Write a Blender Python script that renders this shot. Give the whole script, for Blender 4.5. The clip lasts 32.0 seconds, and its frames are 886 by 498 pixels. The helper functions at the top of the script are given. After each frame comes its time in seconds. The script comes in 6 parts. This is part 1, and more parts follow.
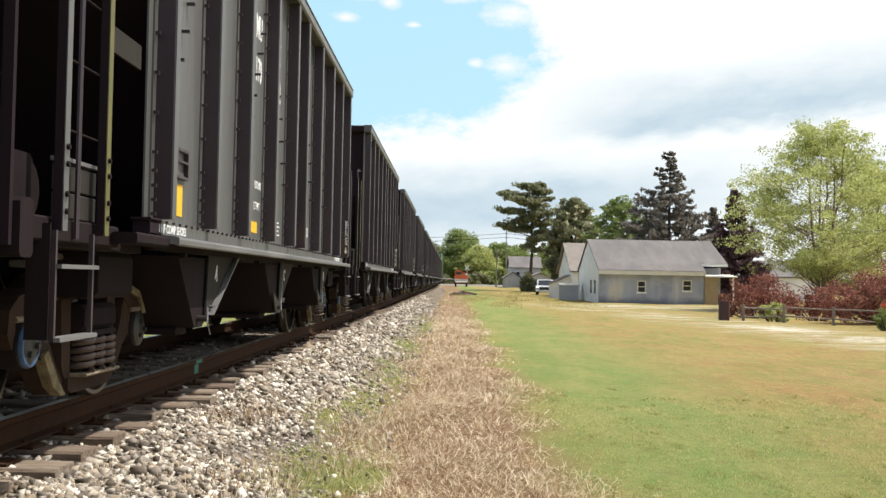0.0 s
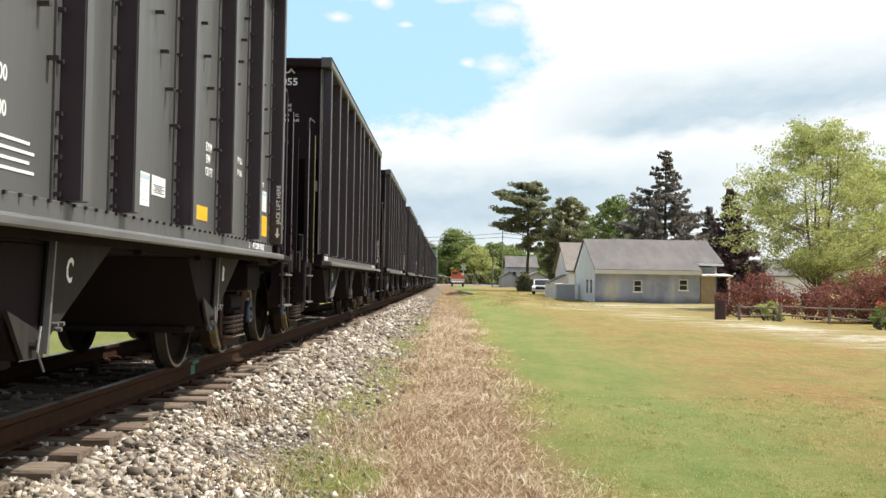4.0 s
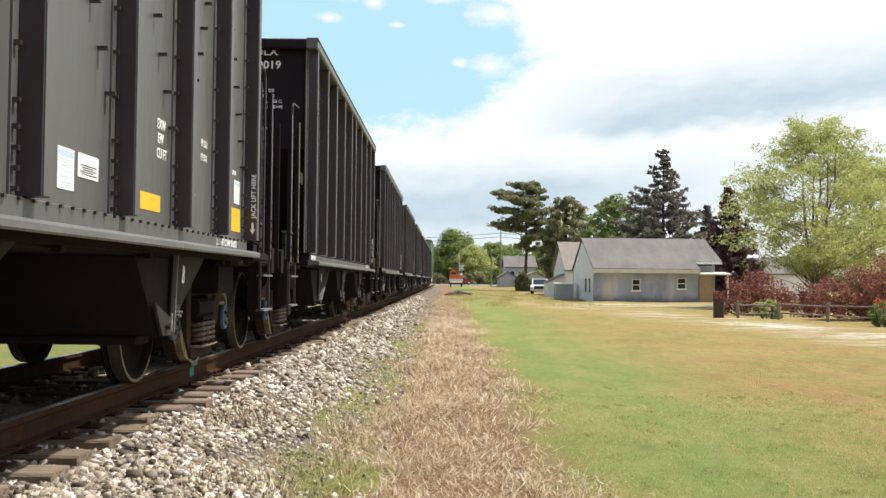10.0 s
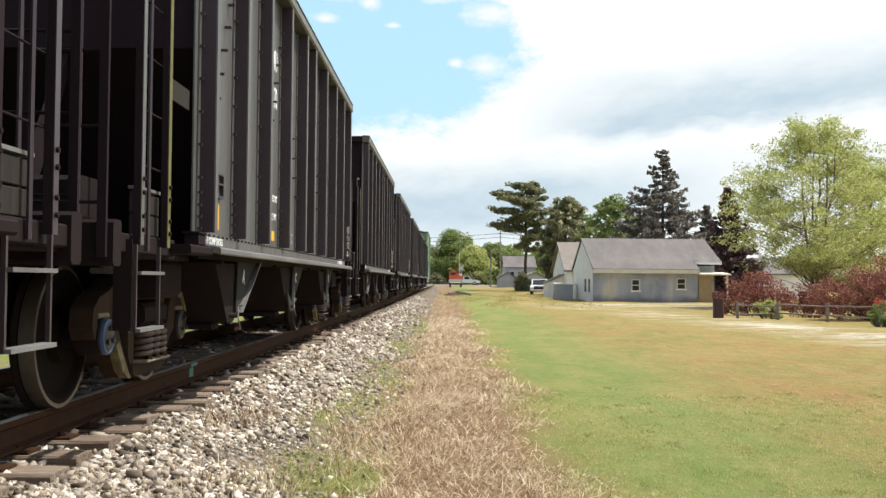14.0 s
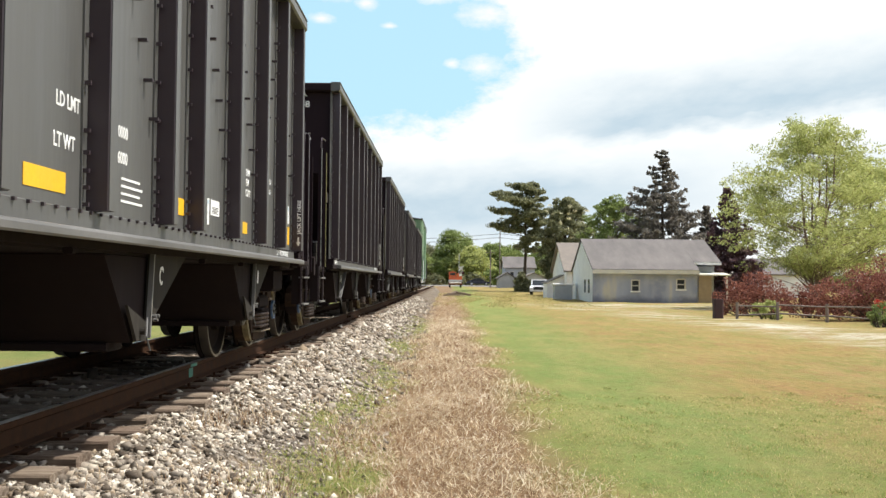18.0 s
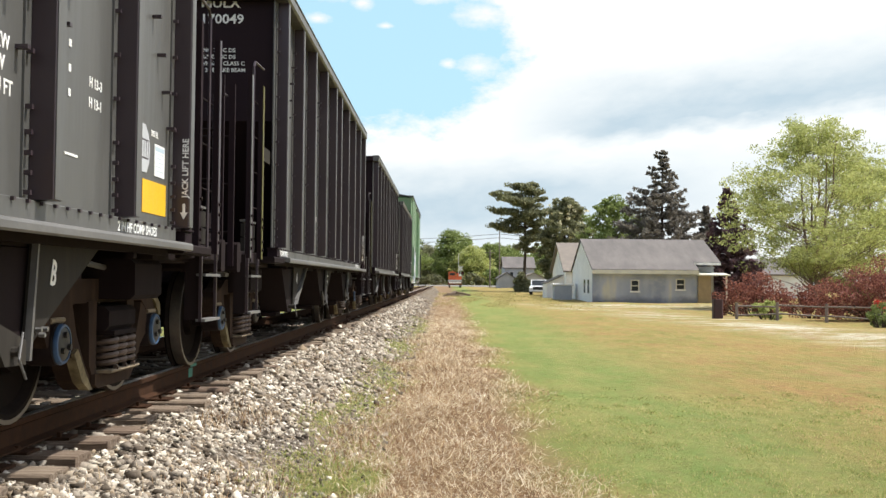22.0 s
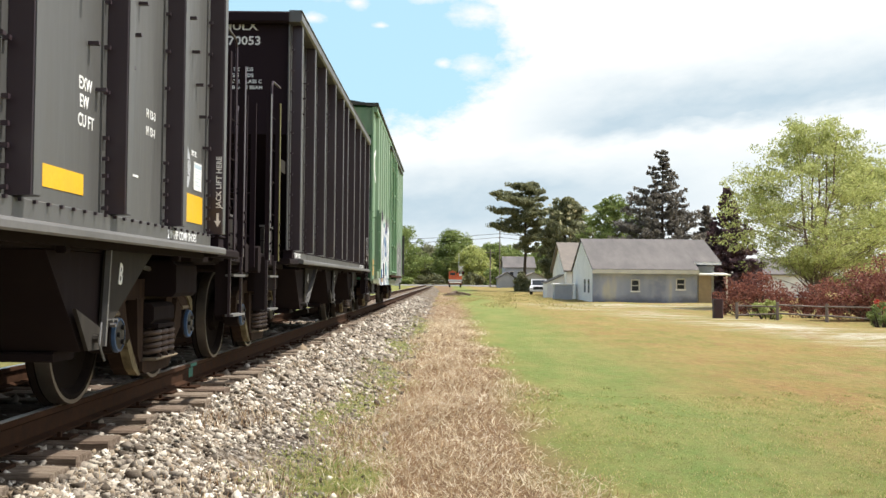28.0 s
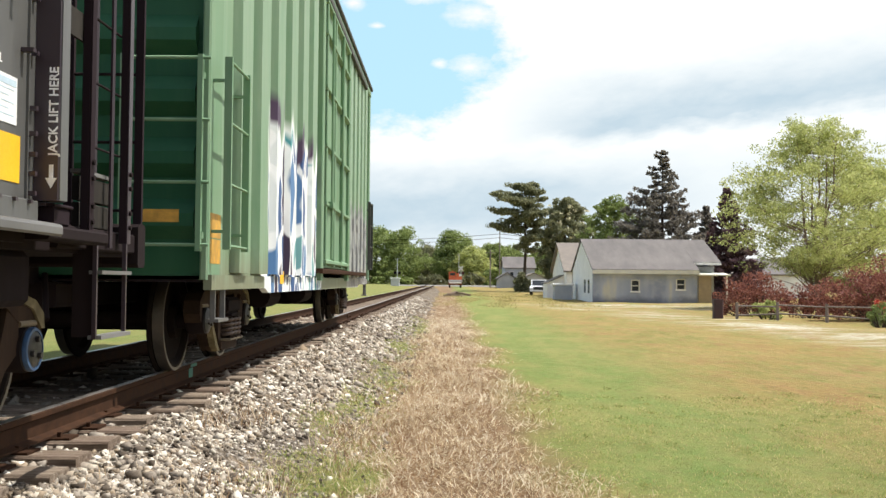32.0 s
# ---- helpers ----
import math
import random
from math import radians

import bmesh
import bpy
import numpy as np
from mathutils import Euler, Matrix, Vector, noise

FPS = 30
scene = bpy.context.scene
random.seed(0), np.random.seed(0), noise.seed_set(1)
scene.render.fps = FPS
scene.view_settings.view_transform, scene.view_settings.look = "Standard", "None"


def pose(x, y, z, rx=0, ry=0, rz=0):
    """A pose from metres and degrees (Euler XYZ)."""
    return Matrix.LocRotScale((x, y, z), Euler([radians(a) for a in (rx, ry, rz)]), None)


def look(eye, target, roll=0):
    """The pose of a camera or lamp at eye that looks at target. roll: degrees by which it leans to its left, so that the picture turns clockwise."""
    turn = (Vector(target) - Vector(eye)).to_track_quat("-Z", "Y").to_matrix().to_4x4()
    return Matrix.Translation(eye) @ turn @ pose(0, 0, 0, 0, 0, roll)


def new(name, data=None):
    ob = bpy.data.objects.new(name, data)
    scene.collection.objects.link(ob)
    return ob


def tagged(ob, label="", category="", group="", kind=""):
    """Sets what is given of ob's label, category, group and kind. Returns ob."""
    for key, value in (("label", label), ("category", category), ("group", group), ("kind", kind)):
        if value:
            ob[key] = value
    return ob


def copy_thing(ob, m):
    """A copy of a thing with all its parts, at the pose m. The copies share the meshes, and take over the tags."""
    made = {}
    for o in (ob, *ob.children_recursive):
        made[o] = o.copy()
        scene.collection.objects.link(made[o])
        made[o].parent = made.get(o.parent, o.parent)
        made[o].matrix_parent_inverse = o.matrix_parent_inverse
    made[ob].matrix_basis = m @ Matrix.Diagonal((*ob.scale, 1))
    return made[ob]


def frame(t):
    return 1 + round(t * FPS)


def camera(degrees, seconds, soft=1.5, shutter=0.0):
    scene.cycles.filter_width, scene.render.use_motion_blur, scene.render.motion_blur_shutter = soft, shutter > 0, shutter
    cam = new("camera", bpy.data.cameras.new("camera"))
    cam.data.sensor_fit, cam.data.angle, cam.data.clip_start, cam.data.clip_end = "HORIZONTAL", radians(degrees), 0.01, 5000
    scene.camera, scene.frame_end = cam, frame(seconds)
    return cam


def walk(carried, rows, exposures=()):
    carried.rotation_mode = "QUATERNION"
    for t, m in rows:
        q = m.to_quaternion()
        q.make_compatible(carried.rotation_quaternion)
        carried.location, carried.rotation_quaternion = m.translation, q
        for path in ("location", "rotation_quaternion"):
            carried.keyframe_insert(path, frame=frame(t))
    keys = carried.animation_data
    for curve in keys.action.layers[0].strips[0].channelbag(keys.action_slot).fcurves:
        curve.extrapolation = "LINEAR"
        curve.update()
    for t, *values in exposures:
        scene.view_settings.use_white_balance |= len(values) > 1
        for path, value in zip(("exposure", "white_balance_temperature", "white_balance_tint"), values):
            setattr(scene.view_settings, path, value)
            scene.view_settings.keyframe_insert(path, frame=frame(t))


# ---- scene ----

# x: across the track, +x to the field side; y: along the track, away from the camera; z: up from the rail head.
EYE = (3.30, 0.0, 0.835)


def aim(pitch, yaw, roll):
    return pose(*EYE, 90 + pitch, 0, -yaw) @ pose(0, 0, 0, 0, 0, roll)


cam = camera(47.54, 32.0, soft=1.45, shutter=0.0)
walk(cam, [
    (0.0, aim(1.769, -0.573, 1.075)), (1.0, aim(1.771, -0.570, 1.066)), (2.0, aim(1.763, -0.570, 1.047)),
    (2.6, aim(1.772, -0.592, 1.047)), (3.0, aim(1.822, -0.653, 1.080)), (3.5, aim(1.813, -0.493, 1.053)),
    (5.5, aim(1.618, -0.163, 0.577)), (6.0, aim(1.642, -0.209, 0.483)), (6.5, aim(1.737, -0.224, 0.508)),
    (7.0, aim(1.755, -0.274, 0.543)), (8.0, aim(1.776, -0.264, 0.558)), (10.0, aim(1.780, -0.262, 0.530)),
    (12.0, aim(1.789, -0.254, 0.500)), (16.0, aim(1.815, -0.225, 0.500)), (20.0, aim(1.832, -0.212, 0.505)),
    (24.0, aim(1.826, -0.185, 0.530)), (28.0, aim(1.815, -0.212, 0.525)), (32.0, aim(1.834, -0.212, 0.500))],
    exposures=[(0.0, 0.36), (32.0, 0.36)])

# ---------------------------------------------------------------- light
SUN_TO = Vector((0.52, 0.03, 1.0)).normalized()
sun = new("sun", bpy.data.lights.new("sun", "SUN"))
sun.data.energy, sun.data.angle, sun.data.color = 4.9, radians(0.6), (1.0, 0.96, 0.9)
sun.matrix_basis = look(SUN_TO * 100, (0, 0, 0))

world = bpy.data.worlds.new("world")
scene.world = world
world.use_nodes = True
wt = world.node_tree
sky = wt.nodes.new("ShaderNodeTexSky")
sky.sky_type, sky.sun_disc = "NISHITA", False
sky.sun_elevation = math.asin(SUN_TO.z)
sky.sun_rotation = math.atan2(SUN_TO.x, SUN_TO.y)
sky.air_density, sky.dust_density = 1.0, 1.5
wt.nodes["Background"].inputs["Strength"].default_value = 0.15
haze = wt.nodes.new("ShaderNodeHueSaturation")
haze.inputs["Saturation"].default_value = 0.55
wt.links.new(sky.outputs[0], haze.inputs["Color"])
wt.links.new(haze.outputs[0], wt.nodes["Background"].inputs[0])


# ---------------------------------------------------------------- materials
class Nodes:
    """Short hand for one node material."""

    def __init__(self, name, rough=0.6, metal=0.0, spec=0.5):
        self.m = bpy.data.materials.new(name)
        self.m.use_nodes = True
        self.t = self.m.node_tree
        self.b = self.t.nodes["Principled BSDF"]
        self.b.inputs["Roughness"].default_value = rough
        self.b.inputs["Metallic"].default_value = metal
        self.b.inputs["Specular IOR Level"].default_value = spec
        self.co = self.t.nodes.new("ShaderNodeTexCoord")

    def link(self, a, b):
        self.t.links.new(a, b)

    def noise(self, scale, detail=4, rough=0.6, stretch=None, kind="Object"):
        n = self.t.nodes.new("ShaderNodeTexNoise")
        n.inputs["Scale"].default_value = scale
        n.inputs["Detail"].default_value = detail
        n.inputs["Roughness"].default_value = rough
        src = self.co.outputs[kind]
        if stretch:
            mp = self.t.nodes.new("ShaderNodeMapping")
            mp.inputs["Scale"].default_value = stretch
            self.link(src, mp.inputs[0])
            src = mp.outputs[0]
        self.link(src, n.inputs["Vector"])
        return n.outputs["Fac"]

    def ramp(self, fac, stops):
        r = self.t.nodes.new("ShaderNodeValToRGB")
        while len(r.color_ramp.elements) < len(stops):
            r.color_ramp.elements.new(0.5)
        for e, (p, c) in zip(r.color_ramp.elements, stops):
            e.position = p
            e.color = (*c, 1) if len(c) == 3 else c
        self.link(fac, r.inputs[0])
        return r.outputs[0]

    def grey(self, fac, a, b, lo=0.0, hi=1.0):
        r = self.t.nodes.new("ShaderNodeMapRange")
        r.inputs[1].default_value, r.inputs[2].default_value = a, b
        r.inputs[3].default_value, r.inputs[4].default_value = lo, hi
        self.link(fac, r.inputs[0])
        return r.outputs[0]

    def mix(self, fac, a, b, mode="MIX"):
        x = self.t.nodes.new("ShaderNodeMix")
        x.data_type, x.blend_type = "RGBA", mode
        for sock, val in ((x.inputs[0], fac), (x.inputs[6], a), (x.inputs[7], b)):
            if isinstance(val, (int, float)):
                sock.default_value = val
            elif isinstance(val, tuple):
                sock.default_value = (*val, 1)
            else:
                self.link(val, sock)
        return x.outputs[2]

    def math(self, op, a, b=0.0):
        x = self.t.nodes.new("ShaderNodeMath")
        x.operation = op
        for sock, val in zip(x.inputs, (a, b)):
            if isinstance(val, (int, float)):
                sock.default_value = val
            else:
                self.link(val, sock)
        return x.outputs[0]

    def axes(self, kind="Object"):
        s = self.t.nodes.new("ShaderNodeSeparateXYZ")
        self.link(self.co.outputs[kind], s.inputs[0])
        return s.outputs

    def chance(self):
        return self.t.nodes.new("ShaderNodeObjectInfo").outputs["Random"]

    def island(self):
        return self.t.nodes.new("ShaderNodeNewGeometry").outputs["Random Per Island"]

    def bump(self, height, strength=0.3, distance=0.01):
        n = self.t.nodes.new("ShaderNodeBump")
        n.inputs["Strength"].default_value, n.inputs["Distance"].default_value = strength, distance
        self.link(height, n.inputs["Height"])
        self.link(n.outputs[0], self.b.inputs["Normal"])

    def done(self, colour):
        if isinstance(colour, tuple):
            self.b.inputs["Base Color"].default_value = (*colour, 1)
        else:
            self.link(colour, self.b.inputs["Base Color"])
        return self.m


def plain(name, colour, rough=0.6, metal=0.0, vary=0.25, scale=6.0, bump=0.15, grain=40.0, stretch=None, spec=0.5):
    """A painted or bare surface with stains at one scale and grain at another."""
    n = Nodes(name, rough, metal, spec)
    big, fine = n.noise(scale, 5, 0.65, stretch), n.noise(grain, 4, 0.7)
    lo = tuple(c * (1 - vary) for c in colour)
    hi = tuple(min(1, c * (1 + vary)) for c in colour)
    col = n.ramp(big, [(0.3, lo), (0.7, hi)])
    col = n.mix(n.grey(fine, 0.35, 0.75, 0.0, 0.35), col, tuple(c * 0.6 for c in colour))
    n.link(n.grey(big, 0.3, 0.7, max(0.05, rough - 0.12), min(1, rough + 0.12)), n.b.inputs["Roughness"])
    n.bump(fine, bump, 0.004)
    return n.done(col)


def car_paint(name, base, dust, amount, rough, spec=None):
    """Freight car paint with road dust, streaks down the sheets and faint rust."""
    n = Nodes(name, rough, 0.0, spec or (0.3 if rough < 0.7 else 0.12))
    streak = n.noise(5.0, 5, 0.7, (1.0, 2.2, 0.18))
    spot = n.noise(28.0, 5, 0.7)
    wide = n.noise(0.9, 4, 0.6)
    col = n.mix(n.grey(streak, 0.45, 0.85, 0.0, amount), base, dust)
    col = n.mix(n.grey(wide, 0.45, 0.75, 0.0, amount * 0.8), col, tuple(0.6 * a + 0.4 * b for a, b in zip(base, dust)))
    col = n.mix(n.grey(spot, 0.68, 0.8, 0.0, 0.25), col, (0.10, 0.05, 0.03))
    n.link(n.grey(streak, 0.3, 0.8, rough - 0.06, rough + 0.2), n.b.inputs["Roughness"])
    n.bump(n.noise(3.2, 3, 0.5, (1.0, 1.0, 0.5)), 0.25, 0.01)
    return n.done(col)


MAT = {}
# Darker copy of the car black; the posts' shaded sides are in its colour.
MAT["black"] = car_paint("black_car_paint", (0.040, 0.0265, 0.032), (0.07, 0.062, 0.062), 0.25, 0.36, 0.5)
# Car black darkened further for the ends, whose shade is put into the colour.
MAT["endblack"] = car_paint("dull_shaded_end_black", (0.018, 0.0105, 0.0135), (0.04, 0.03, 0.032), 0.25, 0.75)
# Lighter copy of the car black with dust; sunlight is mixed into the colour.
MAT["sheet"] = car_paint("dusty_lit_black_sheet", (0.083, 0.082, 0.077), (0.145, 0.143, 0.134), 0.35, 0.40, 0.6)
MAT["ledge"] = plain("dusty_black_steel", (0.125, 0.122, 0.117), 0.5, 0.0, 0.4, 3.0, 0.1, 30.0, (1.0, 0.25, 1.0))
# Grimy near-black; the deep shade below the cars is part of this colour.
MAT["under"] = car_paint("grimy_shaded_underframe", (0.0145, 0.0095, 0.0100), (0.036, 0.027, 0.025), 0.4, 0.85)
MAT["chute"] = car_paint("dusty_chute_plate", (0.026, 0.023, 0.020), (0.085, 0.076, 0.062), 0.6, 0.75)
MAT["truck"] = car_paint("rusty_cast_steel", (0.028, 0.017, 0.0125), (0.13, 0.085, 0.055), 0.45, 0.85)
MAT["sandy"] = plain("sand_caked_steel", (0.19, 0.155, 0.09), 0.9, 0.0, 0.6, 9, spec=0.1)
MAT["seat"] = plain("sand_dusted_steel", (0.20, 0.155, 0.10), 0.8, 0.0, 0.5, 14)
MAT["spring"] = plain("spring_steel", (0.10, 0.068, 0.052), 0.6, 0.2, 0.5, 12)
# Wheel steel taken down in colour to stand for the shade around it.
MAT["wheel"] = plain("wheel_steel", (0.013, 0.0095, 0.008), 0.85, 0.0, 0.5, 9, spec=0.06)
MAT["tread"] = plain("polished_tread", (0.16, 0.14, 0.12), 0.45, 0.7, 0.2, 9)
MAT["bluecap"] = plain("blue_bearing_cap", (0.035, 0.085, 0.18), 0.5, 0.0, 0.4, 20)
MAT["darkcap"] = plain("grey_bearing_cap", (0.035, 0.033, 0.032), 0.5, 0.3, 0.4, 20)
MAT["yellow"] = plain("yellow_reflector", (0.85, 0.47, 0.012), 0.5, 0.0, 0.08, 5, 0.05)
MAT["oldyellow"] = plain("faded_yellow_reflector", (0.55, 0.30, 0.05), 0.6, 0.0, 0.35, 9, 0.05)
MAT["white"] = plain("white_lettering", (0.82, 0.82, 0.80), 0.6, 0.0, 0.10, 30, 0.05)
MAT["cardprint"] = plain("faded_blue_print", (0.48, 0.60, 0.68), 0.6, 0.0, 0.2, 40)
MAT["olive"] = plain("olive_ladder_rail", (0.12, 0.11, 0.03), 0.6, 0.0, 0.3, 10)
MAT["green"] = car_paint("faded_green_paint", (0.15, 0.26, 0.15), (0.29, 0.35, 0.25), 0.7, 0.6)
# Boxcar green darkened for the end, which faces away from the sun.
MAT["green_end"] = car_paint("shaded_green_paint", (0.016, 0.085, 0.04), (0.05, 0.13, 0.065), 0.6, 0.55)
MAT["roof_dark"] = plain("galvanized_roof_edge", (0.06, 0.06, 0.055), 0.6, 0.3, 0.3, 4)
MAT["rail"] = plain("brown_rail_steel", (0.046, 0.023, 0.013), 0.85, 0.0, 0.45, 8, spec=0.08)
MAT["teal"] = plain("teal_paint", (0.02, 0.16, 0.12), 0.6)
MAT["railtop"] = plain("worn_rail_head", (0.40, 0.37, 0.34), 0.35, 0.85, 0.2, 5)


def make_wood_tie():
    n = Nodes("weathered_tie", 0.95, 0.0, 0.1)
    g = n.noise(3.0, 6, 0.7, (1.0, 14.0, 14.0))
    col = n.ramp(g, [(0.25, (0.045, 0.03, 0.022)), (0.5, (0.20, 0.155, 0.115)), (0.75, (0.42, 0.35, 0.275))])
    col = n.mix(n.grey(n.chance(), 0.5, 1, 0.0, 0.4), col, (0.08, 0.04, 0.03))
    n.bump(g, 0.8, 0.02)
    return n.done(col)


MAT["tie"] = make_wood_tie()


def make_stone(name, island):
    n = Nodes(name, 0.9, 0.0, 0.2)
    pick = n.island() if island else n.chance()
    col = n.ramp(pick, [(0.0, (0.05, 0.038, 0.026)), (0.22, (0.16, 0.13, 0.10)), (0.45, (0.34, 0.30, 0.245)), (0.62, (0.27, 0.205, 0.135)), (0.8, (0.48, 0.43, 0.35)), (1.0, (0.78, 0.72, 0.61))])
    col = n.mix(n.grey(n.noise(30, 5, 0.7), 0.45, 0.8, 0, 0.5), col, (0.12, 0.10, 0.085))
    n.bump(n.noise(60, 4, 0.7), 0.5, 0.006)
    return n.done(col)


MAT["stone"] = make_stone("ballast_stone", False)
MAT["stones"] = make_stone("ballast_stones", True)


def make_ballast():
    n = Nodes("ballast_gravel", 0.95, 0.0, 0.1)
    v = n.t.nodes.new("ShaderNodeTexVoronoi")
    v.inputs["Scale"].default_value = 30
    n.link(n.co.outputs["Object"], v.inputs["Vector"])
    hsv = n.t.nodes.new("ShaderNodeSeparateColor")
    n.link(v.outputs["Color"], hsv.inputs[0])
    col = n.ramp(hsv.outputs[0], [(0.0, (0.05, 0.04, 0.03)), (0.4, (0.17, 0.14, 0.11)), (0.8, (0.34, 0.30, 0.25)), (1.0, (0.60, 0.56, 0.50))])
    col = n.mix(n.grey(v.outputs["Distance"], 0.25, 0.7, 0, 0.7), col, (0.05, 0.04, 0.03))
    dirt = n.grey(n.noise(1.1, 6, 0.75), 0.45, 0.60, 0, 0.7)
    col = n.mix(dirt, col, n.ramp(n.noise(26, 5, 0.8), [(0.3, (0.10, 0.068, 0.042)), (0.7, (0.33, 0.25, 0.16))]))
    n.bump(v.outputs["Distance"], 1.0, 0.03)
    return n.done(col)


MAT["ballast"] = make_ballast()


def make_field():
    """Mown field: green and straw patches, bare spots, a dry strip along the ballast and a pale sandy track."""
    n = Nodes("field_ground", 0.95, 0, 0.1)
    x, y, z = n.axes()
    wide, mid, fine = n.noise(0.09, 5, 0.6), n.noise(0.55, 5, 0.65), n.noise(9.0, 6, 0.75)
    patch = n.noise(1.1, 6, 0.72, (1.0, 0.35, 1.0))
    col = n.ramp(patch, [(0.34, (0.15, 0.175, 0.048)), (0.46, (0.22, 0.205, 0.064)), (0.55, (0.285, 0.22, 0.082)), (0.70, (0.33, 0.205, 0.095))])
    col = n.mix(n.grey(wide, 0.37, 0.60, 0, 0.7), col, (0.30, 0.232, 0.082))
    col = n.mix(n.grey(n.noise(0.5, 6, 0.7, (1.0, 0.4, 1.0)), 0.50, 0.62, 0, 0.5), col, (0.31, 0.195, 0.075))
    col = n.mix(n.grey(n.noise(1.9, 7, 0.8, (1.0, 0.3, 1.0)), 0.52, 0.60, 0, 0.45), col, (0.16, 0.19, 0.05))
    col = n.mix(n.grey(n.noise(6.0, 7, 0.8, (1.0, 0.25, 1.0)), 0.54, 0.62, 0, 0.6), col, (0.38, 0.27, 0.12))
    col = n.mix(n.grey(n.noise(8.0, 7, 0.8, (1.0, 0.25, 1.0)), 0.56, 0.63, 0, 0.55), col, (0.11, 0.145, 0.042))
    col = n.mix(n.grey(n.noise(1.7, 7, 0.80, (1.0, 0.45, 1.0)), 0.50, 0.62, 0, 0.7), col, (0.27, 0.155, 0.072))
    col = n.mix(n.grey(n.noise(4.3, 6, 0.7), 0.60, 0.72, 0, 0.6), col, (0.105, 0.15, 0.045))
    col = n.mix(n.grey(x, -2.6, -4.2, 0.0, 0.7), col, n.mix(n.grey(patch, 0.4, 0.6), (0.13, 0.19, 0.05), (0.19, 0.21, 0.07)))
    # greener ribbon beside the dry strip
    ribbon = n.math("SUBTRACT", 1.0, n.grey(n.math("ABSOLUTE", n.math("SUBTRACT", n.math("ADD", x, n.math("MULTIPLY", mid, 2.0)), 6.6)), 0.6, 2.6))
    col = n.mix(n.math("MULTIPLY", ribbon, 0.85), col, n.mix(n.grey(patch, 0.4, 0.6), (0.145, 0.215, 0.058), (0.225, 0.245, 0.08)))
    # dry brown strip
    edge = n.math("ADD", x, n.math("MULTIPLY", n.math("SUBTRACT", mid, 0.5), 2.2))
    dry = n.math("MULTIPLY", n.grey(edge, 4.5, 3.9), n.grey(x, 1.2, 1.8))
    col = n.mix(dry, col, n.ramp(fine, [(0.3, (0.11, 0.062, 0.036)), (0.7, (0.36, 0.25, 0.15))]))
    # pale sandy track that runs past the fence to the house
    line = n.math("ADD", n.math("SUBTRACT", x, 15.8), n.math("MULTIPLY", n.math("SUBTRACT", y, 28.0), 0.135))
    line = n.math("ADD", line, n.math("MULTIPLY", n.math("SUBTRACT", mid, 0.5), 2.6))
    lane = n.math("MULTIPLY", n.grey(n.math("ABSOLUTE", line), 3.4, 0.5), n.grey(y, 75.0, 66.0))
    yard = n.math("MULTIPLY", n.grey(n.math("ABSOLUTE", n.math("SUBTRACT", y, 66.0)), 9.0, 4.0), n.grey(x, 9.0, 12.0))
    streak = n.math("MULTIPLY", n.math("MULTIPLY", n.grey(n.noise(0.7, 7, 0.8, (0.35, 1.0, 1)), 0.46, 0.58), n.grey(n.noise(5.0, 6, 0.85, (0.35, 1.0, 1)), 0.42, 0.54, 0.15, 1.0)), n.grey(n.noise(0.12, 3, 0.5), 0.36, 0.55, 0.55, 1.0))
    sand = n.math("MULTIPLY", n.math("MAXIMUM", lane, n.math("MULTIPLY", yard, 0.8)), streak)
    col = n.mix(sand, col, (0.64, 0.62, 0.53))
    col = n.mix(n.grey(fine, 0.45, 0.72, 0.0, 0.55), col, (0.12, 0.085, 0.036))
    col = n.mix(n.grey(n.noise(22.0, 6, 0.85), 0.54, 0.66, 0.0, 0.45), col, (0.38, 0.33, 0.17))
    n.bump(n.noise(14.0, 6, 0.85), 0.9, 0.035)
    return n.done(col)


MAT["field"] = make_field()
MAT["road"] = plain("sunlit_asphalt", (0.30, 0.29, 0.27), 0.9, 0, 0.15, 2)


def make_blades(name, stops, rough=0.8):
    n = Nodes(name, rough, 0, 0.15)
    col = n.ramp(n.island(), stops)
    tr = n.t.nodes.new("ShaderNodeBsdfTranslucent")
    n.link(col, tr.inputs[0])
    mixer = n.t.nodes.new("ShaderNodeMixShader")
    mixer.inputs[0].default_value = 0.5
    n.link(n.b.outputs[0], mixer.inputs[1])
    n.link(tr.outputs[0], mixer.inputs[2])
    n.link(mixer.outputs[0], n.t.nodes["Material Output"].inputs[0])
    return n.done(col)


MAT["straw"] = make_blades("straw", [(0.0, (0.09, 0.045, 0.022)), (0.3, (0.28, 0.16, 0.08)), (0.6, (0.55, 0.41, 0.25)), (1.0, (0.92, 0.84, 0.66))])
MAT["weed"] = make_blades("dark_weeds", [(0.0, (0.16, 0.21, 0.06)), (0.5, (0.25, 0.29, 0.09)), (0.8, (0.36, 0.33, 0.12)), (1.0, (0.45, 0.34, 0.16))])
MAT["pale_straw"] = make_blades("pale_straw", [(0.0, (0.55, 0.45, 0.29)), (0.6, (0.80, 0.70, 0.50)), (1.0, (0.95, 0.90, 0.75))])
MAT["verge"] = make_blades("rough_verge_grass", [(0.0, (0.22, 0.17, 0.075)), (0.4, (0.33, 0.32, 0.11)), (0.75, (0.46, 0.39, 0.17)), (1.0, (0.60, 0.50, 0.28))])
MAT["grass"] = make_blades("grass", [(0.0, (0.20, 0.27, 0.07)), (0.4, (0.32, 0.37, 0.12)), (0.75, (0.46, 0.43, 0.18)), (1.0, (0.62, 0.52, 0.29))])


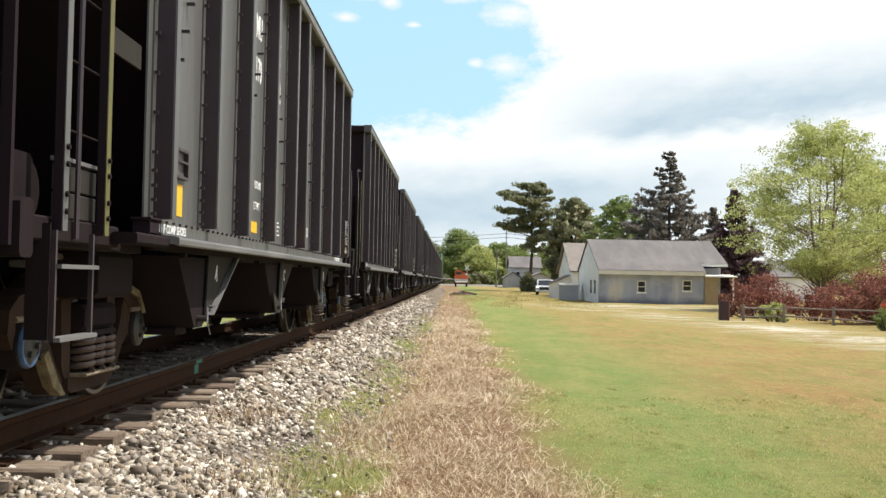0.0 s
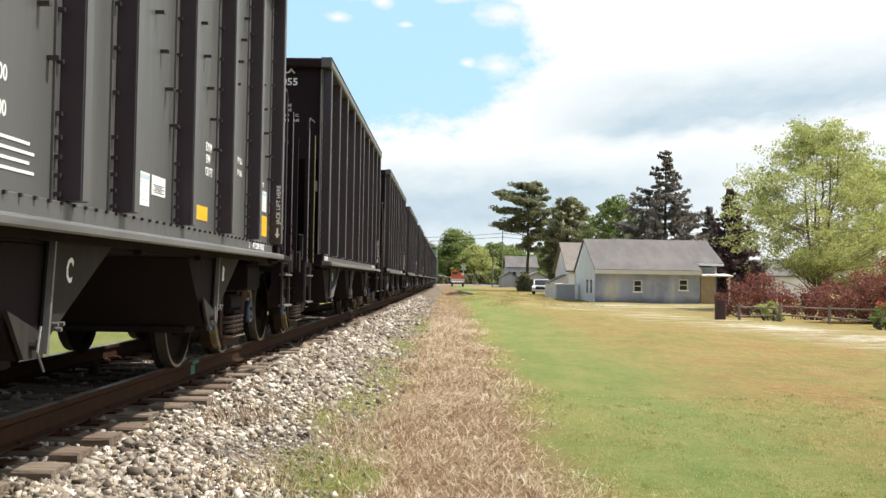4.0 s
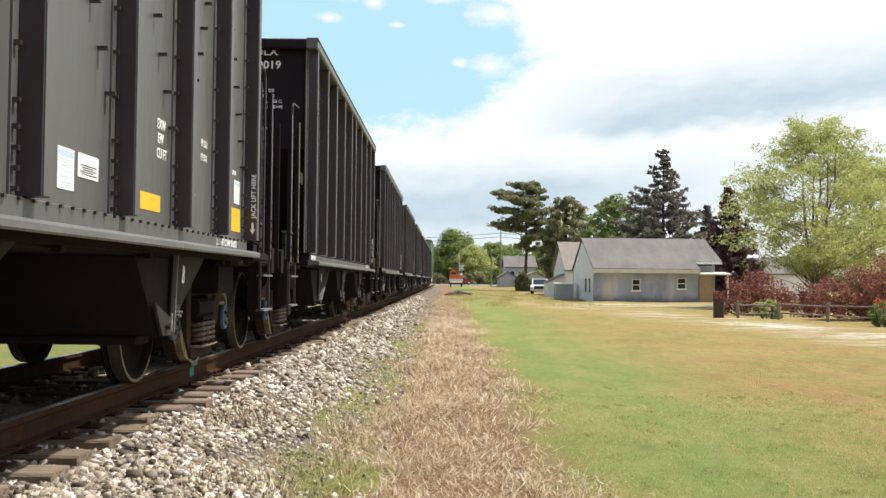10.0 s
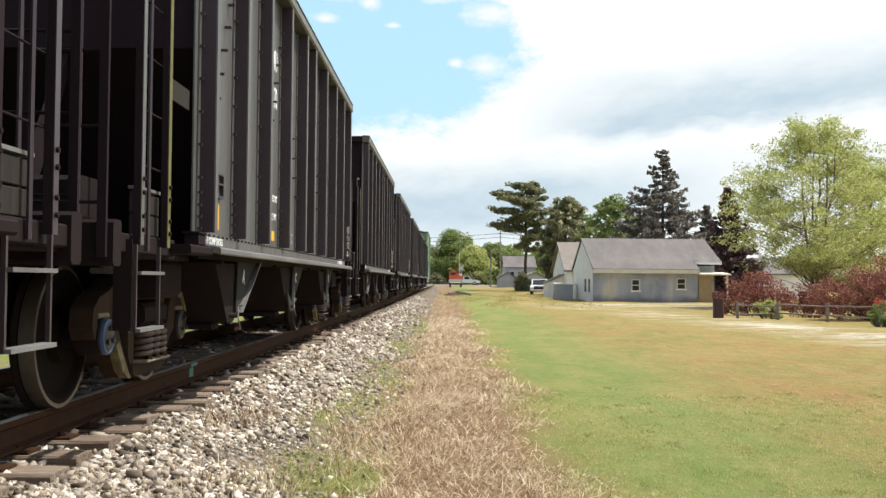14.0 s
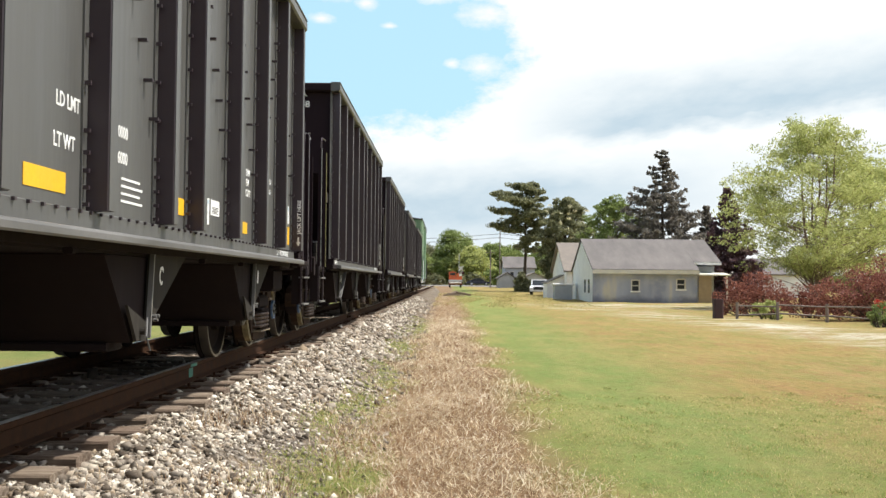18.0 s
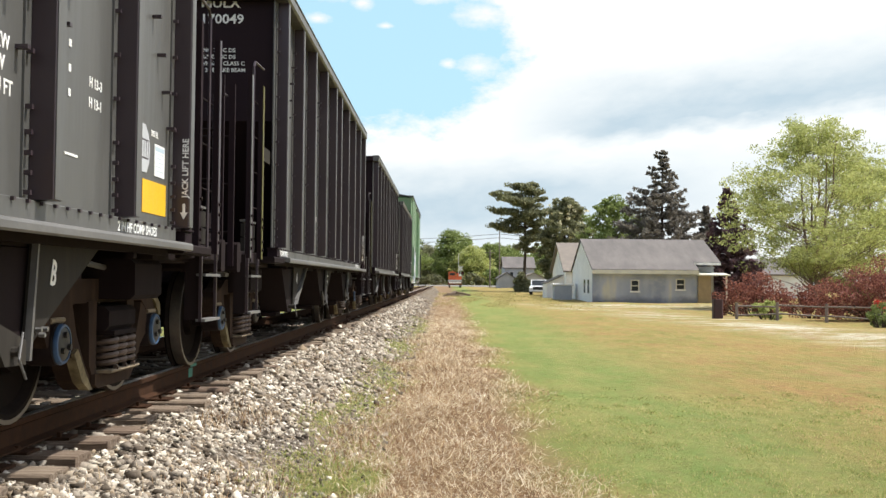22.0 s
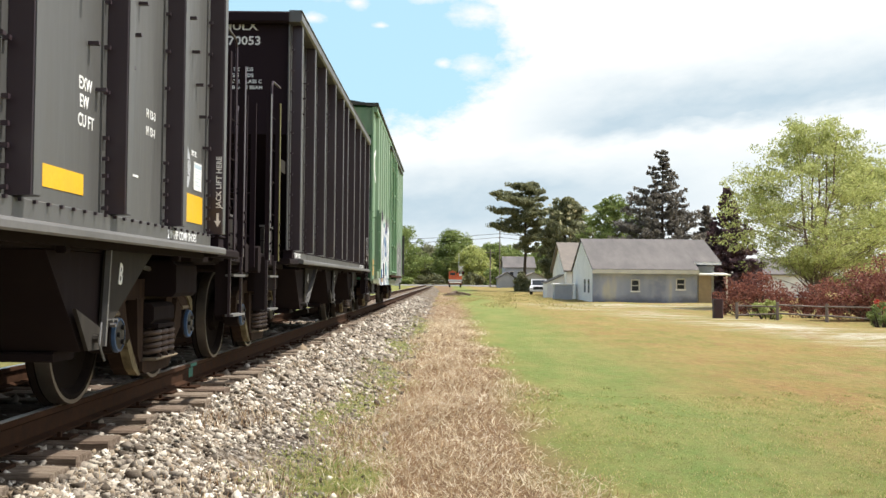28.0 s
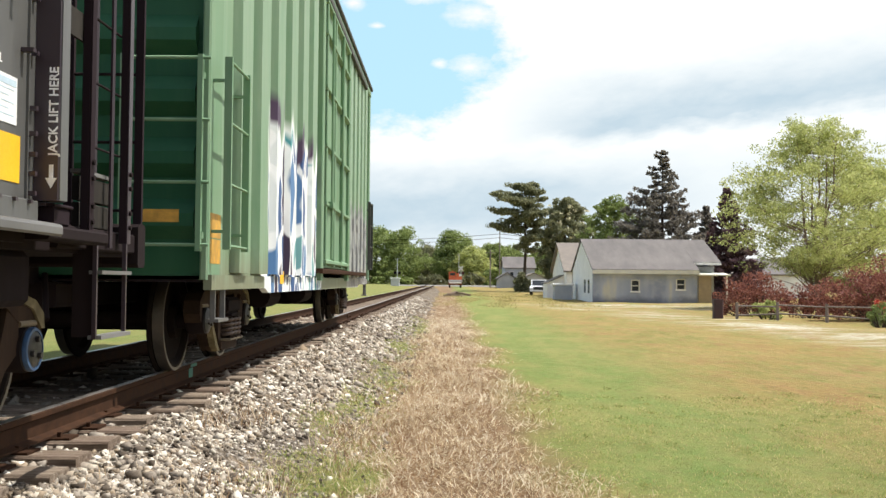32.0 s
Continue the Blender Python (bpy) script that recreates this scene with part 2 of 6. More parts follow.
def make_leaf(name, dark, light, glow=0.25):
    n = Nodes(name, 0.6, 0, 0.3)
    col = n.ramp(n.island(), [(0.0, dark), (1.0, light)])
    n.b.inputs["Subsurface Weight"].default_value = 0.0
    tr = n.t.nodes.new("ShaderNodeBsdfTranslucent")
    n.link(col, tr.inputs[0])
    mixer = n.t.nodes.new("ShaderNodeMixShader")
    mixer.inputs[0].default_value = glow
    out = n.t.nodes["Material Output"]
    n.link(n.b.outputs[0], mixer.inputs[1])
    n.link(tr.outputs[0], mixer.inputs[2])
    n.link(mixer.outputs[0], out.inputs[0])
    return n.done(col)


MAT["leaf_light"] = make_leaf("light_green_leaves", (0.27, 0.31, 0.09), (0.62, 0.64, 0.27), 0.5)
MAT["leaf_mid"] = make_leaf("mid_green_leaves", (0.14, 0.19, 0.055), (0.34, 0.40, 0.14), 0.4)
MAT["leaf_dark"] = make_leaf("dark_green_leaves", (0.12, 0.13, 0.07), (0.36, 0.36, 0.20), 0.4)
MAT["leaf_spruce"] = make_leaf("spruce_needles", (0.115, 0.105, 0.09), (0.32, 0.29, 0.24), 0.4)
MAT["leaf_red"] = make_leaf("red_brown_leaves", (0.12, 0.036, 0.032), (0.42, 0.185, 0.125), 0.4)
MAT["blossom"] = make_leaf("cream_blossom", (0.55, 0.50, 0.30), (0.80, 0.76, 0.55), 0.3)
MAT["red_flower"] = make_leaf("red_flowers", (0.45, 0.04, 0.03), (0.75, 0.10, 0.07), 0.3)
MAT["leaf_purple"] = make_leaf("purple_brown_needles", (0.06, 0.035, 0.04), (0.17, 0.10, 0.11), 0.3)
MAT["bark_tan"] = plain("tan_bark", (0.22, 0.165, 0.125), 0.95, 0, 0.35, 3, 0.8, 14, (1, 1, 0.25), 0.1)
MAT["bark"] = plain("bark", (0.075, 0.055, 0.04), 0.95, 0, 0.4, 3, 0.8, 14, (1, 1, 0.25))
MAT["shingle"] = plain("grey_shingles", (0.145, 0.131, 0.122), 0.9, 0, 0.35, 0.5, 0.5, 9, (1.6, 0.5, 0.5))
MAT["tanroof"] = plain("tan_shingles", (0.20, 0.172, 0.145), 0.9, 0, 0.2, 1.0, 0.5, 9)
MAT["whitewall"] = plain("white_siding", (0.83, 0.83, 0.81), 0.8, 0, 0.12, 1.2)
MAT["trim"] = plain("cream_trim", (0.70, 0.67, 0.58), 0.7, 0, 0.1, 2)
MAT["greyhouse"] = plain("grey_siding", (0.42, 0.44, 0.47), 0.8, 0, 0.12, 1.0)


def make_blue_wall():
    """Old masonry wall, blue paint with cream patches and grime along its foot."""
    n = Nodes("patchy_blue_wall", 0.9)
    x, y, z = n.axes("Generated")
    a = n.noise(0.55, 3, 0.5, (1, 1, 0.25))
    col = n.ramp(a, [(0.38, (0.29, 0.32, 0.41)), (0.54, (0.42, 0.44, 0.52)), (0.62, (0.60, 0.56, 0.44))])
    col = n.mix(n.grey(n.noise(1.6, 5, 0.7), 0.45, 0.7, 0, 0.6), col, (0.46, 0.46, 0.50))
    foot = n.math("ADD", z, n.math("MULTIPLY", n.math("SUBTRACT", n.noise(0.9, 4), 0.5), 0.5))
    col = n.mix(n.grey(foot, 0.30, 0.10, 0, 0.75), col, (0.15, 0.15, 0.17))
    n.bump(n.noise(12, 4), 0.4, 0.02)
    return n.done(col)


MAT["bluewall"] = make_blue_wall()
MAT["tanwood"] = plain("tan_board", (0.36, 0.27, 0.16), 0.8, 0, 0.2, 3)
MAT["fence"] = plain("grey_fence_wood", (0.24, 0.195, 0.17), 0.9, 0, 0.3, 5)
MAT["darkwood"] = plain("dark_red_post", (0.06, 0.03, 0.03), 0.8, 0, 0.3, 5)
MAT["carwhite"] = plain("white_car_paint", (0.78, 0.79, 0.80), 0.3, 0, 0.04, 2, 0.0)
MAT["carred"] = plain("red_car_paint", (0.30, 0.03, 0.035), 0.3, 0, 0.05, 2, 0.0)
MAT["cardark"] = plain("dark_blue_car_paint", (0.03, 0.035, 0.06), 0.3, 0, 0.05, 2, 0.0)
MAT["tyre"] = plain("tyre_rubber", (0.02, 0.02, 0.02), 0.85, 0, 0.2, 8)
MAT["glassdark"] = plain("dark_glass", (0.03, 0.035, 0.04), 0.12, 0, 0.1, 2, 0.0)
MAT["orange"] = plain("orange_red_paint", (0.62, 0.13, 0.05), 0.6, 0, 0.25, 3)
MAT["rustred"] = plain("dull_red_paint", (0.25, 0.06, 0.035), 0.7, 0, 0.35, 3)
MAT["greybox"] = plain("grey_cabinet_paint", (0.50, 0.52, 0.54), 0.6, 0, 0.1, 3)
MAT["pole"] = plain("weathered_pole", (0.22, 0.19, 0.16), 0.9, 0, 0.3, 3)
MAT["lens_red"] = plain("red_lens", (0.25, 0.02, 0.02), 0.3, 0, 0.1, 3)


# ---------------------------------------------------------------- mesh helpers
class Shape:
    """Collects boxes, prisms, tubes and tapered tubes in one mesh."""

    def __init__(self):
        self.v, self.f = [], []

    def add(self, verts, faces):
        k = len(self.v)
        self.v += [tuple(p) for p in verts]
        self.f += [tuple(i + k for i in f) for f in faces]
        return self

    def box(self, x0, x1, y0, y1, z0, z1, m=None, c=0.0):
        """c: chamfer of the long edges round the longest side."""
        if c > 0:
            lens = (x1 - x0, y1 - y0, z1 - z0)
            ax = max(range(3), key=lambda i: lens[i])
            lo, hi = (x0, y0, z0), (x1, y1, z1)
            u, w = [i for i in range(3) if i != ax]
            c = min(c, lens[u] * 0.45, lens[w] * 0.45)
            ring = [(lo[u] + c, lo[w]), (hi[u] - c, lo[w]), (hi[u], lo[w] + c), (hi[u], hi[w] - c), (hi[u] - c, hi[w]), (lo[u] + c, hi[w]), (lo[u], hi[w] - c), (lo[u], lo[w] + c)]
            if ax == 1:
                ring.reverse()
            vs = []
            for e in (lo[ax], hi[ax]):
                for a, b in ring:
                    p = [0, 0, 0]
                    p[ax], p[u], p[w] = e, a, b
                    vs.append(Vector(p))
            fs = [(i, (i + 1) % 8, 8 + (i + 1) % 8, 8 + i) for i in range(8)] + [tuple(range(7, -1, -1)), tuple(range(8, 16))]
        else:
            vs = [Vector(p) for p in ((x0, y0, z0), (x1, y0, z0), (x1, y1, z0), (x0, y1, z0), (x0, y0, z1), (x1, y0, z1), (x1, y1, z1), (x0, y1, z1))]
            fs = [(3, 2, 1, 0), (4, 5, 6, 7), (0, 1, 5, 4), (1, 2, 6, 5), (2, 3, 7, 6), (3, 0, 4, 7)]
        if m is not None:
            vs = [m @ p for p in vs]
        return self.add(vs, fs)

    def prism(self, ring, axis, a, b):
        """ring: 2D outline in the two other axes (counted x<y<z), pushed along axis from a to b."""
        n = len(ring)
        u, w = [i for i in range(3) if i != axis]
        vs = []
        for e in (a, b):
            for q in ring:
                p = [0, 0, 0]
                p[axis], p[u], p[w] = e, q[0], q[1]
                vs.append(p)
        fs = [(i, (i + 1) % n, n + (i + 1) % n, n + i) for i in range(n)] + [tuple(range(n - 1, -1, -1)), tuple(range(n, 2 * n))]
        return self.add(vs, fs)

    def tube(self, p, q, r, r2=None, n=8, caps=True):
        p, q = Vector(p), Vector(q)
        r2 = r if r2 is None else r2
        d = (q - p).normalized()
        a = d.orthogonal().normalized()
        b = d.cross(a)
        vs = []
        for c, rr in ((p, r), (q, r2)):
            for i in range(n):
                t = 2 * math.pi * i / n
                vs.append(c + a * (rr * math.cos(t)) + b * (rr * math.sin(t)))
        fs = [(i, (i + 1) % n, n + (i + 1) % n, n + i) for i in range(n)]
        if caps:
            fs += [tuple(range(n - 1, -1, -1)), tuple(range(n, 2 * n))]
        return self.add(vs, fs)

    def bar(self, pts, r, n=6):
        for p, q in zip(pts, pts[1:]):
            self.tube(p, q, r, n=n)
        return self

    def lathe(self, profile, axis=0, centre=(0, 0, 0), n=24, caps=True):
        """profile: (radius, offset along axis), closed by its ends on the axis."""
        u, w = [i for i in range(3) if i != axis]
        vs = []
        for r, o in profile:
            for i in range(n):
                t = 2 * math.pi * i / n
                p = [0, 0, 0]
                p[axis] = centre[axis] + o
                p[u] = centre[u] + r * math.cos(t)
                p[w] = centre[w] + r * math.sin(t)
                vs.append(p)
        fs = []
        for k in range(len(profile) - 1):
            for i in range(n):
                j = (i + 1) % n
                fs.append((k * n + i, k * n + j, (k + 1) * n + j, (k + 1) * n + i))
        if caps:
            fs += [tuple(range(n - 1, -1, -1)), tuple(range((len(profile) - 1) * n, len(profile) * n))]
        return self.add(vs, fs)

    def mesh(self, name, smooth=False):
        me = bpy.data.meshes.new(name)
        me.from_pydata(self.v, [], self.f)
        bm = bmesh.new()
        bm.from_mesh(me)
        bmesh.ops.recalc_face_normals(bm, faces=bm.faces)
        bm.to_mesh(me)
        bm.free()
        if smooth:
            for p in me.polygons:
                p.use_smooth = True
            me.set_sharp_from_angle(angle=radians(40))
        return me


def part(name, shape, material, parent=None, label="", kind="", smooth=False):
    me = shape if isinstance(shape, bpy.types.Mesh) else shape.mesh(name, smooth)
    if material is not None:
        me.materials.clear()
        me.materials.append(MAT[material])
    ob = new(name, me)
    ob.parent = parent
    return tagged(ob, label=label, kind=kind)


def quick_mesh(name, verts, faces):
    """verts (n, 3) and faces (m, k) as arrays, straight to a mesh."""
    me = bpy.data.meshes.new(name)
    k = faces.shape[1]
    me.vertices.add(len(verts))
    me.vertices.foreach_set("co", np.ascontiguousarray(verts, dtype=np.float32).ravel())
    me.loops.add(faces.size)
    me.loops.foreach_set("vertex_index", np.ascontiguousarray(faces, dtype=np.int32).ravel())
    me.polygons.add(len(faces))
    me.polygons.foreach_set("loop_start", np.arange(0, faces.size, k, dtype=np.int32))
    me.update(calc_edges=True)
    return me


def lettering(body, size, m, parent, material="white", wide=1.0, name="lettering"):
    """Flat raised letters: they face local +z, read along +x, placed by m in the parent's space."""
    cu = bpy.data.curves.new(name, "FONT")
    cu.body, cu.size, cu.extrude, cu.resolution_u = body, size, 0.0015, 2
    cu.align_x, cu.offset = "CENTER", size * 0.018
    tmp = bpy.data.objects.new(name, cu)
    me = bpy.data.meshes.new_from_object(tmp)
    bpy.data.objects.remove(tmp)
    me.transform(m @ Matrix.Diagonal((wide, 1, 1, 1)))
    return part(name, me, material, parent)


# faces of a car's field side and of the end that points at the camera
def on_side(y, z, x):
    return Matrix(((0, 0, 1, x), (1, 0, 0, y), (0, 1, 0, z), (0, 0, 0, 1)))


def on_end(x, z, y, turn=0):
    m = Matrix(((1, 0, 0, x), (0, 0, -1, y), (0, 1, 0, z), (0, 0, 0, 1)))
    return m @ pose(0, 0, 0, 0, 0, turn)


# ---------------------------------------------------------------- the train's way
CAR_STEP = 14.199
TRAVEL = [(0, -0.05), (1, 5.01), (2, 10.092), (3, 15.248), (4, 20.271), (5, 25.272), (6, 30.255), (7, 35.129), (8,
          40.046), (9, 44.928), (10, 49.858), (11, 54.669), (12, 59.633), (13, 64.602), (14, 69.662), (15, 74.69), (16,
          79.738), (17, 84.757), (18, 89.651), (19, 94.534), (20, 99.438), (21, 104.216), (22, 108.953), (23, 113.686),
          (24, 118.32), (25, 122.9), (26, 127.424), (27, 131.92), (28, 136.382), (29, 140.778), (30, 145.13), (31,
          149.458), (32, 153.783)]


def travel(t):
    i = min(max(int(t), 0), 31)
    p = [TRAVEL[min(max(k, 0), 32)][1] for k in (i - 1, i, i + 1, i + 2)]
    if i == 0:
        p[0] = TRAVEL[0][1] - 5.05
    if i == 31:
        p[3] = TRAVEL[32][1] + 4.31
    u = t - i
    return p[1] + 0.5 * u * (p[2] - p[0] + u * (2 * p[0] - 5 * p[1] + 4 * p[2] - p[3] + u * (3 * (p[1] - p[2]) + p[3] - p[0])))


# ---------------------------------------------------------------- ground and track
ROAD_Y = 205.0


def smooth(a, b, v):
    u = np.clip((v - a) / (b - a), 0, 1)
    return u * u * (3 - 2 * u)


def wave(x, y):
    return 0.025 * np.sin(x * 0.9 + 1.3 * np.sin(y * 0.37)) + 0.02 * np.sin(y * 1.1 + x * 0.4) + 0.035 * np.sin(x * 0.21 + y * 0.13)


def ground_z(x, y):
    z = -0.70 + 0.0 * x
    z = z + 0.52 * smooth(130, 198, y) + wave(x, y) * smooth(2.0, 5.0, np.abs(x) + 0 * y)
    z = z + 0.25 * smooth(-4.0, -9.0, x)
    return z


def axis_steps(lo, hi, fine_lo, fine_hi, step, grow=1.25):
    mid = list(np.arange(fine_lo, fine_hi + 1e-6, step))
    up, s = [], step
    while (up[-1] if up else fine_hi) < hi:
        s *= grow
        up.append((up[-1] if up else fine_hi) + s)
    dn, s = [], step
    while (dn[-1] if dn else fine_lo) > lo:
        s *= grow
        dn.append((dn[-1] if dn else fine_lo) - s)
    return np.array(dn[::-1] + mid + up)


def sheet(name, xs, ys, zf, material):
    gx, gy = np.meshgrid(xs, ys)
    v = np.stack([gx, gy, zf(gx, gy)], -1).reshape(-1, 3)
    nx, ny = len(xs), len(ys)
    i = (np.arange(ny - 1)[:, None] * nx + np.arange(nx - 1)[None]).ravel()
    me = quick_mesh(name, v, np.stack([i, i + 1, i + nx + 1, i + nx], -1))
    for p in me.polygons:
        p.use_smooth = True
    me.materials.append(MAT[material])
    return new(name, me)


tagged(sheet("ground", axis_steps(-2500, 2500, -14, 34, 0.5), axis_steps(-300, 3500, 0, 70, 0.5), ground_z, "field"),
       "mown field with green and straw-coloured patches", "ground", kind="structure")


def bed_z(x, y):
    ax = np.abs(x)
    z = np.interp(ax, [0, 0.8, 1.0, 1.2, 1.5, 2.45, 2.8], [-0.235, -0.235, -0.238, -0.25, -0.325, -0.69, -0.95])
    lump = 0.022 * np.sin(x * 23 + 7 * np.sin(y * 3.1)) * np.sin(y * 19 + 5 * np.sin(x * 4.7)) + 0.03 * np.sin(y * 1.7 + x) * np.sin(x * 3 + y * 0.6)
    return z + lump * smooth(0.9, 1.3, ax) + 0.0 * y


bed = tagged(sheet("ballast_bed", np.linspace(-2.8, 2.8, 66), axis_steps(-60, ROAD_Y - 3.6, -2, 30, 0.08, 1.06), bed_z, "ballast"),
             "bed of pale crushed stone under the railway track", "ballast", kind="structure")

track = tagged(new("railway_track"), "single railway track on weathered wooden ties", "railway track", kind="structure")
RAIL = [(-0.07, -0.172), (0.07, -0.172), (0.07, -0.160), (0.012, -0.145), (0.010, -0.050), (0.036, -0.036), (0.036, -0.006), (0.028, 0.0), (-0.028, 0.0), (-0.036, -0.006), (-0.036, -0.036), (-0.010, -0.050), (-0.012, -0.145), (-0.07, -0.160)]
for side in (-1, 1):
    cx = side * 0.7535
    for y0, y1 in ((-80, 26.0), (26.01, 420)):
        r = part("rail", Shape().prism([(cx + a, b) for a, b in RAIL], 1, y0, y1), "rail", track, "rust-brown steel rail")
        part("running_surface", Shape().box(cx - 0.027, cx + 0.027, y0, y1, 0.0, 0.0015), "railtop", r, "bright worn strip on the rail head")
    for y in (26.005,):
        j = Shape().box(cx + side * 0.012, cx + side * 0.035, y - 0.3, y + 0.3, -0.14, -0.052, c=0.008)
        for k in (-0.22, -0.07, 0.07, 0.22):
            j.tube((cx + side * 0.03, y + k, -0.097), (cx + side * 0.065, y + k, -0.097), 0.016, n=6)
        part("joint_bar", j, "rail", track)
part("paint_mark", Shape().box(0.7895, 0.7915, 9.92, 10.16, -0.036, -0.004).box(0.7655, 0.7675, 9.95, 10.1, -0.14, -0.05), "teal", track, "teal paint mark on the rail")

rng = random.Random(7)
tie_meshes = []
for k in range(5):
    s = Shape()
    w, hgt = 0.115 + 0.008 * k, 0.16
    s.box(-1.24 + 0.02 * k, 1.24 - 0.02 * k, -w, w, -hgt, 0.0, c=0.014)
    tie_meshes.append(s.mesh("tie"))
    tie_meshes[-1].materials.append(MAT["tie"])
plate = Shape()
for side in (-1, 1):
    plate.box(side * 0.7535 - 0.17, side * 0.7535 + 0.17, -0.09, 0.09, 0.0, 0.018, c=0.004)
    for dx in (-0.095, 0.095):
        plate.box(side * 0.7535 + dx - 0.012, side * 0.7535 + dx + 0.012, -0.05 - 0.012, -0.05 + 0.012, 0.018, 0.05)
plate_mesh = plate.mesh("tie_plate")
plate_mesh.materials.append(MAT["rail"])
TIES = []
y = -2.0
while y < 150 and len(TIES) < 290:
    o = new("tie", tie_meshes[rng.randrange(5)])
    o.parent = track
    o.matrix_basis = pose(rng.uniform(-0.07, 0.07), y, -0.172 - 0.018 - rng.uniform(0, 0.015), rng.uniform(-1, 1), rng.uniform(-0.6, 0.6), rng.uniform(-2.2, 2.2))
    p = new("tie_plate", plate_mesh)
    p.parent = o
    TIES.append(y)
    y += 0.53 + rng.uniform(-0.05, 0.05)

# ---------------------------------------------------------------- crossing road
rd = Shape().prism([(ROAD_Y - 3.6, -0.3), (ROAD_Y - 3.4, -0.02), (ROAD_Y, 0.03), (ROAD_Y + 3.4, -0.02), (ROAD_Y + 3.6, -0.3)], 0, -300, 300)
tagged(part("road", rd, "road"), "pale sunlit asphalt road over the railway crossing", "road", kind="structure")


# ---------------------------------------------------------------- hopper cars
def make_wheelset(cap):
    """Two wheels on an axle, about its own centre; it rolls round x."""
    axle = Shape().tube((-1.02, 0, 0), (1.02, 0, 0), 0.075, n=12)
    ob = part("wheelset", axle, "under", smooth=True)
    for s in (-1, 1):
        prof = [(0.09, -0.09), (0.16, -0.09), (0.17, -0.03), (0.36, -0.03), (0.40, -0.075), (0.455, -0.075), (0.457, 0.03), (0.475, 0.04), (0.485, 0.055), (0.475, 0.068), (0.40, 0.068), (0.37, 0.0), (0.19, 0.02), (0.17, 0.07), (0.09, 0.07)]
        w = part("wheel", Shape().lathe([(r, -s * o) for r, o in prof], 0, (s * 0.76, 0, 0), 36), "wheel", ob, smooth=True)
        part("tread", Shape().lathe([(0.43, s * 0.0755), (0.456, s * 0.0755), (0.459, s * 0.06), (0.459, -s * 0.02), (0.45, -s * 0.021)], 0, (s * 0.76, 0, 0), 36, False), "tread", w, "bright worn tread", smooth=True)
        part("bearing", Shape().lathe([(0.11, -0.11), (0.125, -0.10), (0.125, 0.03), (0.118, 0.05)], 0, (s * 1.05, 0, 0), 20), "under", ob, smooth=True)
        c = Shape().lathe([(0.118, 0.0), (0.118, s * 0.02), (0.085, s * 0.035), (0.03, s * 0.035)], 0, (s * 1.10, 0, 0), 20)
        for k in range(3):
            a = k * 2.094
            c.tube((s * 1.13, 0.055 * math.cos(a), 0.055 * math.sin(a)), (s * 1.155, 0.055 * math.cos(a), 0.055 * math.sin(a)), 0.018, n=6)
        e = part("bearing_cap", c, "darkcap", ob, "grey bearing end cap with bolts", smooth=True)
        if cap == "bluecap":
            part("cap_ring", Shape().lathe([(0.098, s * 0.028), (0.098, s * 0.036), (0.112, s * 0.034), (0.119, s * 0.020), (0.119, s * 0.012)], 0, (s * 1.10, 0, 0), 20, False), "bluecap", e, "blue painted ring", smooth=True)
    return ob


def cable(pts, rod, m=5):
    """A thin line along the points, as one closed skin; it runs mostly along x."""
    n, vs, fs = len(pts), [], []
    for p in pts:
        for k in range(m):
            b = 2 * math.pi * k / m
            vs.append((p[0], p[1] + rod * math.cos(b), p[2] + rod * math.sin(b)))
    for i in range(n - 1):
        for k in range(m):
            fs.append((i * m + k, i * m + (k + 1) % m, (i + 1) * m + (k + 1) % m, (i + 1) * m + k))
    fs += [tuple(range(m)), tuple(range(n * m - 1, (n - 1) * m - 1, -1))]
    return Shape().add(vs, fs)


def coil(foot, radius, rod, height, turns):
    """A rod wound round z, as one closed skin."""
    n, m = int(turns * 12), 6
    sh, vs, fs = Shape(), [], []
    for i in range(n + 1):
        a = 2 * math.pi * turns * i / n
        c, w = math.cos(a), math.sin(a)
        for k in range(m):
            b = 2 * math.pi * k / m
            q = radius + rod * math.cos(b)
            vs.append((foot[0] + q * c, foot[1] + q * w, foot[2] + height * i / n + rod * math.sin(b)))
    for i in range(n):
        for k in range(m):
            fs.append((i * m + k, i * m + (k + 1) % m, (i + 1) * m + (k + 1) % m, (i + 1) * m + k))
    fs += [tuple(range(m)), tuple(range(n * m + m - 1, n * m - 1, -1))]
    return sh.add(vs, fs)


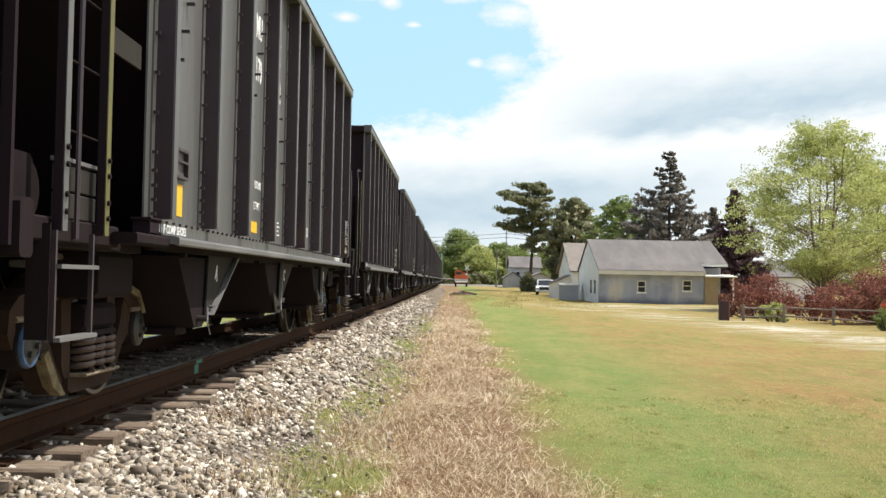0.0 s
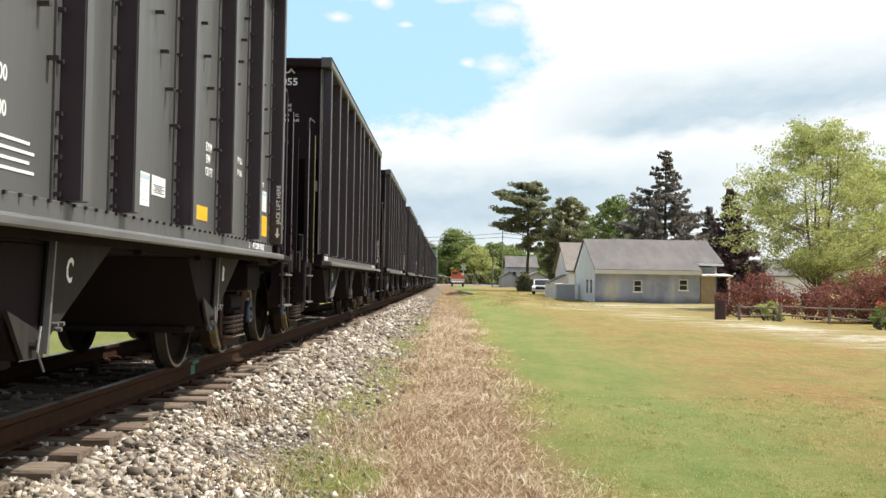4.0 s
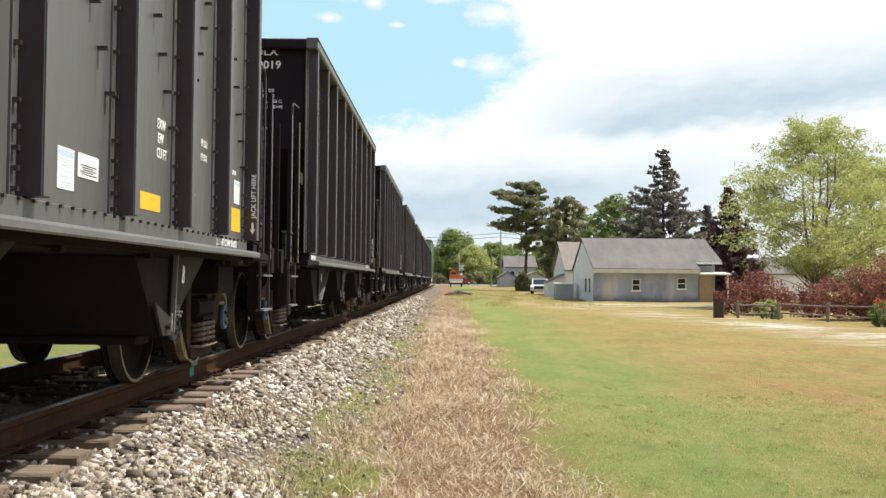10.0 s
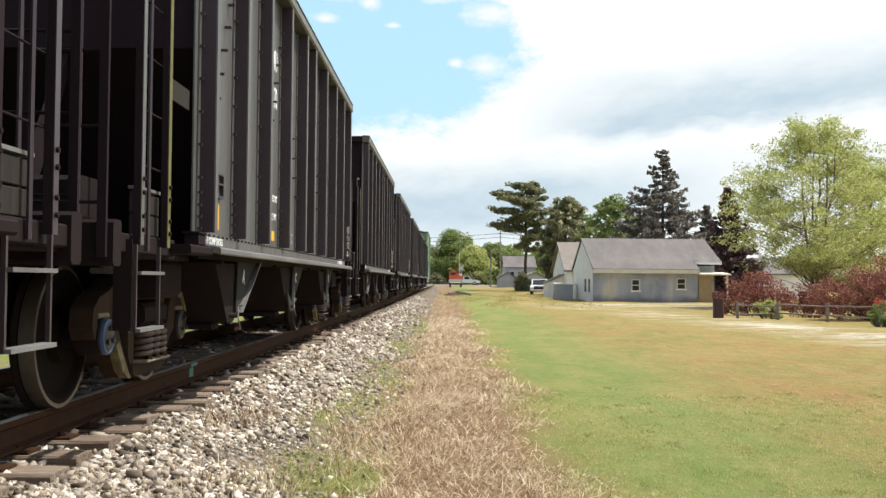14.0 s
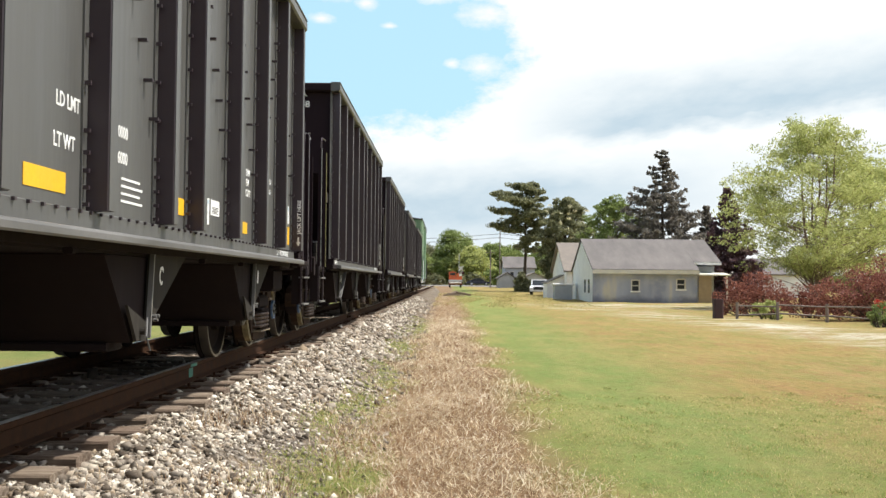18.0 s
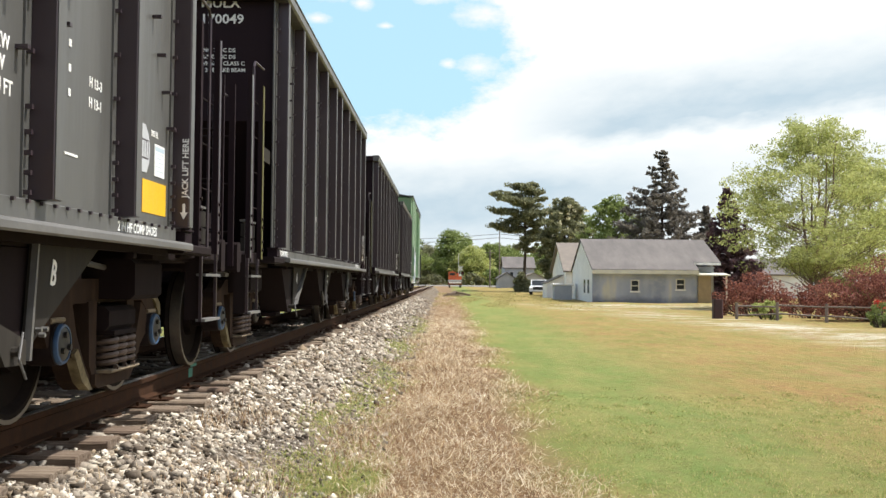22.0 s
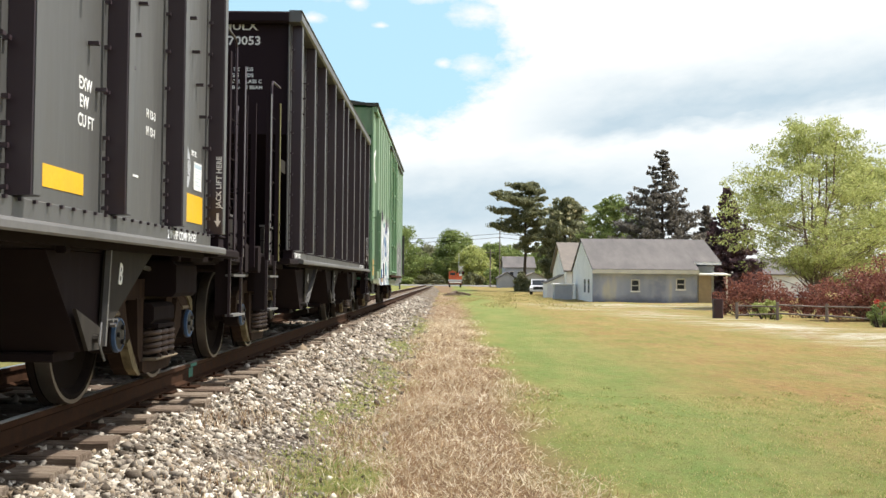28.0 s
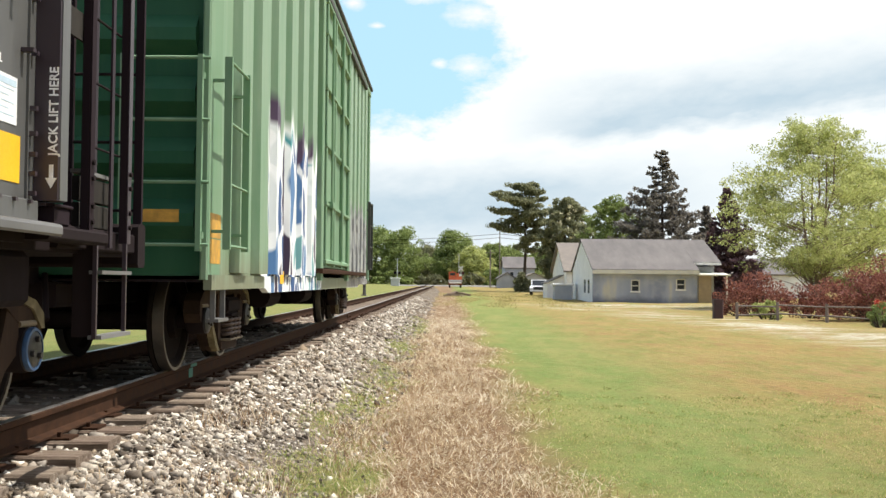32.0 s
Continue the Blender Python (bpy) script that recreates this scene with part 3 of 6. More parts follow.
def side_frame_shape(y, x0, x1):
    """Cast side frame: arched top member, jaws over the bearings, sloping tension members and a window for the springs."""
    f = Shape()
    top = [(-1.05, 0.44), (-1.10, 0.52), (-1.08, 0.64), (-0.98, 0.71), (-0.80, 0.75), (-0.62, 0.83), (0.62, 0.83), (0.80, 0.75), (0.98, 0.71), (1.08, 0.64), (1.10, 0.52), (1.05, 0.44), (1.01, 0.46), (1.01, 0.60), (0.80, 0.60), (0.66, 0.68), (-0.66, 0.68), (-0.80, 0.60), (-1.01, 0.60), (-1.01, 0.46)]
    f.prism([(y + a, b) for a, b in top], 0, x0, x1)
    for c in (-1, 1):
        leg = [(0.81, 0.61), (0.81, 0.44), (0.76, 0.42), (0.66, 0.36), (0.52, 0.20), (0.42, 0.145), (0.30, 0.145), (0.30, 0.225), (0.38, 0.24), (0.46, 0.31), (0.60, 0.50), (0.665, 0.665)]
        f.prism([(y + c * a, b) for a, b in (leg if c > 0 else leg[::-1])], 0, x0 + 0.004, x1 - 0.004)
        col = [(0.30, 0.23), (0.37, 0.23), (0.42, 0.30), (0.45, 0.69), (0.30, 0.69)]
        f.prism([(y + c * a, b) for a, b in (col if c > 0 else col[::-1])], 0, x0 - 0.01, x1 + 0.012)
    f.prism([(y + a, b) for a, b in ((-0.31, 0.145), (0.31, 0.145), (0.36, 0.17), (0.36, 0.235), (-0.36, 0.235), (-0.36, 0.17))], 0, x0 - 0.015, x1 + 0.03)
    return f


def make_truck(parent, y):
    """Three-piece truck: two side frames, bolster and spring nests."""
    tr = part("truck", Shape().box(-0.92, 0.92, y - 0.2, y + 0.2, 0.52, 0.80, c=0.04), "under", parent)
    for s in (-1, 1):
        x0, x1 = sorted((s * 0.94, s * 1.09))
        sf = part("side_frame", side_frame_shape(y, x0, x1), "truck", tr, "rust-dusted cast side frame")
        rim = [(0.64, 0.825), (0.80, 0.755), (0.98, 0.715), (1.085, 0.645), (1.10, 0.56), (1.06, 0.56), (0.95, 0.67), (0.78, 0.71), (0.62, 0.77)]
        part("jaw_rim", Shape().prism([(y + a, b) for a, b in rim], 0, *sorted((s * 1.04, s * 1.106))), "sandy", sf, "sand-caked upper rim")
        leg = [(-0.68, 0.385), (-0.54, 0.205), (-0.42, 0.142), (-0.36, 0.142), (-0.47, 0.24), (-0.62, 0.41)]
        part("leg_rim", Shape().prism([(y + a, b) for a, b in leg], 0, *sorted((s * 1.045, s * 1.106))), "sandy", sf, "sand-caked lower rim")
        part("bolster_end", Shape().box(*sorted((s * 0.92, s * 1.17)), y - 0.27, y + 0.27, 0.50, 0.655, c=0.03).box(*sorted((s * 1.0, s * 1.19)), y - 0.22, y + 0.22, 0.47, 0.50), "under", tr)
        for dx in (1.12, 0.97):
            for dy in (-0.175, 0.0, 0.175):
                sp = coil((s * dx, y + dy, 0.262), 0.066, 0.019, 0.20, 4.5)
                part("spring", sp, "spring", tr, "worn steel coil spring", smooth=True)
        part("spring_seat", Shape().box(*sorted((s * 0.92, s * 1.20)), y - 0.29, y + 0.29, 0.236, 0.256, c=0.008), "seat", tr, "sandy spring seat")
        for c in (-1, 1):
            part("bearing_adapter", Shape().box(*sorted((s * 0.95, s * 1.10)), y + c * 0.91 - 0.10, y + c * 0.91 + 0.10, 0.575, 0.608, c=0.01), "seat", tr)
            part("brake_shoe", Shape().box(s * 0.76 - 0.05, s * 0.76 + 0.05, y + c * 0.41 - 0.05, y + c * 0.41 + 0.03, 0.30, 0.56, c=0.015), "under", tr)
    for c in (-1, 1):
        part("brake_beam", Shape().box(-0.74, 0.74, y + c * 0.36 - 0.05, y + c * 0.36 + 0.03, 0.34, 0.44, c=0.02), "under", tr)
    lever = Shape().bar([(1.02, y - 0.75, 0.90), (1.10, y - 0.55, 0.93), (1.12, y - 0.2, 0.90)], 0.02)
    lever.box(0.98, 1.14, y - 0.86, y - 0.70, 0.86, 0.90, c=0.01)
    part("brake_lever", lever, "ledge", tr, "worn bright brake lever")
    return tr


POSTS = (-5.01, -3.86, -2.735, -1.51, -0.305, 0.46, 1.695, 2.90, 4.035, 5.18)
AXLES = (-5.92, -4.10, 4.23, 6.05)
TOP = 3.90
CHUTES = (-3.56, -0.40, 2.93)


def make_coupler(parent, y, s):
    c = Shape().box(-0.09, 0.09, *sorted((y, y + s * 0.34)), 0.78, 0.94, c=0.02)
    c.box(-0.14, 0.10, *sorted((y + s * 0.22, y + s * 0.40)), 0.74, 1.0, c=0.04)
    c.tube((0.16, y + s * 0.05, 0.86), (0.30, y + s * 0.36, 0.52), 0.025, n=8)
    part("coupler", c, "under", parent, "dark knuckle coupler with air hose")


def make_hopper():
    car = new("hopper_car")
    S, O = 1.475, 1.62      # side sheet and outer face of the posts
    for s in (-1, 1):
        x = lambda a, b: sorted((s * a, s * b))
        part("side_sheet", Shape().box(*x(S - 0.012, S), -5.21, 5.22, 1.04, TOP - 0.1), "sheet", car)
        for k, y in enumerate(POSTS):
            w = 0.045
            P = O - 0.02
            ring = [(s * S, y - 0.058), (s * (P - 0.006), y - 0.058), (s * P, y - 0.053), (s * P, y + w - 0.02), (s * (P - 0.015), y + w), (s * S, y + 0.075)]
            p = Shape().prism(ring, 2, 1.172, TOP - 0.12)
            for c in (-1, 1):
                part("flange", Shape().box(*x(S, S + 0.012), *sorted((y + c * 0.0585, y + c * 0.122)), 1.07, TOP - 0.12), "sheet", car)
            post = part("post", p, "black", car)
            # Thin skin that paints the post's sunlit outer face lighter than its shaded sides.
            part("face_plate", Shape().box(*x(P + 0.0005, P + 0.004), y - 0.0545, y + w - 0.012, 1.175, TOP - 0.125), "sheet", post, "outer face in the lit black")
        part("top_chord", Shape().box(*x(S - 0.05, O), -5.26, 5.26, TOP - 0.12, TOP, c=0.02), "sheet", car, "top chord in the lit black")
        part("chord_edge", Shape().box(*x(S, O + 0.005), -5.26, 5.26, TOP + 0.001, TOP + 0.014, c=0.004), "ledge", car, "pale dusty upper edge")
        lg = Shape().prism([(s * a, b) for a, b in ((S - 0.05, 1.075), (O - 0.01, 1.07), (O + 0.025, 1.062), (O + 0.03, 1.05), (O + 0.03, 1.022), (O + 0.02, 1.012), (O, 1.02), (S - 0.05, 1.045))], 1, -5.06, 5.05)
        part("side_sill", lg, "ledge", car, "dust-covered side sill ledge")
        part("sill_web", Shape().box(*x(S - 0.04, S + 0.01), -5.06, 5.05, 0.985, 1.043), "under", car)
        for y in (-4.35, -1.75, 0.9, 2.3, 4.3):
            part("sill_tab", Shape().box(*x(S - 0.02, S + 0.03), y - 0.03, y + 0.03, 0.95, 0.984, c=0.008), "under", car)
        part("kick_plate", Shape().box(*x(S, S + 0.045), -5.0, 5.1, 1.077, 1.168, c=0.005), "sheet", car)
        for c, e, ln in ((-1, 5.061, 0.62), (1, 5.06, 0.75)):
            ext = part("sill_extension", Shape().box(*x(S - 0.03, O - 0.03), *sorted((c * e, c * (e + ln))), 1.0, 1.065, c=0.012), "under", car, "dark sill end")
            part("jack_pad", Shape().box(*x(O - 0.16, O - 0.06), *sorted((c * (e + 0.12), c * (e + 0.30))), 1.066, 1.15, c=0.012).box(*x(O - 0.17, O - 0.05), *sorted((c * (e + 0.10), c * (e + 0.32))), 1.15, 1.165, c=0.004), "endblack", ext)
        rv = Shape()
        for k, y in enumerate(POSTS):
            for c in (-1, 1):
                for z in (1.19, 1.275, 1.36, 1.45, 1.56, 1.80, 2.04, 2.28, 2.52, 2.76, 3.0, 3.24, 3.48):
                    rv.box(*x(S + 0.012, S + 0.042), y + c * 0.10 - 0.011, y + c * 0.10 + 0.011, z, z + 0.02)
        for a, b, up in ((POSTS[1], POSTS[0], 1), (POSTS[2], POSTS[3], -1), (POSTS[3], POSTS[4], 1), (POSTS[6], POSTS[5], -1), (POSTS[6], POSTS[7], 1), (POSTS[7], POSTS[8], -1), (POSTS[8], POSTS[9], 1)):
            for i in range(8):
                u = i / 7
                y = a + (b - a) * (0.15 + 0.7 * u)
                z = 3.30 - 1.5 * (u if up > 0 else 1 - u)
                rv.box(*x(S, S + 0.055), y - 0.016, y + 0.016, z, z + 0.018)
        for i in range(68):
            y = -4.9 + i * 0.15
            rv.box(*x(S + 0.02, S + 0.06), y - 0.011, y + 0.011, 1.15, 1.166)
        part("rivets", rv, "black", car, kind="stuff")
        for k, y in enumerate(CHUTES):
            pl = Shape().prism([(y + a, b) for a, b in ((-0.02, 0.50), (0.06, 0.54), (0.90, 0.985), (0.05, 0.985))], 0, *x(1.44, 1.455))
            cp = part("chute_plate", pl, "chute", car, "dust-grey triangular chute plate")
            if k == 0:
                edge = Shape().prism([(y + a, b) for a, b in ((0.045, 0.54), (0.075, 0.54), (0.92, 0.985), (0.885, 0.985))], 0, *x(1.4555, 1.50))
            else:
                edge = Shape().prism([(y + a, b) for a, b in ((-0.03, 0.47), (-0.005, 0.47), (0.058, 0.985), (0.042, 0.985))], 0, *x(1.4555, 1.485))
            part("chute_edge", edge, "ledge", cp, "scraped bright edge")
            if k:
                # Added lighter plate that paints the light on the chute's upturned cheek.
                part("gate_cheek", Shape().prism([(y - 0.42, 0.68), (y - 0.24, 0.46), (y - 0.03, 0.455), (y - 0.03, 0.56), (y - 0.16, 0.60)], 0, *x(1.45, 1.47)), "chute", cp, "added grey plate for the lit gate cheek")
            lv = Shape().bar([(s * 1.50, y - 0.14, 0.60), (s * 1.52, y - 0.22, 0.49), (s * 1.53, y - 0.17, 0.405)], 0.006)
            part("gate_latch", lv, "ledge", cp, "bright steel latch bar")
            bolts = Shape()
            for dy, z in ((0.10, 0.60), (0.14, 0.575), (0.17, 0.60)):
                bolts.tube((s * 1.456, y + dy, z), (s * 1.485, y + dy, z), 0.012, n=6)
            part("bolts", bolts, "ledge", cp, kind="stuff")
            if s > 0:
                m = on_side(y + 0.28, 0.80, 1.457) @ pose(0, 0, 0, 0, 0, -14) @ Matrix.Diagonal((0.7, 1, 1, 1))
                lettering("ACB"[k], 0.17, m, cp)
    for s in (-1, 1):
        y = lambda a, b: sorted((s * a, s * b))
        w = Shape().box(-S + 0.0125, S - 0.0125, *y(5.14, 5.16), 2.5, TOP - 0.13)
        w.box(-S, S, *y(5.12, 5.28), TOP - 0.13, TOP, c=0.02)
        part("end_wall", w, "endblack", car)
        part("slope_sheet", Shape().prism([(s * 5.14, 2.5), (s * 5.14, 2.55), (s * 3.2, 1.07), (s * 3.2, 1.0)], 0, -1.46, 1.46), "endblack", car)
        pf = Shape().box(-1.40, 1.40, *y(5.0, 6.82), 0.96, 1.02)
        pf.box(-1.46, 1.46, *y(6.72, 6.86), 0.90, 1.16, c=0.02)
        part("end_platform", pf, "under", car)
        for c in (-1, 1):
            x = lambda a, b: sorted((c * a, c * b))
            for yy, mt in ((5.92, "olive"), (6.48, "sheet")) if s < 0 else ((5.80, "endblack"), (6.40, "black")):
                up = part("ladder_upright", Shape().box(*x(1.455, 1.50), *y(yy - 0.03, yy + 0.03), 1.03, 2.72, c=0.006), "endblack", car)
                # The edge in sheet grey paints sunlight onto the upright's outer face.
                part("upright_edge", Shape().box(*x(1.5005, 1.506), *y(yy - 0.03, yy + 0.03), 1.03, 2.72), mt, up, "painted outer edge")
                bl = Shape()
                for z in (1.12, 1.20, 1.34, 1.42):
                    bl.tube((c * 1.5, s * yy, z), (c * 1.52, s * yy, z), 0.014, n=6)
                part("bolts", bl, "under", up, kind="stuff")
            for i in range(4):
                part("rung", Shape().tube((c * 1.45, s * 5.82, 1.52 + i * 0.34), (c * 1.45, s * 6.38, 1.52 + i * 0.34), 0.007, n=6), "under", car)
            for k in range(2):
                part("corner_panel", Shape().box(*x(1.38, 1.42), *y(5.86, 6.34), 1.10 + 0.135 * k, 1.225 + 0.135 * k, c=0.005), "chute", car, "grey dusty corner panel")
            part("top_strip", Shape().box(*x(1.37, 1.43), *y(5.86, 6.34), 1.375, 1.395), "ledge", car, "bright worn strip")
            part("end_upright", Shape().box(*x(0.95, 1.0), *y(6.87, 6.90), 0.95, 2.55), "endblack", car)
            part("end_upright", Shape().box(*x(1.38, 1.43), *y(6.87, 6.90), 0.95, 2.55), "endblack", car)
            for i in range(3):
                part("rung", Shape().tube((c * 0.97, s * 6.885, 1.25 + i * 0.42), (c * 1.40, s * 6.885, 1.25 + i * 0.42), 0.010, n=6), "under", car)
            part("corner_brace", Shape().box(*x(1.44, 1.455), *y(5.27, 5.82), 2.03, 2.17), "chute", car, "flat grey brace plate")
            part("corner_beam", Shape().box(*x(1.34, 1.44), *y(5.54, 6.719), 0.98, 1.095, c=0.01), "under", car)
            dy = 0.18 if s > 0 else 0.0
            arm = lambda yy: Shape().box(*x(1.48, 1.502), *y(yy - 0.010, yy + 0.010), 0.52, 1.03)
            step = part("stirrup_step", arm(6.09 - dy), "black", car, "black steel stirrup step")
            part("side_bar", arm(6.56 - dy), "black", step)
            part("step_bracket", Shape().box(*x(1.37, 1.478), *sorted((5.92 if s > 0 else -6.58, 5.932 if s > 0 else -6.568)), 0.53, 1.06), "under", step, "dark step hanger plate")
            for zz in (0.865, 0.53):
                part("tread", Shape().box(*x(1.46, 1.53), *y(6.085 - dy, 6.565 - dy), zz - 0.010, zz + 0.010), "ledge", step, "worn bright tread")
            for xx, yy, zt in ((1.46, 6.22, 2.85), (1.20, 6.7, 2.5)):
                part("grab_iron", Shape().tube((c * xx, s * yy, 1.0), (c * xx, s * yy, zt), 0.014, n=6).bar([(c * xx, s * yy, zt), (c * xx, s * (yy - 0.06), zt + 0.06), (c * xx, s * (yy - 0.5), zt + 0.08)], 0.012), "black", car)
            part("bolster_end", Shape().box(*x(0.98, 1.32), *y(4.9, 5.5), 0.70, 0.96, c=0.03), "under", car)
        for cx in (-0.5, 0.5):
            part("slope_stiffener", Shape().prism([(s * 5.12, 2.47), (s * 5.12, 2.3), (s * 5.9, 1.02), (s * 6.1, 1.02)], 0, cx - 0.03, cx + 0.03), "under", car)
        make_coupler(car, s * 6.72, s)
        make_truck(car, -5.01 if s < 0 else 5.14)
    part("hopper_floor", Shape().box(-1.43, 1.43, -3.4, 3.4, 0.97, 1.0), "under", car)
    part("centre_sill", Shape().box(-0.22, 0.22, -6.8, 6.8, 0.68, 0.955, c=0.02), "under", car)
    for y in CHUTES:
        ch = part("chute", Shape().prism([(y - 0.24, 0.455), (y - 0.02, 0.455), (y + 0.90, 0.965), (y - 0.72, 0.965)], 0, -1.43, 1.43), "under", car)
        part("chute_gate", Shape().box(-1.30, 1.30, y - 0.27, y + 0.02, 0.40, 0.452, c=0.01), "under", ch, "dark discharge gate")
        part("gate_shaft", Shape().tube((-1.50, y - 0.17, 0.52), (1.50, y - 0.17, 0.52), 0.022, n=8), "chute", ch)
    bw = Shape()
    n = 18
    for i in range(n):
        a, b = 2 * math.pi * i / n, 2 * math.pi * (i + 1) / n
        bw.tube((0.85 + 0.28 * math.cos(a), 6.35, 1.95 + 0.28 * math.sin(a)), (0.85 + 0.28 * math.cos(b), 6.35, 1.95 + 0.28 * math.sin(b)), 0.016, n=6)
    for i in range(3):
        a = i * 2.094 + 0.4
        bw.tube((0.85, 6.33, 1.95), (0.85 + 0.28 * math.cos(a), 6.35, 1.95 + 0.28 * math.sin(a)), 0.014, n=6)
    part("brake_wheel", bw, "ledge", car, "grey hand brake wheel")
    part("brake_gear", Shape().box(0.70, 1.0, 6.05, 6.32, 1.7, 2.15, c=0.03), "under", car)
    part("brake_cylinder", Shape().tube((0.55, 5.9, 1.27), (-0.6, 5.9, 1.27), 0.2, n=14), "under", car)
    part("air_reservoir", Shape().tube((0.9, -5.5, 1.3), (-0.3, -5.5, 1.3), 0.18, n=14), "under", car)
    part("valve_box", Shape().box(0.5, 1.1, -6.4, -5.9, 1.025, 1.45, c=0.03), "under", car)
    # paint marks on the field side
    X = S + 0.0035
    for y0, y1, z0, z1 in ((-4.74, -4.39, 1.225, 1.435), (-2.30, -1.82, 1.235, 1.335), (2.04, 2.55, 1.245, 1.35), (4.50, 5.00, 1.235, 1.435)):
        part("yellow_mark", Shape().box(S, X, y0, y1, z0, z1), "yellow", car, "yellow reflective panel")
    for y0, y1, z0, z1 in ((0.87, 1.08, 1.25, 1.45), (1.13, 1.42, 1.33, 1.45), (4.74, 4.96, 1.475, 1.675)):
        card = part("data_card", Shape().box(S, X, y0, y1, z0, z1), "white", car, "white data card with print")
        if y1 - y0 < 0.25:
            part("head_band", Shape().box(X, X + 0.001, y0 + 0.012, y1 - 0.012, z1 - 0.042, z1 - 0.014), "cardprint", card, "pale blue heading")
        for k in range(5):
            zz = z1 - 0.055 - k * (z1 - z0 - 0.065) / 5
            part("print_line", Shape().box(X, X + 0.001, y0 + 0.03 + 0.02 * (k % 3), y1 - 0.03 - 0.05 * (k % 2), zz - 0.005, zz), "cardprint" if y1 - y0 < 0.25 else "darkcap", card)
    sg = part("round_sign", Shape().prism([(4.42, 1.475), (4.58, 1.475), (4.63, 1.55), (4.64, 1.63), (4.61, 1.71), (4.54, 1.765), (4.42, 1.765)], 0, S, X), "greybox", car, "grey stencilled emblem panel")
    part("bar_field", Shape().box(X, X + 0.001, 4.425, 4.605, 1.555, 1.675), "black", sg)
    for k in range(4):
        part("bar", Shape().box(X + 0.001, X + 0.002, 4.432 + k * 0.043, 4.462 + k * 0.043, 1.565, 1.665), "greybox", sg)
    for body, size, y, z in (("LD LMT", 0.10, -1.80, 1.645), ("LT WT", 0.10, -1.84, 1.45), ("30% E/L", 0.052, 4.74, 1.715), ("EXW", 0.09, 2.56, 1.775), ("EW", 0.09, 2.545, 1.685), ("CU FT", 0.09, 2.575, 1.59),
                             ("H 13-3", 0.075, 3.68, 1.81), ("H 13-1", 0.075, 3.68, 1.705), ("0000", 0.095, -0.98, 1.62), ("6000", 0.095, -0.98, 1.475), ("MU", 0.31, -1.90, 3.02), ("170", 0.31, -1.89, 2.63), ("LX", 0.31, -0.86, 3.02)):
        lettering(body, size, on_side(y, z, S + 0.0005), car, wide=0.62 if size > 0.3 else 0.9)
    for k in range(4):
        part("print_line", Shape().box(S, X, -1.0, -0.66 + 0.05 * (k % 2), 1.387 - k * 0.042, 1.401 - k * 0.042), "white", car)
    part("print_line", Shape().box(S, X, 3.27, 3.44, 1.425, 1.438), "white", car)
    for y0, z0 in ((3.30, 1.95), (3.30, 1.83), (3.30, 1.71)):
        part("print_line", Shape().box(S, X, y0, y0 + 0.03, z0, z0 + 0.036), "white", car)
    for y0 in (-4.80, 4.30):
        lettering("2 IN HF COMP SHOES", 0.076, on_side(y0, 1.093, S + 0.0455), car)
    face = Matrix.Translation((S, POSTS[-1] - 0.058, 0))
    lettering("JACK LIFT HERE", 0.056, face @ on_end(0.115, 1.565, -0.003, 90), car)
    ar = Shape().box(0.082, 0.100, -0.005, -0.002, 1.27, 1.33, face)
    ar.add([face @ Vector(p) for p in ((0.065, -0.004, 1.272), (0.117, -0.004, 1.272), (0.091, -0.004, 1.225))], [(0, 1, 2)])
    part("arrow", ar, "white", car, "white arrow that points down")
    br = Shape()
    for y0, y1, z0, z1 in ((-4.62, -4.34, 1.65, 1.67), (-4.62, -4.34, 1.47, 1.49), (-4.62, -4.60, 1.47, 1.67), (-4.36, -4.34, 1.47, 1.67), (-4.60, -4.36, 1.575, 1.59)):
        br.box(S, S + 0.03, y0, y1, z0, z1)
    part("card_holder", br, "black", car)
    return car


def add_wheels(car, caps):
    out = []
    for y, cap in zip(AXLES, caps):
        w = copy_thing(WHEELSET[cap], pose(0, y, 0.457))
        w.parent = car
        out.append((w, y))
    return out


WHEELSET = {c: make_wheelset(c) for c in ("bluecap", "darkcap")}
FIRST_CENTRE = 11.056
NUMBERS = {-1: "170041", 0: "170042", 1: "170045", 2: "170055", 3: "170059", 4: "170019", 5: "170046", 6: "170047", 7: "170048", 8: "170049", 9: "170050", 10: "170053"}
proto = make_hopper()
TRAIN, WHEELS = [], []
for j in range(-1, 11):
    c = proto if j == 10 else copy_thing(proto, pose(0, FIRST_CENTRE + j * CAR_STEP, 0))
    tagged(c, "black steel three-bay hopper car with exterior posts, rolling on the track", "hopper car", "hopper cars of the train")
    num = NUMBERS[j]
    lettering("MULX", 0.14, on_end(0.89, 3.705, -5.163), c, wide=1.1)
    lettering(num, 0.14, on_end(0.91, 3.535, -5.163), c, wide=1.1)
    for k, (body, o) in enumerate((("SPRING 7 OC D5", 0.83), ("SPRING 5 IC D5", 0.85), ("IN WHEELS CLASS C", 0.88), ("24 BRAKE BEAM", 0.95))):
        lettering(body, 0.058, on_end(o, 3.23 - k * 0.070, -5.162), c, wide=1.05)
    lettering(num[3:], 0.31, on_side(-0.86, 2.63, 1.4755), c, wide=0.62)
    if j in (0, 2, 6):
        part("yellow_mark", Shape().box(1.475, 1.4785, 0.08, 0.36, 1.27, 1.385), "yellow", c, "yellow reflective panel")
    TRAIN.append((c, FIRST_CENTRE + j * CAR_STEP))
    caps = ("bluecap", "darkcap", "darkcap", "bluecap") if j % 2 == 0 else ("bluecap", "darkcap", "bluecap", "bluecap")
    WHEELS += add_wheels(c, caps)


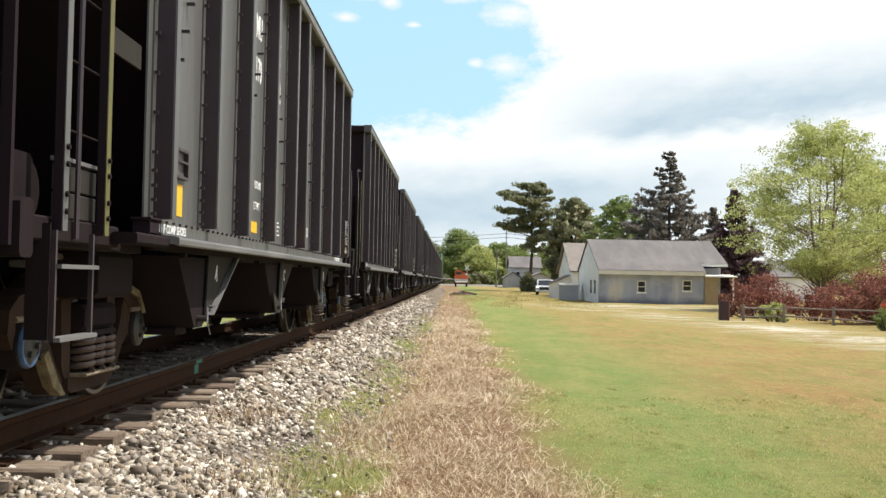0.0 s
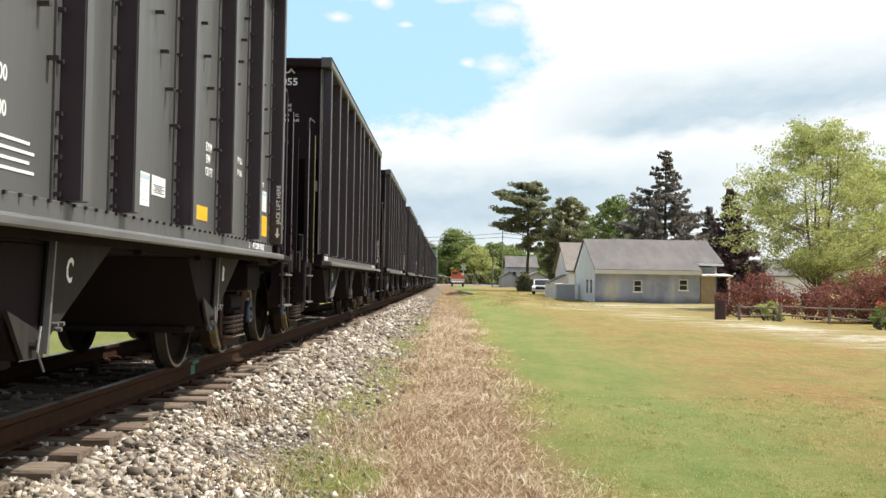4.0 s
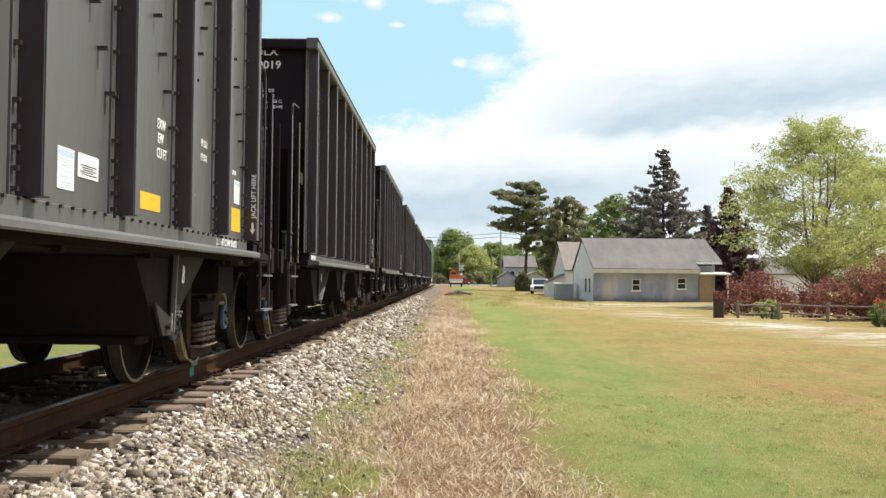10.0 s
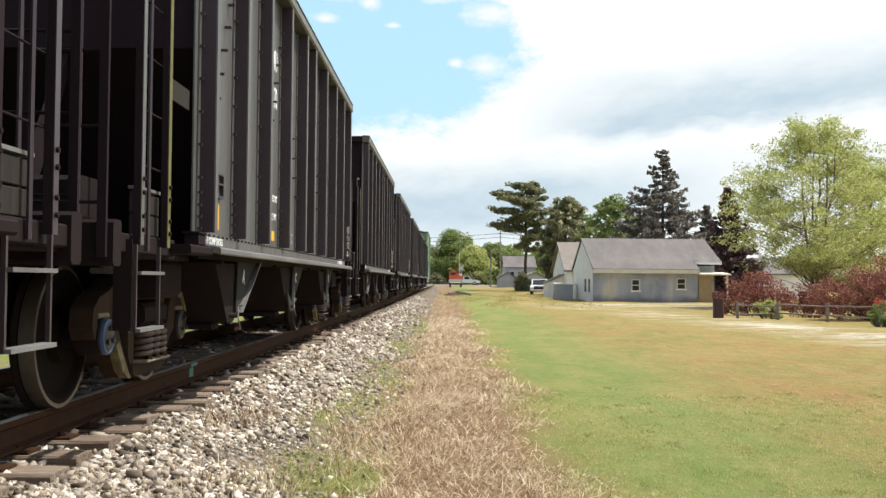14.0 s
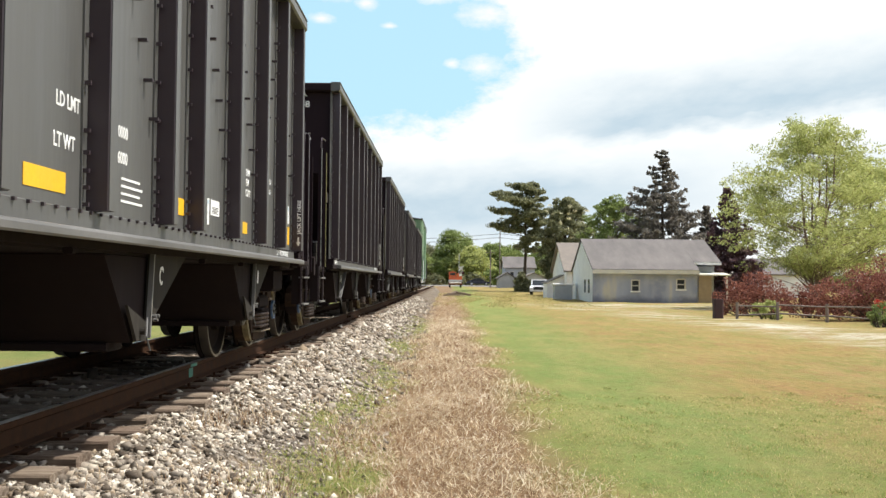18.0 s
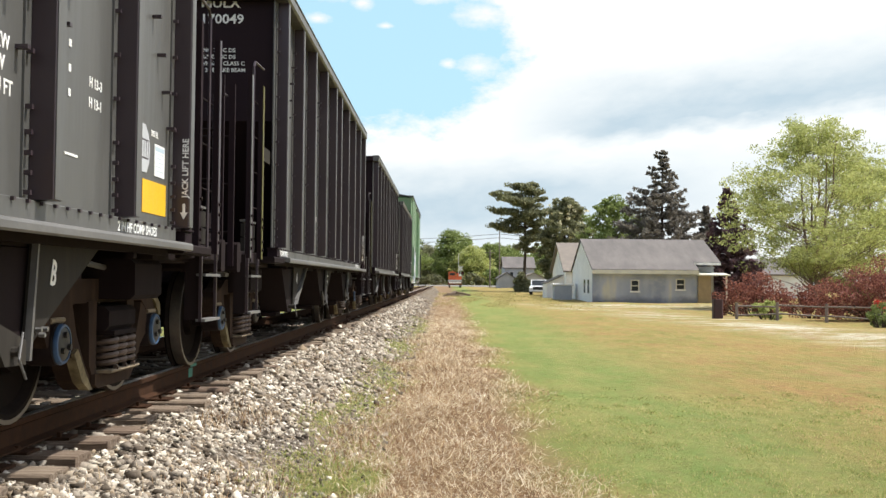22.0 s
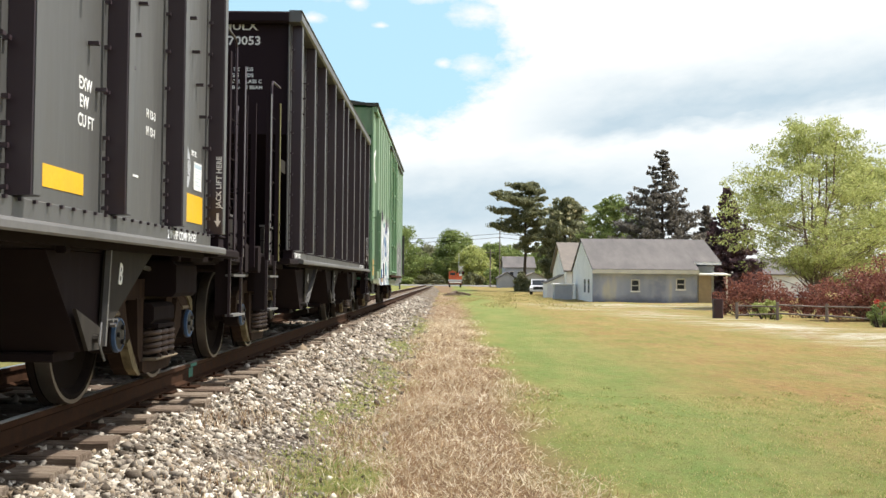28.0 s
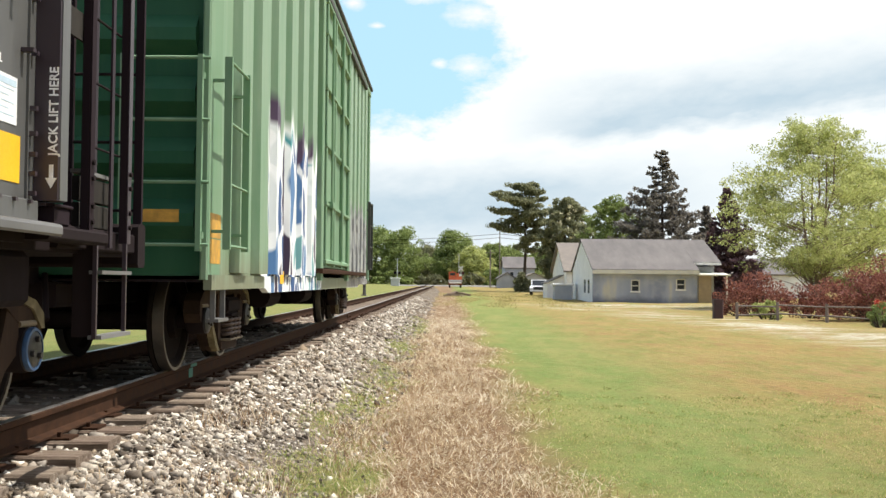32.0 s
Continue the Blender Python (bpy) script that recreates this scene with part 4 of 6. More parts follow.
# ---------------------------------------------------------------- green boxcar
def make_graffiti():
    """Faded green sheet with sprayed upright shapes of blue, teal and purple in white outlines, and rust at the foot."""
    n = Nodes("sprayed_green_side", 0.55)
    x, y, z = n.axes()
    streak = n.noise(4.0, 5, 0.7, (1.0, 2.0, 0.15))
    base = n.mix(n.grey(streak, 0.35, 0.8, 0, 0.8), (0.155, 0.27, 0.155), (0.29, 0.35, 0.25))
    base = n.mix(n.math("MULTIPLY", n.grey(n.math("ADD", z, n.math("MULTIPLY", streak, 0.9)), 1.6, 1.25), 0.6), base, (0.17, 0.12, 0.075))
    warp = n.t.nodes.new("ShaderNodeTexNoise")
    warp.inputs["Scale"].default_value = 1.6
    n.link(n.co.outputs["Object"], warp.inputs["Vector"])
    wob = n.mix(0.30, n.co.outputs["Object"], warp.outputs["Color"])
    mp = n.t.nodes.new("ShaderNodeMapping")
    mp.inputs["Scale"].default_value = (0.0, 5.6, 1.9)
    n.link(wob, mp.inputs[0])
    cells = []
    for feature in ("F1", "DISTANCE_TO_EDGE"):
        v = n.t.nodes.new("ShaderNodeTexVoronoi")
        v.inputs["Scale"].default_value, v.feature = 1.0, feature
        n.link(mp.outputs[0], v.inputs["Vector"])
        cells.append(v)
    sep = n.t.nodes.new("ShaderNodeSeparateColor")
    n.link(cells[0].outputs["Color"], sep.inputs[0])
    paint = n.ramp(sep.outputs[0], [(0.0, (0.025, 0.075, 0.21)), (0.26, (0.07, 0.17, 0.34)), (0.42, (0.05, 0.25, 0.28)), (0.56, (0.035, 0.018, 0.05)), (0.70, (0.15, 0.33, 0.34)), (0.84, (0.66, 0.69, 0.68)), (1.0, (0.45, 0.50, 0.50))])
    paint.node.color_ramp.interpolation = "CONSTANT"
    paint = n.mix(n.grey(cells[1].outputs["Distance"], 0.10, 0.06), paint, (0.80, 0.81, 0.80))
    edge = n.math("MULTIPLY", n.math("SUBTRACT", n.noise(2.6, 3, 0.5, (0.0, 1.0, 0.15)), 0.5), 1.5)
    up = n.math("SUBTRACT", n.math("ADD", 2.45, edge), z)
    span = n.math("MULTIPLY", n.grey(n.math("ADD", y, n.math("MULTIPLY", edge, 0.4)), -5.55, -5.45), n.grey(n.math("ADD", y, n.math("MULTIPLY", edge, 0.8)), -0.75, -0.9))
    col = n.mix(n.math("MULTIPLY", n.grey(up, -0.14, 0.02), span), base, (0.80, 0.82, 0.80))
    tips = n.math("MULTIPLY", n.math("MULTIPLY", n.grey(up, -0.42, -0.25), n.grey(n.noise(2.1, 2, 0.4, (0.0, 1.0, 0.2)), 0.54, 0.60)), span)
    col = n.mix(tips, col, (0.06, 0.03, 0.07))
    col = n.mix(n.math("MULTIPLY", n.grey(up, 0.0, 0.10), span), col, paint)
    grey2 = n.math("MULTIPLY", n.grey(n.math("ADD", y, n.math("MULTIPLY", edge, 0.5)), 2.9, 3.1), n.grey(n.math("ADD", z, edge), 2.4, 2.2))
    scrawl = n.mix(n.grey(cells[1].outputs["Distance"], 0.16, 0.06), (0.40, 0.38, 0.38), (0.14, 0.12, 0.15))
    col = n.mix(n.math("MULTIPLY", grey2, 0.8), col, scrawl)
    n.bump(n.noise(3, 3), 0.2, 0.01)
    return n.done(col)


MAT["sprayed"] = make_graffiti()


def make_boxcar():
    car = tagged(new("boxcar"), "faded green steel boxcar with sprayed paint along its side", "boxcar")
    E, S, Z0, Z1 = 7.72, 1.43, 0.83, 5.20
    for s in (-1, 1):
        x = lambda a, b: sorted((s * a, s * b))
        for y0, y1 in ((-E, -1.15), (2.45, E)):
            part("side_sheet", Shape().box(*x(S - 0.02, S), y0, y1, Z0, Z1), "sprayed", car)
        ribs = [-6.62 + k * 0.92 for k in range(6)] + [3.15 + k * 0.85 for k in range(5)]
        for k, y in enumerate(ribs):
            part("rib", Shape().prism([(s * S, y - 0.30), (s * (S + 0.08), y - 0.27), (s * (S + 0.08), y + 0.20), (s * S, y + 0.27)], 2, Z0 + 0.06, Z1 - 0.12), "sprayed", car)
        part("corner_post", Shape().box(*x(S - 0.06, S + 0.006), -E - 0.02, -E + 0.42, Z0, Z1, c=0.015), "green", car)
        part("corner_post", Shape().box(*x(S - 0.05, S + 0.07), E - 0.2, E + 0.02, Z0, Z1, c=0.015), "green", car)
        part("top_plate", Shape().box(*x(S - 0.05, S + 0.085), -E, E, Z1 - 0.12, Z1 + 0.02, c=0.02), "green", car)
        part("eave", Shape().box(*x(S - 0.2, S + 0.12), -E - 0.05, E + 0.05, Z1 + 0.03, Z1 + 0.11, c=0.02), "roof_dark", car, "dark roof edge")
        part("side_sill", Shape().prism([(-E, Z0 + 0.04), (-E, Z0 - 0.08), (-5.4, Z0 - 0.08), (-5.2, 0.70), (5.2, 0.70), (5.4, Z0 - 0.08), (E, Z0 - 0.08), (E, Z0 + 0.04)], 0, *x(S - 0.03, S + 0.035)), "sprayed", car)
        door = part("door", Shape().box(*x(S + 0.02, S + 0.07), -1.02, 2.40, 1.02, Z1 - 0.25), "green", car, "faded green sliding door with scratches")
        for z in (1.05, 1.9, 2.75, 3.6, 4.4, 4.86):
            part("door_rail", Shape().prism([(s * (S + 0.07), z), (s * (S + 0.13), z + 0.03), (s * (S + 0.13), z + 0.07), (s * (S + 0.07), z + 0.10)], 1, -1.08, 2.38), "green", door)
        for y in (-1.0, 0.1, 1.2, 2.3):
            part("door_stile", Shape().box(*x(S + 0.07, S + 0.12), y, y + 0.08, 1.04, Z1 - 0.27, c=0.01), "green", door)
        lk = Shape().tube((s * (S + 0.15), -0.55, 1.15), (s * (S + 0.15), -0.55, Z1 - 0.35), 0.022, n=8)
        lk.box(*x(S + 0.1, S + 0.18), -0.70, -0.40, 1.9, 2.0, c=0.01)
        lk.tube((s * (S + 0.15), 0.9, 1.15), (s * (S + 0.15), 0.9, Z1 - 0.35), 0.022, n=8)
        part("lock_rod", lk, "green", door)
        part("door_track", Shape().box(*x(S, S + 0.15), -1.6, 6.0, 0.93, 1.0, c=0.01), "rail", car, "rusty door track")
        part("upper_track", Shape().box(*x(S + 0.05, S + 0.14), -1.6, 6.0, Z1 - 0.26, Z1 - 0.16, c=0.01), "roof_dark", car)
        part("door_post", Shape().box(*x(S, S + 0.1), -1.34, -1.14, Z0, Z1 - 0.1, c=0.015), "green", car)
        part("door_post", Shape().box(*x(S, S + 0.1), 2.46, 2.62, Z0, Z1 - 0.1, c=0.015), "green", car)
        for e in (-1, 1):
            ld = Shape()
            ys = (e * (E - 0.08), e * (E - 0.80))
            for y in ys:
                ld.box(*x(S + 0.10, S + 0.16), y - 0.02, y + 0.02, 1.07, 2.60)
                for z in (1.2, 2.40):
                    ld.box(*x(S, S + 0.12), y - 0.012, y + 0.012, z, z + 0.025)
            for k in range(4):
                ld.tube((s * (S + 0.14), ys[0], 1.10 + k * 0.49), (s * (S + 0.14), ys[1], 1.10 + k * 0.49), 0.013, n=6)
            part("side_ladder", ld, "green" if e < 0 else "roof_dark", car)
            st = Shape()
            for y in (e * (E - 0.2), e * (E - 0.55)):
                st.box(*x(S - 0.02, S + 0.02), y - 0.012, y + 0.012, 0.50, Z0)
            st.box(*x(S - 0.05, S + 0.05), *sorted((e * (E - 0.19), e * (E - 0.56))), 0.49, 0.515)
            part("stirrup_step", st, "ledge", car)
        for zz in (0.96, 1.165):
            part("yellow_mark", Shape().box(*x(S + 0.006, S + 0.009), -E + 0.05, -E + 0.40, zz, zz + 0.195), "oldyellow", car, "faded yellow reflective panel")
        part("painted_emblem", Shape().prism([(-7.55, 4.05), (-6.85, 4.25), (-6.32, 4.30), (-6.32, 3.20), (-6.5, 3.20), (-7.25, 3.45), (-7.55, 3.7)], 0, *x(S + 0.006, S + 0.009)), "white", car, "white painted emblem on the side")
        part("emblem_field", Shape().prism([(-7.36, 3.98), (-6.80, 4.12), (-6.55, 4.14), (-6.55, 3.42), (-7.10, 3.55), (-7.36, 3.75)], 0, *x(S + 0.009, S + 0.011)), "green", car)
        part("yellow_mark", Shape().box(*x(S + 0.035, S + 0.038), -4.5, -4.25, 0.79, 0.93), "yellow", car)
    for e in (-1, 1):
        y = lambda a, b: sorted((e * a, e * b))
        w = Shape().box(-S, S, *y(E - 0.12, E - 0.10), Z0, Z1 + 0.1)
        # End wall and ribs have their shade in the darker green.
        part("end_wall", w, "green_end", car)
        part("plate", Shape().box(0.9, 1.2, *y(E + 0.002, E + 0.006), 1.28, 1.38), "oldyellow", car, "faded yellow plate on the end")
        part("end_top_plate", Shape().box(-S, S, *y(E - 0.10, E - 0.04), 4.52, Z1), "green", car, "pale faded top plate")
        for k in range(7):
            z = 1.15 + k * 0.49
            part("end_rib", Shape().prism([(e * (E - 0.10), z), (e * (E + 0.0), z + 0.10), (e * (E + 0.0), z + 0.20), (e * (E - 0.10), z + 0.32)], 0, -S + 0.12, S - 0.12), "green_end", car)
        for c in (-1, 1):
            x = lambda a, b: sorted((c * a, c * b))
            el = Shape()
            for xx in (0.76, 1.36):
                el.box(*x(xx, xx + 0.04), *y(E + 0.08, E + 0.13), 1.05, 2.58)
                for z in (1.15, 2.4):
                    el.box(*x(xx, xx + 0.04), *y(E - 0.1, E + 0.1), z, z + 0.05)
            for k in range(4):
                el.tube((c * 0.78, e * (E + 0.11), 1.10 + k * 0.485), (c * 1.46, e * (E + 0.11), 1.10 + k * 0.485), 0.014, n=6)
            part("end_ladder", el, "green", car)
        part("crossover_platform", Shape().box(-0.9, 0.9, *y(E, E + 0.35), 1.0, 1.04), "under", car)
        make_coupler(car, e * (E - 0.05), e)
        make_truck(car, e * 5.45)
    part("roof", Shape().prism([(-S - 0.1, Z1 + 0.06), (S + 0.1, Z1 + 0.06), (S * 0.5, Z1 + 0.2), (0, Z1 + 0.25), (-S * 0.5, Z1 + 0.2)], 1, -E - 0.03, E + 0.03), "roof_dark", car)
    part("underframe", Shape().box(-S + 0.06, S - 0.06, -E + 0.1, E - 0.1, Z0 - 0.02, Z0 + 0.03), "under", car)
    part("centre_sill", Shape().box(-0.25, 0.25, -E, E, 0.60, Z0 - 0.03, c=0.02), "under", car)
    for y0 in (-2.0, 1.4):
        part("air_tank", Shape().tube((0.75, y0, 0.62), (0.75, y0 + 0.9, 0.62), 0.17, n=14), "under", car)
    return car


box_centre = 169.36
boxcar = make_boxcar()
TRAIN.append((boxcar, box_centre))
for y, cap in zip((-6.36, -4.54, 4.54, 6.36), ("darkcap", "darkcap", "darkcap", "darkcap")):
    w = copy_thing(WHEELSET[cap], pose(0, y, 0.457))
    w.parent = boxcar
    WHEELS.append((w, y))
for w in WHEELSET.values():
    for o in (*w.children_recursive, w):
        bpy.data.objects.remove(o)


# ---------------------------------------------------------------- plants
def leaf_cloud(name, clumps, per, size, material, parent, seed, flat=0.6, drop=0.0):
    """Many small bent leaves round the clump centres (x, y, z, radius)."""
    r = np.random.default_rng(seed)
    cs = np.array(clumps)
    n = len(cs) * per
    c = np.repeat(cs, per, axis=0)
    d = r.normal(size=(n, 3))
    d /= np.linalg.norm(d, axis=1, keepdims=True)
    pos = c[:, :3] + d * (c[:, 3] * r.uniform(0.25, 1.0, n) ** 0.6)[:, None] * np.array([1, 1, flat])
    pos[:, 2] -= drop * r.uniform(0, 1, n) * c[:, 3]
    a = r.normal(size=(n, 3))
    a /= np.linalg.norm(a, axis=1, keepdims=True)
    b = np.cross(a, r.normal(size=(n, 3)))
    b /= np.linalg.norm(b, axis=1, keepdims=True) + 1e-9
    s = size * r.uniform(0.6, 1.3, n)[:, None]
    v = np.stack([pos - a * s, pos + b * s * 0.45, pos + a * s, pos - b * s * 0.45], 1).reshape(-1, 3)
    f = np.arange(n * 4).reshape(-1, 4)
    me = quick_mesh(name, v, f)
    me.materials.append(MAT[material])
    ob = new(name, me)
    ob.parent = parent
    return ob


def limb_tubes(shape, base, tip, r0, r1, r, bends=3, wob=0.12):
    p, q = Vector(base), Vector(tip)
    pts = [p]
    ln = (q - p).length
    for i in range(1, bends + 1):
        u = i / bends
        j = Vector((r.uniform(-1, 1), r.uniform(-1, 1), r.uniform(-0.5, 0.5))) * (ln * wob * (1 - abs(2 * u - 1)) + 0.001)
        pts.append(p.lerp(q, u) + j)
    for i in range(bends):
        a, b = r0 + (r1 - r0) * i / bends, r0 + (r1 - r0) * (i + 1) / bends
        shape.tube(pts[i], pts[i + 1], a, b, n=7, caps=False)
    return pts


def broad_tree(label, x, y, z, height, radius, material, seed, trunks=1, low=0.25, leaf=0.16, per=120, limbs=60, widest=0.45, girth=0.02, tight=0.16, category="tree", sprays=2, droop=0.0, bark="bark"):
    """low: where the crown starts, widest: where it is widest, as parts of the height; sprays: leaf clumps along each limb."""
    r = random.Random(seed)
    tree = tagged(new("tree"), label, category)
    tree.matrix_basis = pose(x, y, z)
    wood, clumps = Shape(), []
    stems = []
    for k in range(trunks):
        a = 2 * math.pi * k / max(1, trunks) + r.uniform(0, 1)
        off = 0.0 if trunks == 1 else 0.025 * height
        lean = 0.0 if trunks == 1 else 0.09 * height
        stems.append(limb_tubes(wood, (off * math.cos(a), off * math.sin(a), -0.15), ((off + lean) * math.cos(a), (off + lean) * math.sin(a), height * r.uniform(0.84, 0.95)), height * girth, height * girth * 0.12, r, 6, 0.03))
    lump = [(r.uniform(0, 2 * math.pi), r.uniform(low, 1), r.uniform(-0.3, 0.25)) for _ in range(9)]
    for i in range(limbs):
        u = low + (1 - low) * (i + r.random()) / limbs
        prof = math.sin(math.pi / 2 * (u - low) / max(0.01, widest - low)) if u < widest else math.cos(math.pi / 2 * (u - widest) / (1.02 - widest))
        ang = r.uniform(0, 2 * math.pi)
        grow = 1 + sum(g * math.exp(-((ang - a + math.pi) % (2 * math.pi) - math.pi) ** 2 / 0.5 - (u - h) ** 2 / 0.03) for a, h, g in lump)
        reach = radius * max(0.12, prof) ** 0.7 * grow * r.uniform(0.35, 1.0) ** 0.5
        e = Vector((reach * math.cos(ang), reach * math.sin(ang), height * u - droop * reach * r.uniform(0.3, 1.0)))
        st = stems[r.randrange(trunks)]
        v = max(0.1, min(0.92, u - 0.12 - 0.25 * reach / radius * r.random()))
        j = min(int(v * 6), 5)
        s = st[j].lerp(st[j + 1], v * 6 - j)
        limb_tubes(wood, s, e, height * girth * 0.28 * (1.1 - u), height * girth * 0.04, r, 3, 0.08)
        for k in range(sprays):
            w = 1.0 if k == 0 else r.uniform(0.45, 0.95)
            q = s.lerp(e, w)
            up = droop * reach * 0.6 * 4 * w * (1 - w)
            jit = radius * tight * 0.6
            clumps.append((q.x + r.uniform(-jit, jit), q.y + r.uniform(-jit, jit), q.z + 0.1 + up + r.uniform(-jit, jit) * 0.5, radius * tight * r.uniform(0.55, 1.3)))
    part("trunk", wood, bark, tree, "grey-brown trunk with limbs", smooth=True)
    leaf_cloud("crown", clumps, per, leaf, material, tree, seed, 0.6, 0.4 * droop)
    return tree


def pine(label, x, y, z, height, radius, seed):
    """Tall bare trunk with an open crown of flat needle plates on crooked limbs."""
    r = random.Random(seed)
    tree = tagged(new("pine"), label, "pine tree")
    tree.matrix_basis = pose(x, y, z)
    wood, clumps = Shape(), []
    stem = limb_tubes(wood, (0, 0, -0.2), (0.3, 0, height * 0.97), height * 0.018, 0.05, r, 7, 0.012)
    for i in range(58):
        u = 0.36 + 0.63 * ((i + r.random()) / 58) ** 0.8
        a = r.uniform(0, 2 * math.pi)
        side = 1.25 if math.cos(a) < 0 else 0.8
        ln = radius * side * math.sin(math.pi * min(1, 0.06 + 0.86 * (1 - u) / 0.64)) ** 0.8 * r.uniform(0.35, 1.0) + 0.5
        if u < 0.5:
            ln *= r.choice((0.25, 1.0))
        j = min(int(u * 7), 6)
        p = stem[j].lerp(stem[j + 1], u * 7 - j)
        e = p + Vector((ln * math.cos(a), ln * math.sin(a), ln * r.uniform(0.0, 0.35)))
        pts = limb_tubes(wood, p, e, 0.11 * (1.15 - u), 0.025, r, 4, 0.10)
        for k in range(int(5 + 3.2 * ln)):
            w = r.uniform(0.35, 1.08)
            q = p.lerp(e, w)
            o = 0.16 * ln + 0.2
            clumps.append((q.x + r.uniform(-o, o), q.y + r.uniform(-o, o), q.z + r.uniform(0.0, 0.35), r.uniform(0.35, 0.8)))
    part("trunk", wood, "bark", tree, "dark bare pine trunk with crooked limbs", smooth=True)
    leaf_cloud("crown", clumps, 70, 0.17, "leaf_dark", tree, seed, 0.6)
    return tree


def spruce(label, x, y, z, height, radius, seed, material="leaf_spruce", leaf=0.2, gap=0.10, ragged=1.0):
    """Pointed conifer: whorls of uneven boughs that sweep out and up at their tips."""
    r = random.Random(seed)
    tree = tagged(new("conifer"), label, "conifer")
    tree.matrix_basis = pose(x, y, z)
    wood, clumps = Shape(), []
    wood.tube((0, 0, -0.1), (0, 0, height * 0.98), height * 0.018, 0.02, n=8)
    long_way = [(r.uniform(0, 2 * math.pi), r.uniform(0.15, 0.8), r.uniform(-0.3, 0.3)) for _ in range(8)]
    zz = height * gap
    while zz < height * 0.985:
        u = 1 - zz / height
        ln0 = radius * (min(1.0, 0.05 + 1.5 * u ** 1.1))
        for k in range(max(3, int(4 + 6 * u))):
            a = r.uniform(0, 2 * math.pi)
            g = 1 + ragged * sum(h * math.exp(-((a - b + math.pi) % (2 * math.pi) - math.pi) ** 2 / 0.4 - (u - c) ** 2 / 0.012) for b, c, h in long_way)
            ln = ln0 * g * (1 - 0.5 * ragged * r.random() ** 1.5) + 0.12
            lift = r.uniform(-0.10, 0.28)
            e = Vector((ln * math.cos(a), ln * math.sin(a), zz + ln * lift))
            wood.tube((0, 0, zz - 0.05 * ln), e, 0.03, 0.01, n=5, caps=False)
            m = max(3, int(2.2 * ln))
            for i in range(m):
                w = 0.25 + 0.8 * (i + r.random()) / m
                sag = -0.22 * ln * w * (1 - w)
                o = 0.12 + 0.10 * ln * (1.1 - w)
                clumps.append((e.x * w + r.uniform(-o, o), e.y * w + r.uniform(-o, o), zz + ln * lift * w + sag, (0.16 + 0.045 * ln) * r.uniform(0.7, 1.2)))
        zz += height * 0.026
    clumps.append((0, 0, height * 0.985, 0.12))
    part("trunk", wood, "bark", tree)
    leaf_cloud("crown", clumps, 30, leaf * 0.8, material, tree, seed, 0.55, 0.9)
    return tree


def bush(label, x, y, z, wide, deep, high, material, seed, leaf=0.09, count=60, per=90, name="bush"):
    r = random.Random(seed)
    b = tagged(new(name), label, name)
    b.matrix_basis = pose(x, y, z)
    wood, clumps = Shape(), []
    for k in range(count):
        a, u = r.uniform(0, 2 * math.pi), math.sqrt(r.random())
        px, py = wide / 2 * u * math.cos(a), deep / 2 * u * math.sin(a)
        hz = high * (0.98 - 0.5 * u * u) * r.uniform(0.10, 1.0)
        if k % 3 == 0:
            limb_tubes(wood, (px * 0.3, py * 0.3, -0.1), (px, py, hz), 0.03, 0.008, r, 3, 0.08)
        clumps.append((px, py, hz, r.uniform(0.10, 0.2) * min(wide, high)))
    part("stem", wood, "bark", b)
    leaf_cloud("foliage", clumps, per, leaf, material, b, seed, 0.8)
    return b


# distant trees past the crossing and beside the line
for k, (x, y, h, rad, mat, tr) in enumerate((
        (-7.5, 238, 12.2, 6.4, "leaf_mid", 1), (-14, 246, 12.6, 6.8, "leaf_mid", 1), (5.0, 246, 12.0, 6.0, "leaf_mid", 1), (9.5, 240, 8.2, 5.5, "leaf_light", 1),
        (14.5, 250, 9.4, 5.5, "leaf_mid", 1), (-22, 240, 12.5, 7.5, "leaf_mid", 1), (-33, 252, 13, 8, "leaf_mid", 1), (-2.0, 262, 9.0, 6, "leaf_dark", 1),
        (20, 262, 9.0, 6, "leaf_mid", 1), (30, 268, 9.5, 7, "leaf_mid", 1), (-46, 250, 13, 8, "leaf_mid", 1), (44, 280, 10, 8, "leaf_dark", 1))):
    broad_tree("leafy green tree beyond the road crossing", x, y, -0.3, h * 1.08, rad, mat, 100 + k, tr, 0.02, 0.27, 85, 110, 0.42, 0.02, 0.26)
for k, (x, y, w, h, mat) in enumerate(((-9, 224, 9, 3.6, "leaf_mid"), (0, 228, 9, 2.6, "leaf_dark"), (8, 226, 9, 3.0, "leaf_dark"), (15, 229, 9, 4.2, "leaf_mid"), (-19, 226, 11, 3.6, "leaf_dark"), (-31, 228, 12, 4, "leaf_mid"), (24, 232, 9, 3, "leaf_dark"))):
    bush("dark leafy hedge behind the crossing road", x, y, -0.2, w, 4, h, mat, 300 + k, 0.3, 50, 60, "hedge")

ZF = -0.70
pine("tall dark pine with an open crown", 14.9, 150, ZF, 16.4, 4.4, 21)
mag = broad_tree("dark evergreen tree with pale blossom", 20.0, 142, ZF, 13.2, 4.3, "leaf_dark", 23, 1, 0.02, 0.20, 80, 190, 0.55, 0.02, 0.15, sprays=3)
rb = random.Random(5)
leaf_cloud("blossom", [(2.9 * math.sqrt(rb.random()) * math.cos(a), 2.9 * math.sin(a) - 1.0, rb.uniform(5.5, 12.6), 0.35) for a in [rb.uniform(0, 6.28) for _ in range(46)]], 9, 0.2, "blossom", mag, 24)
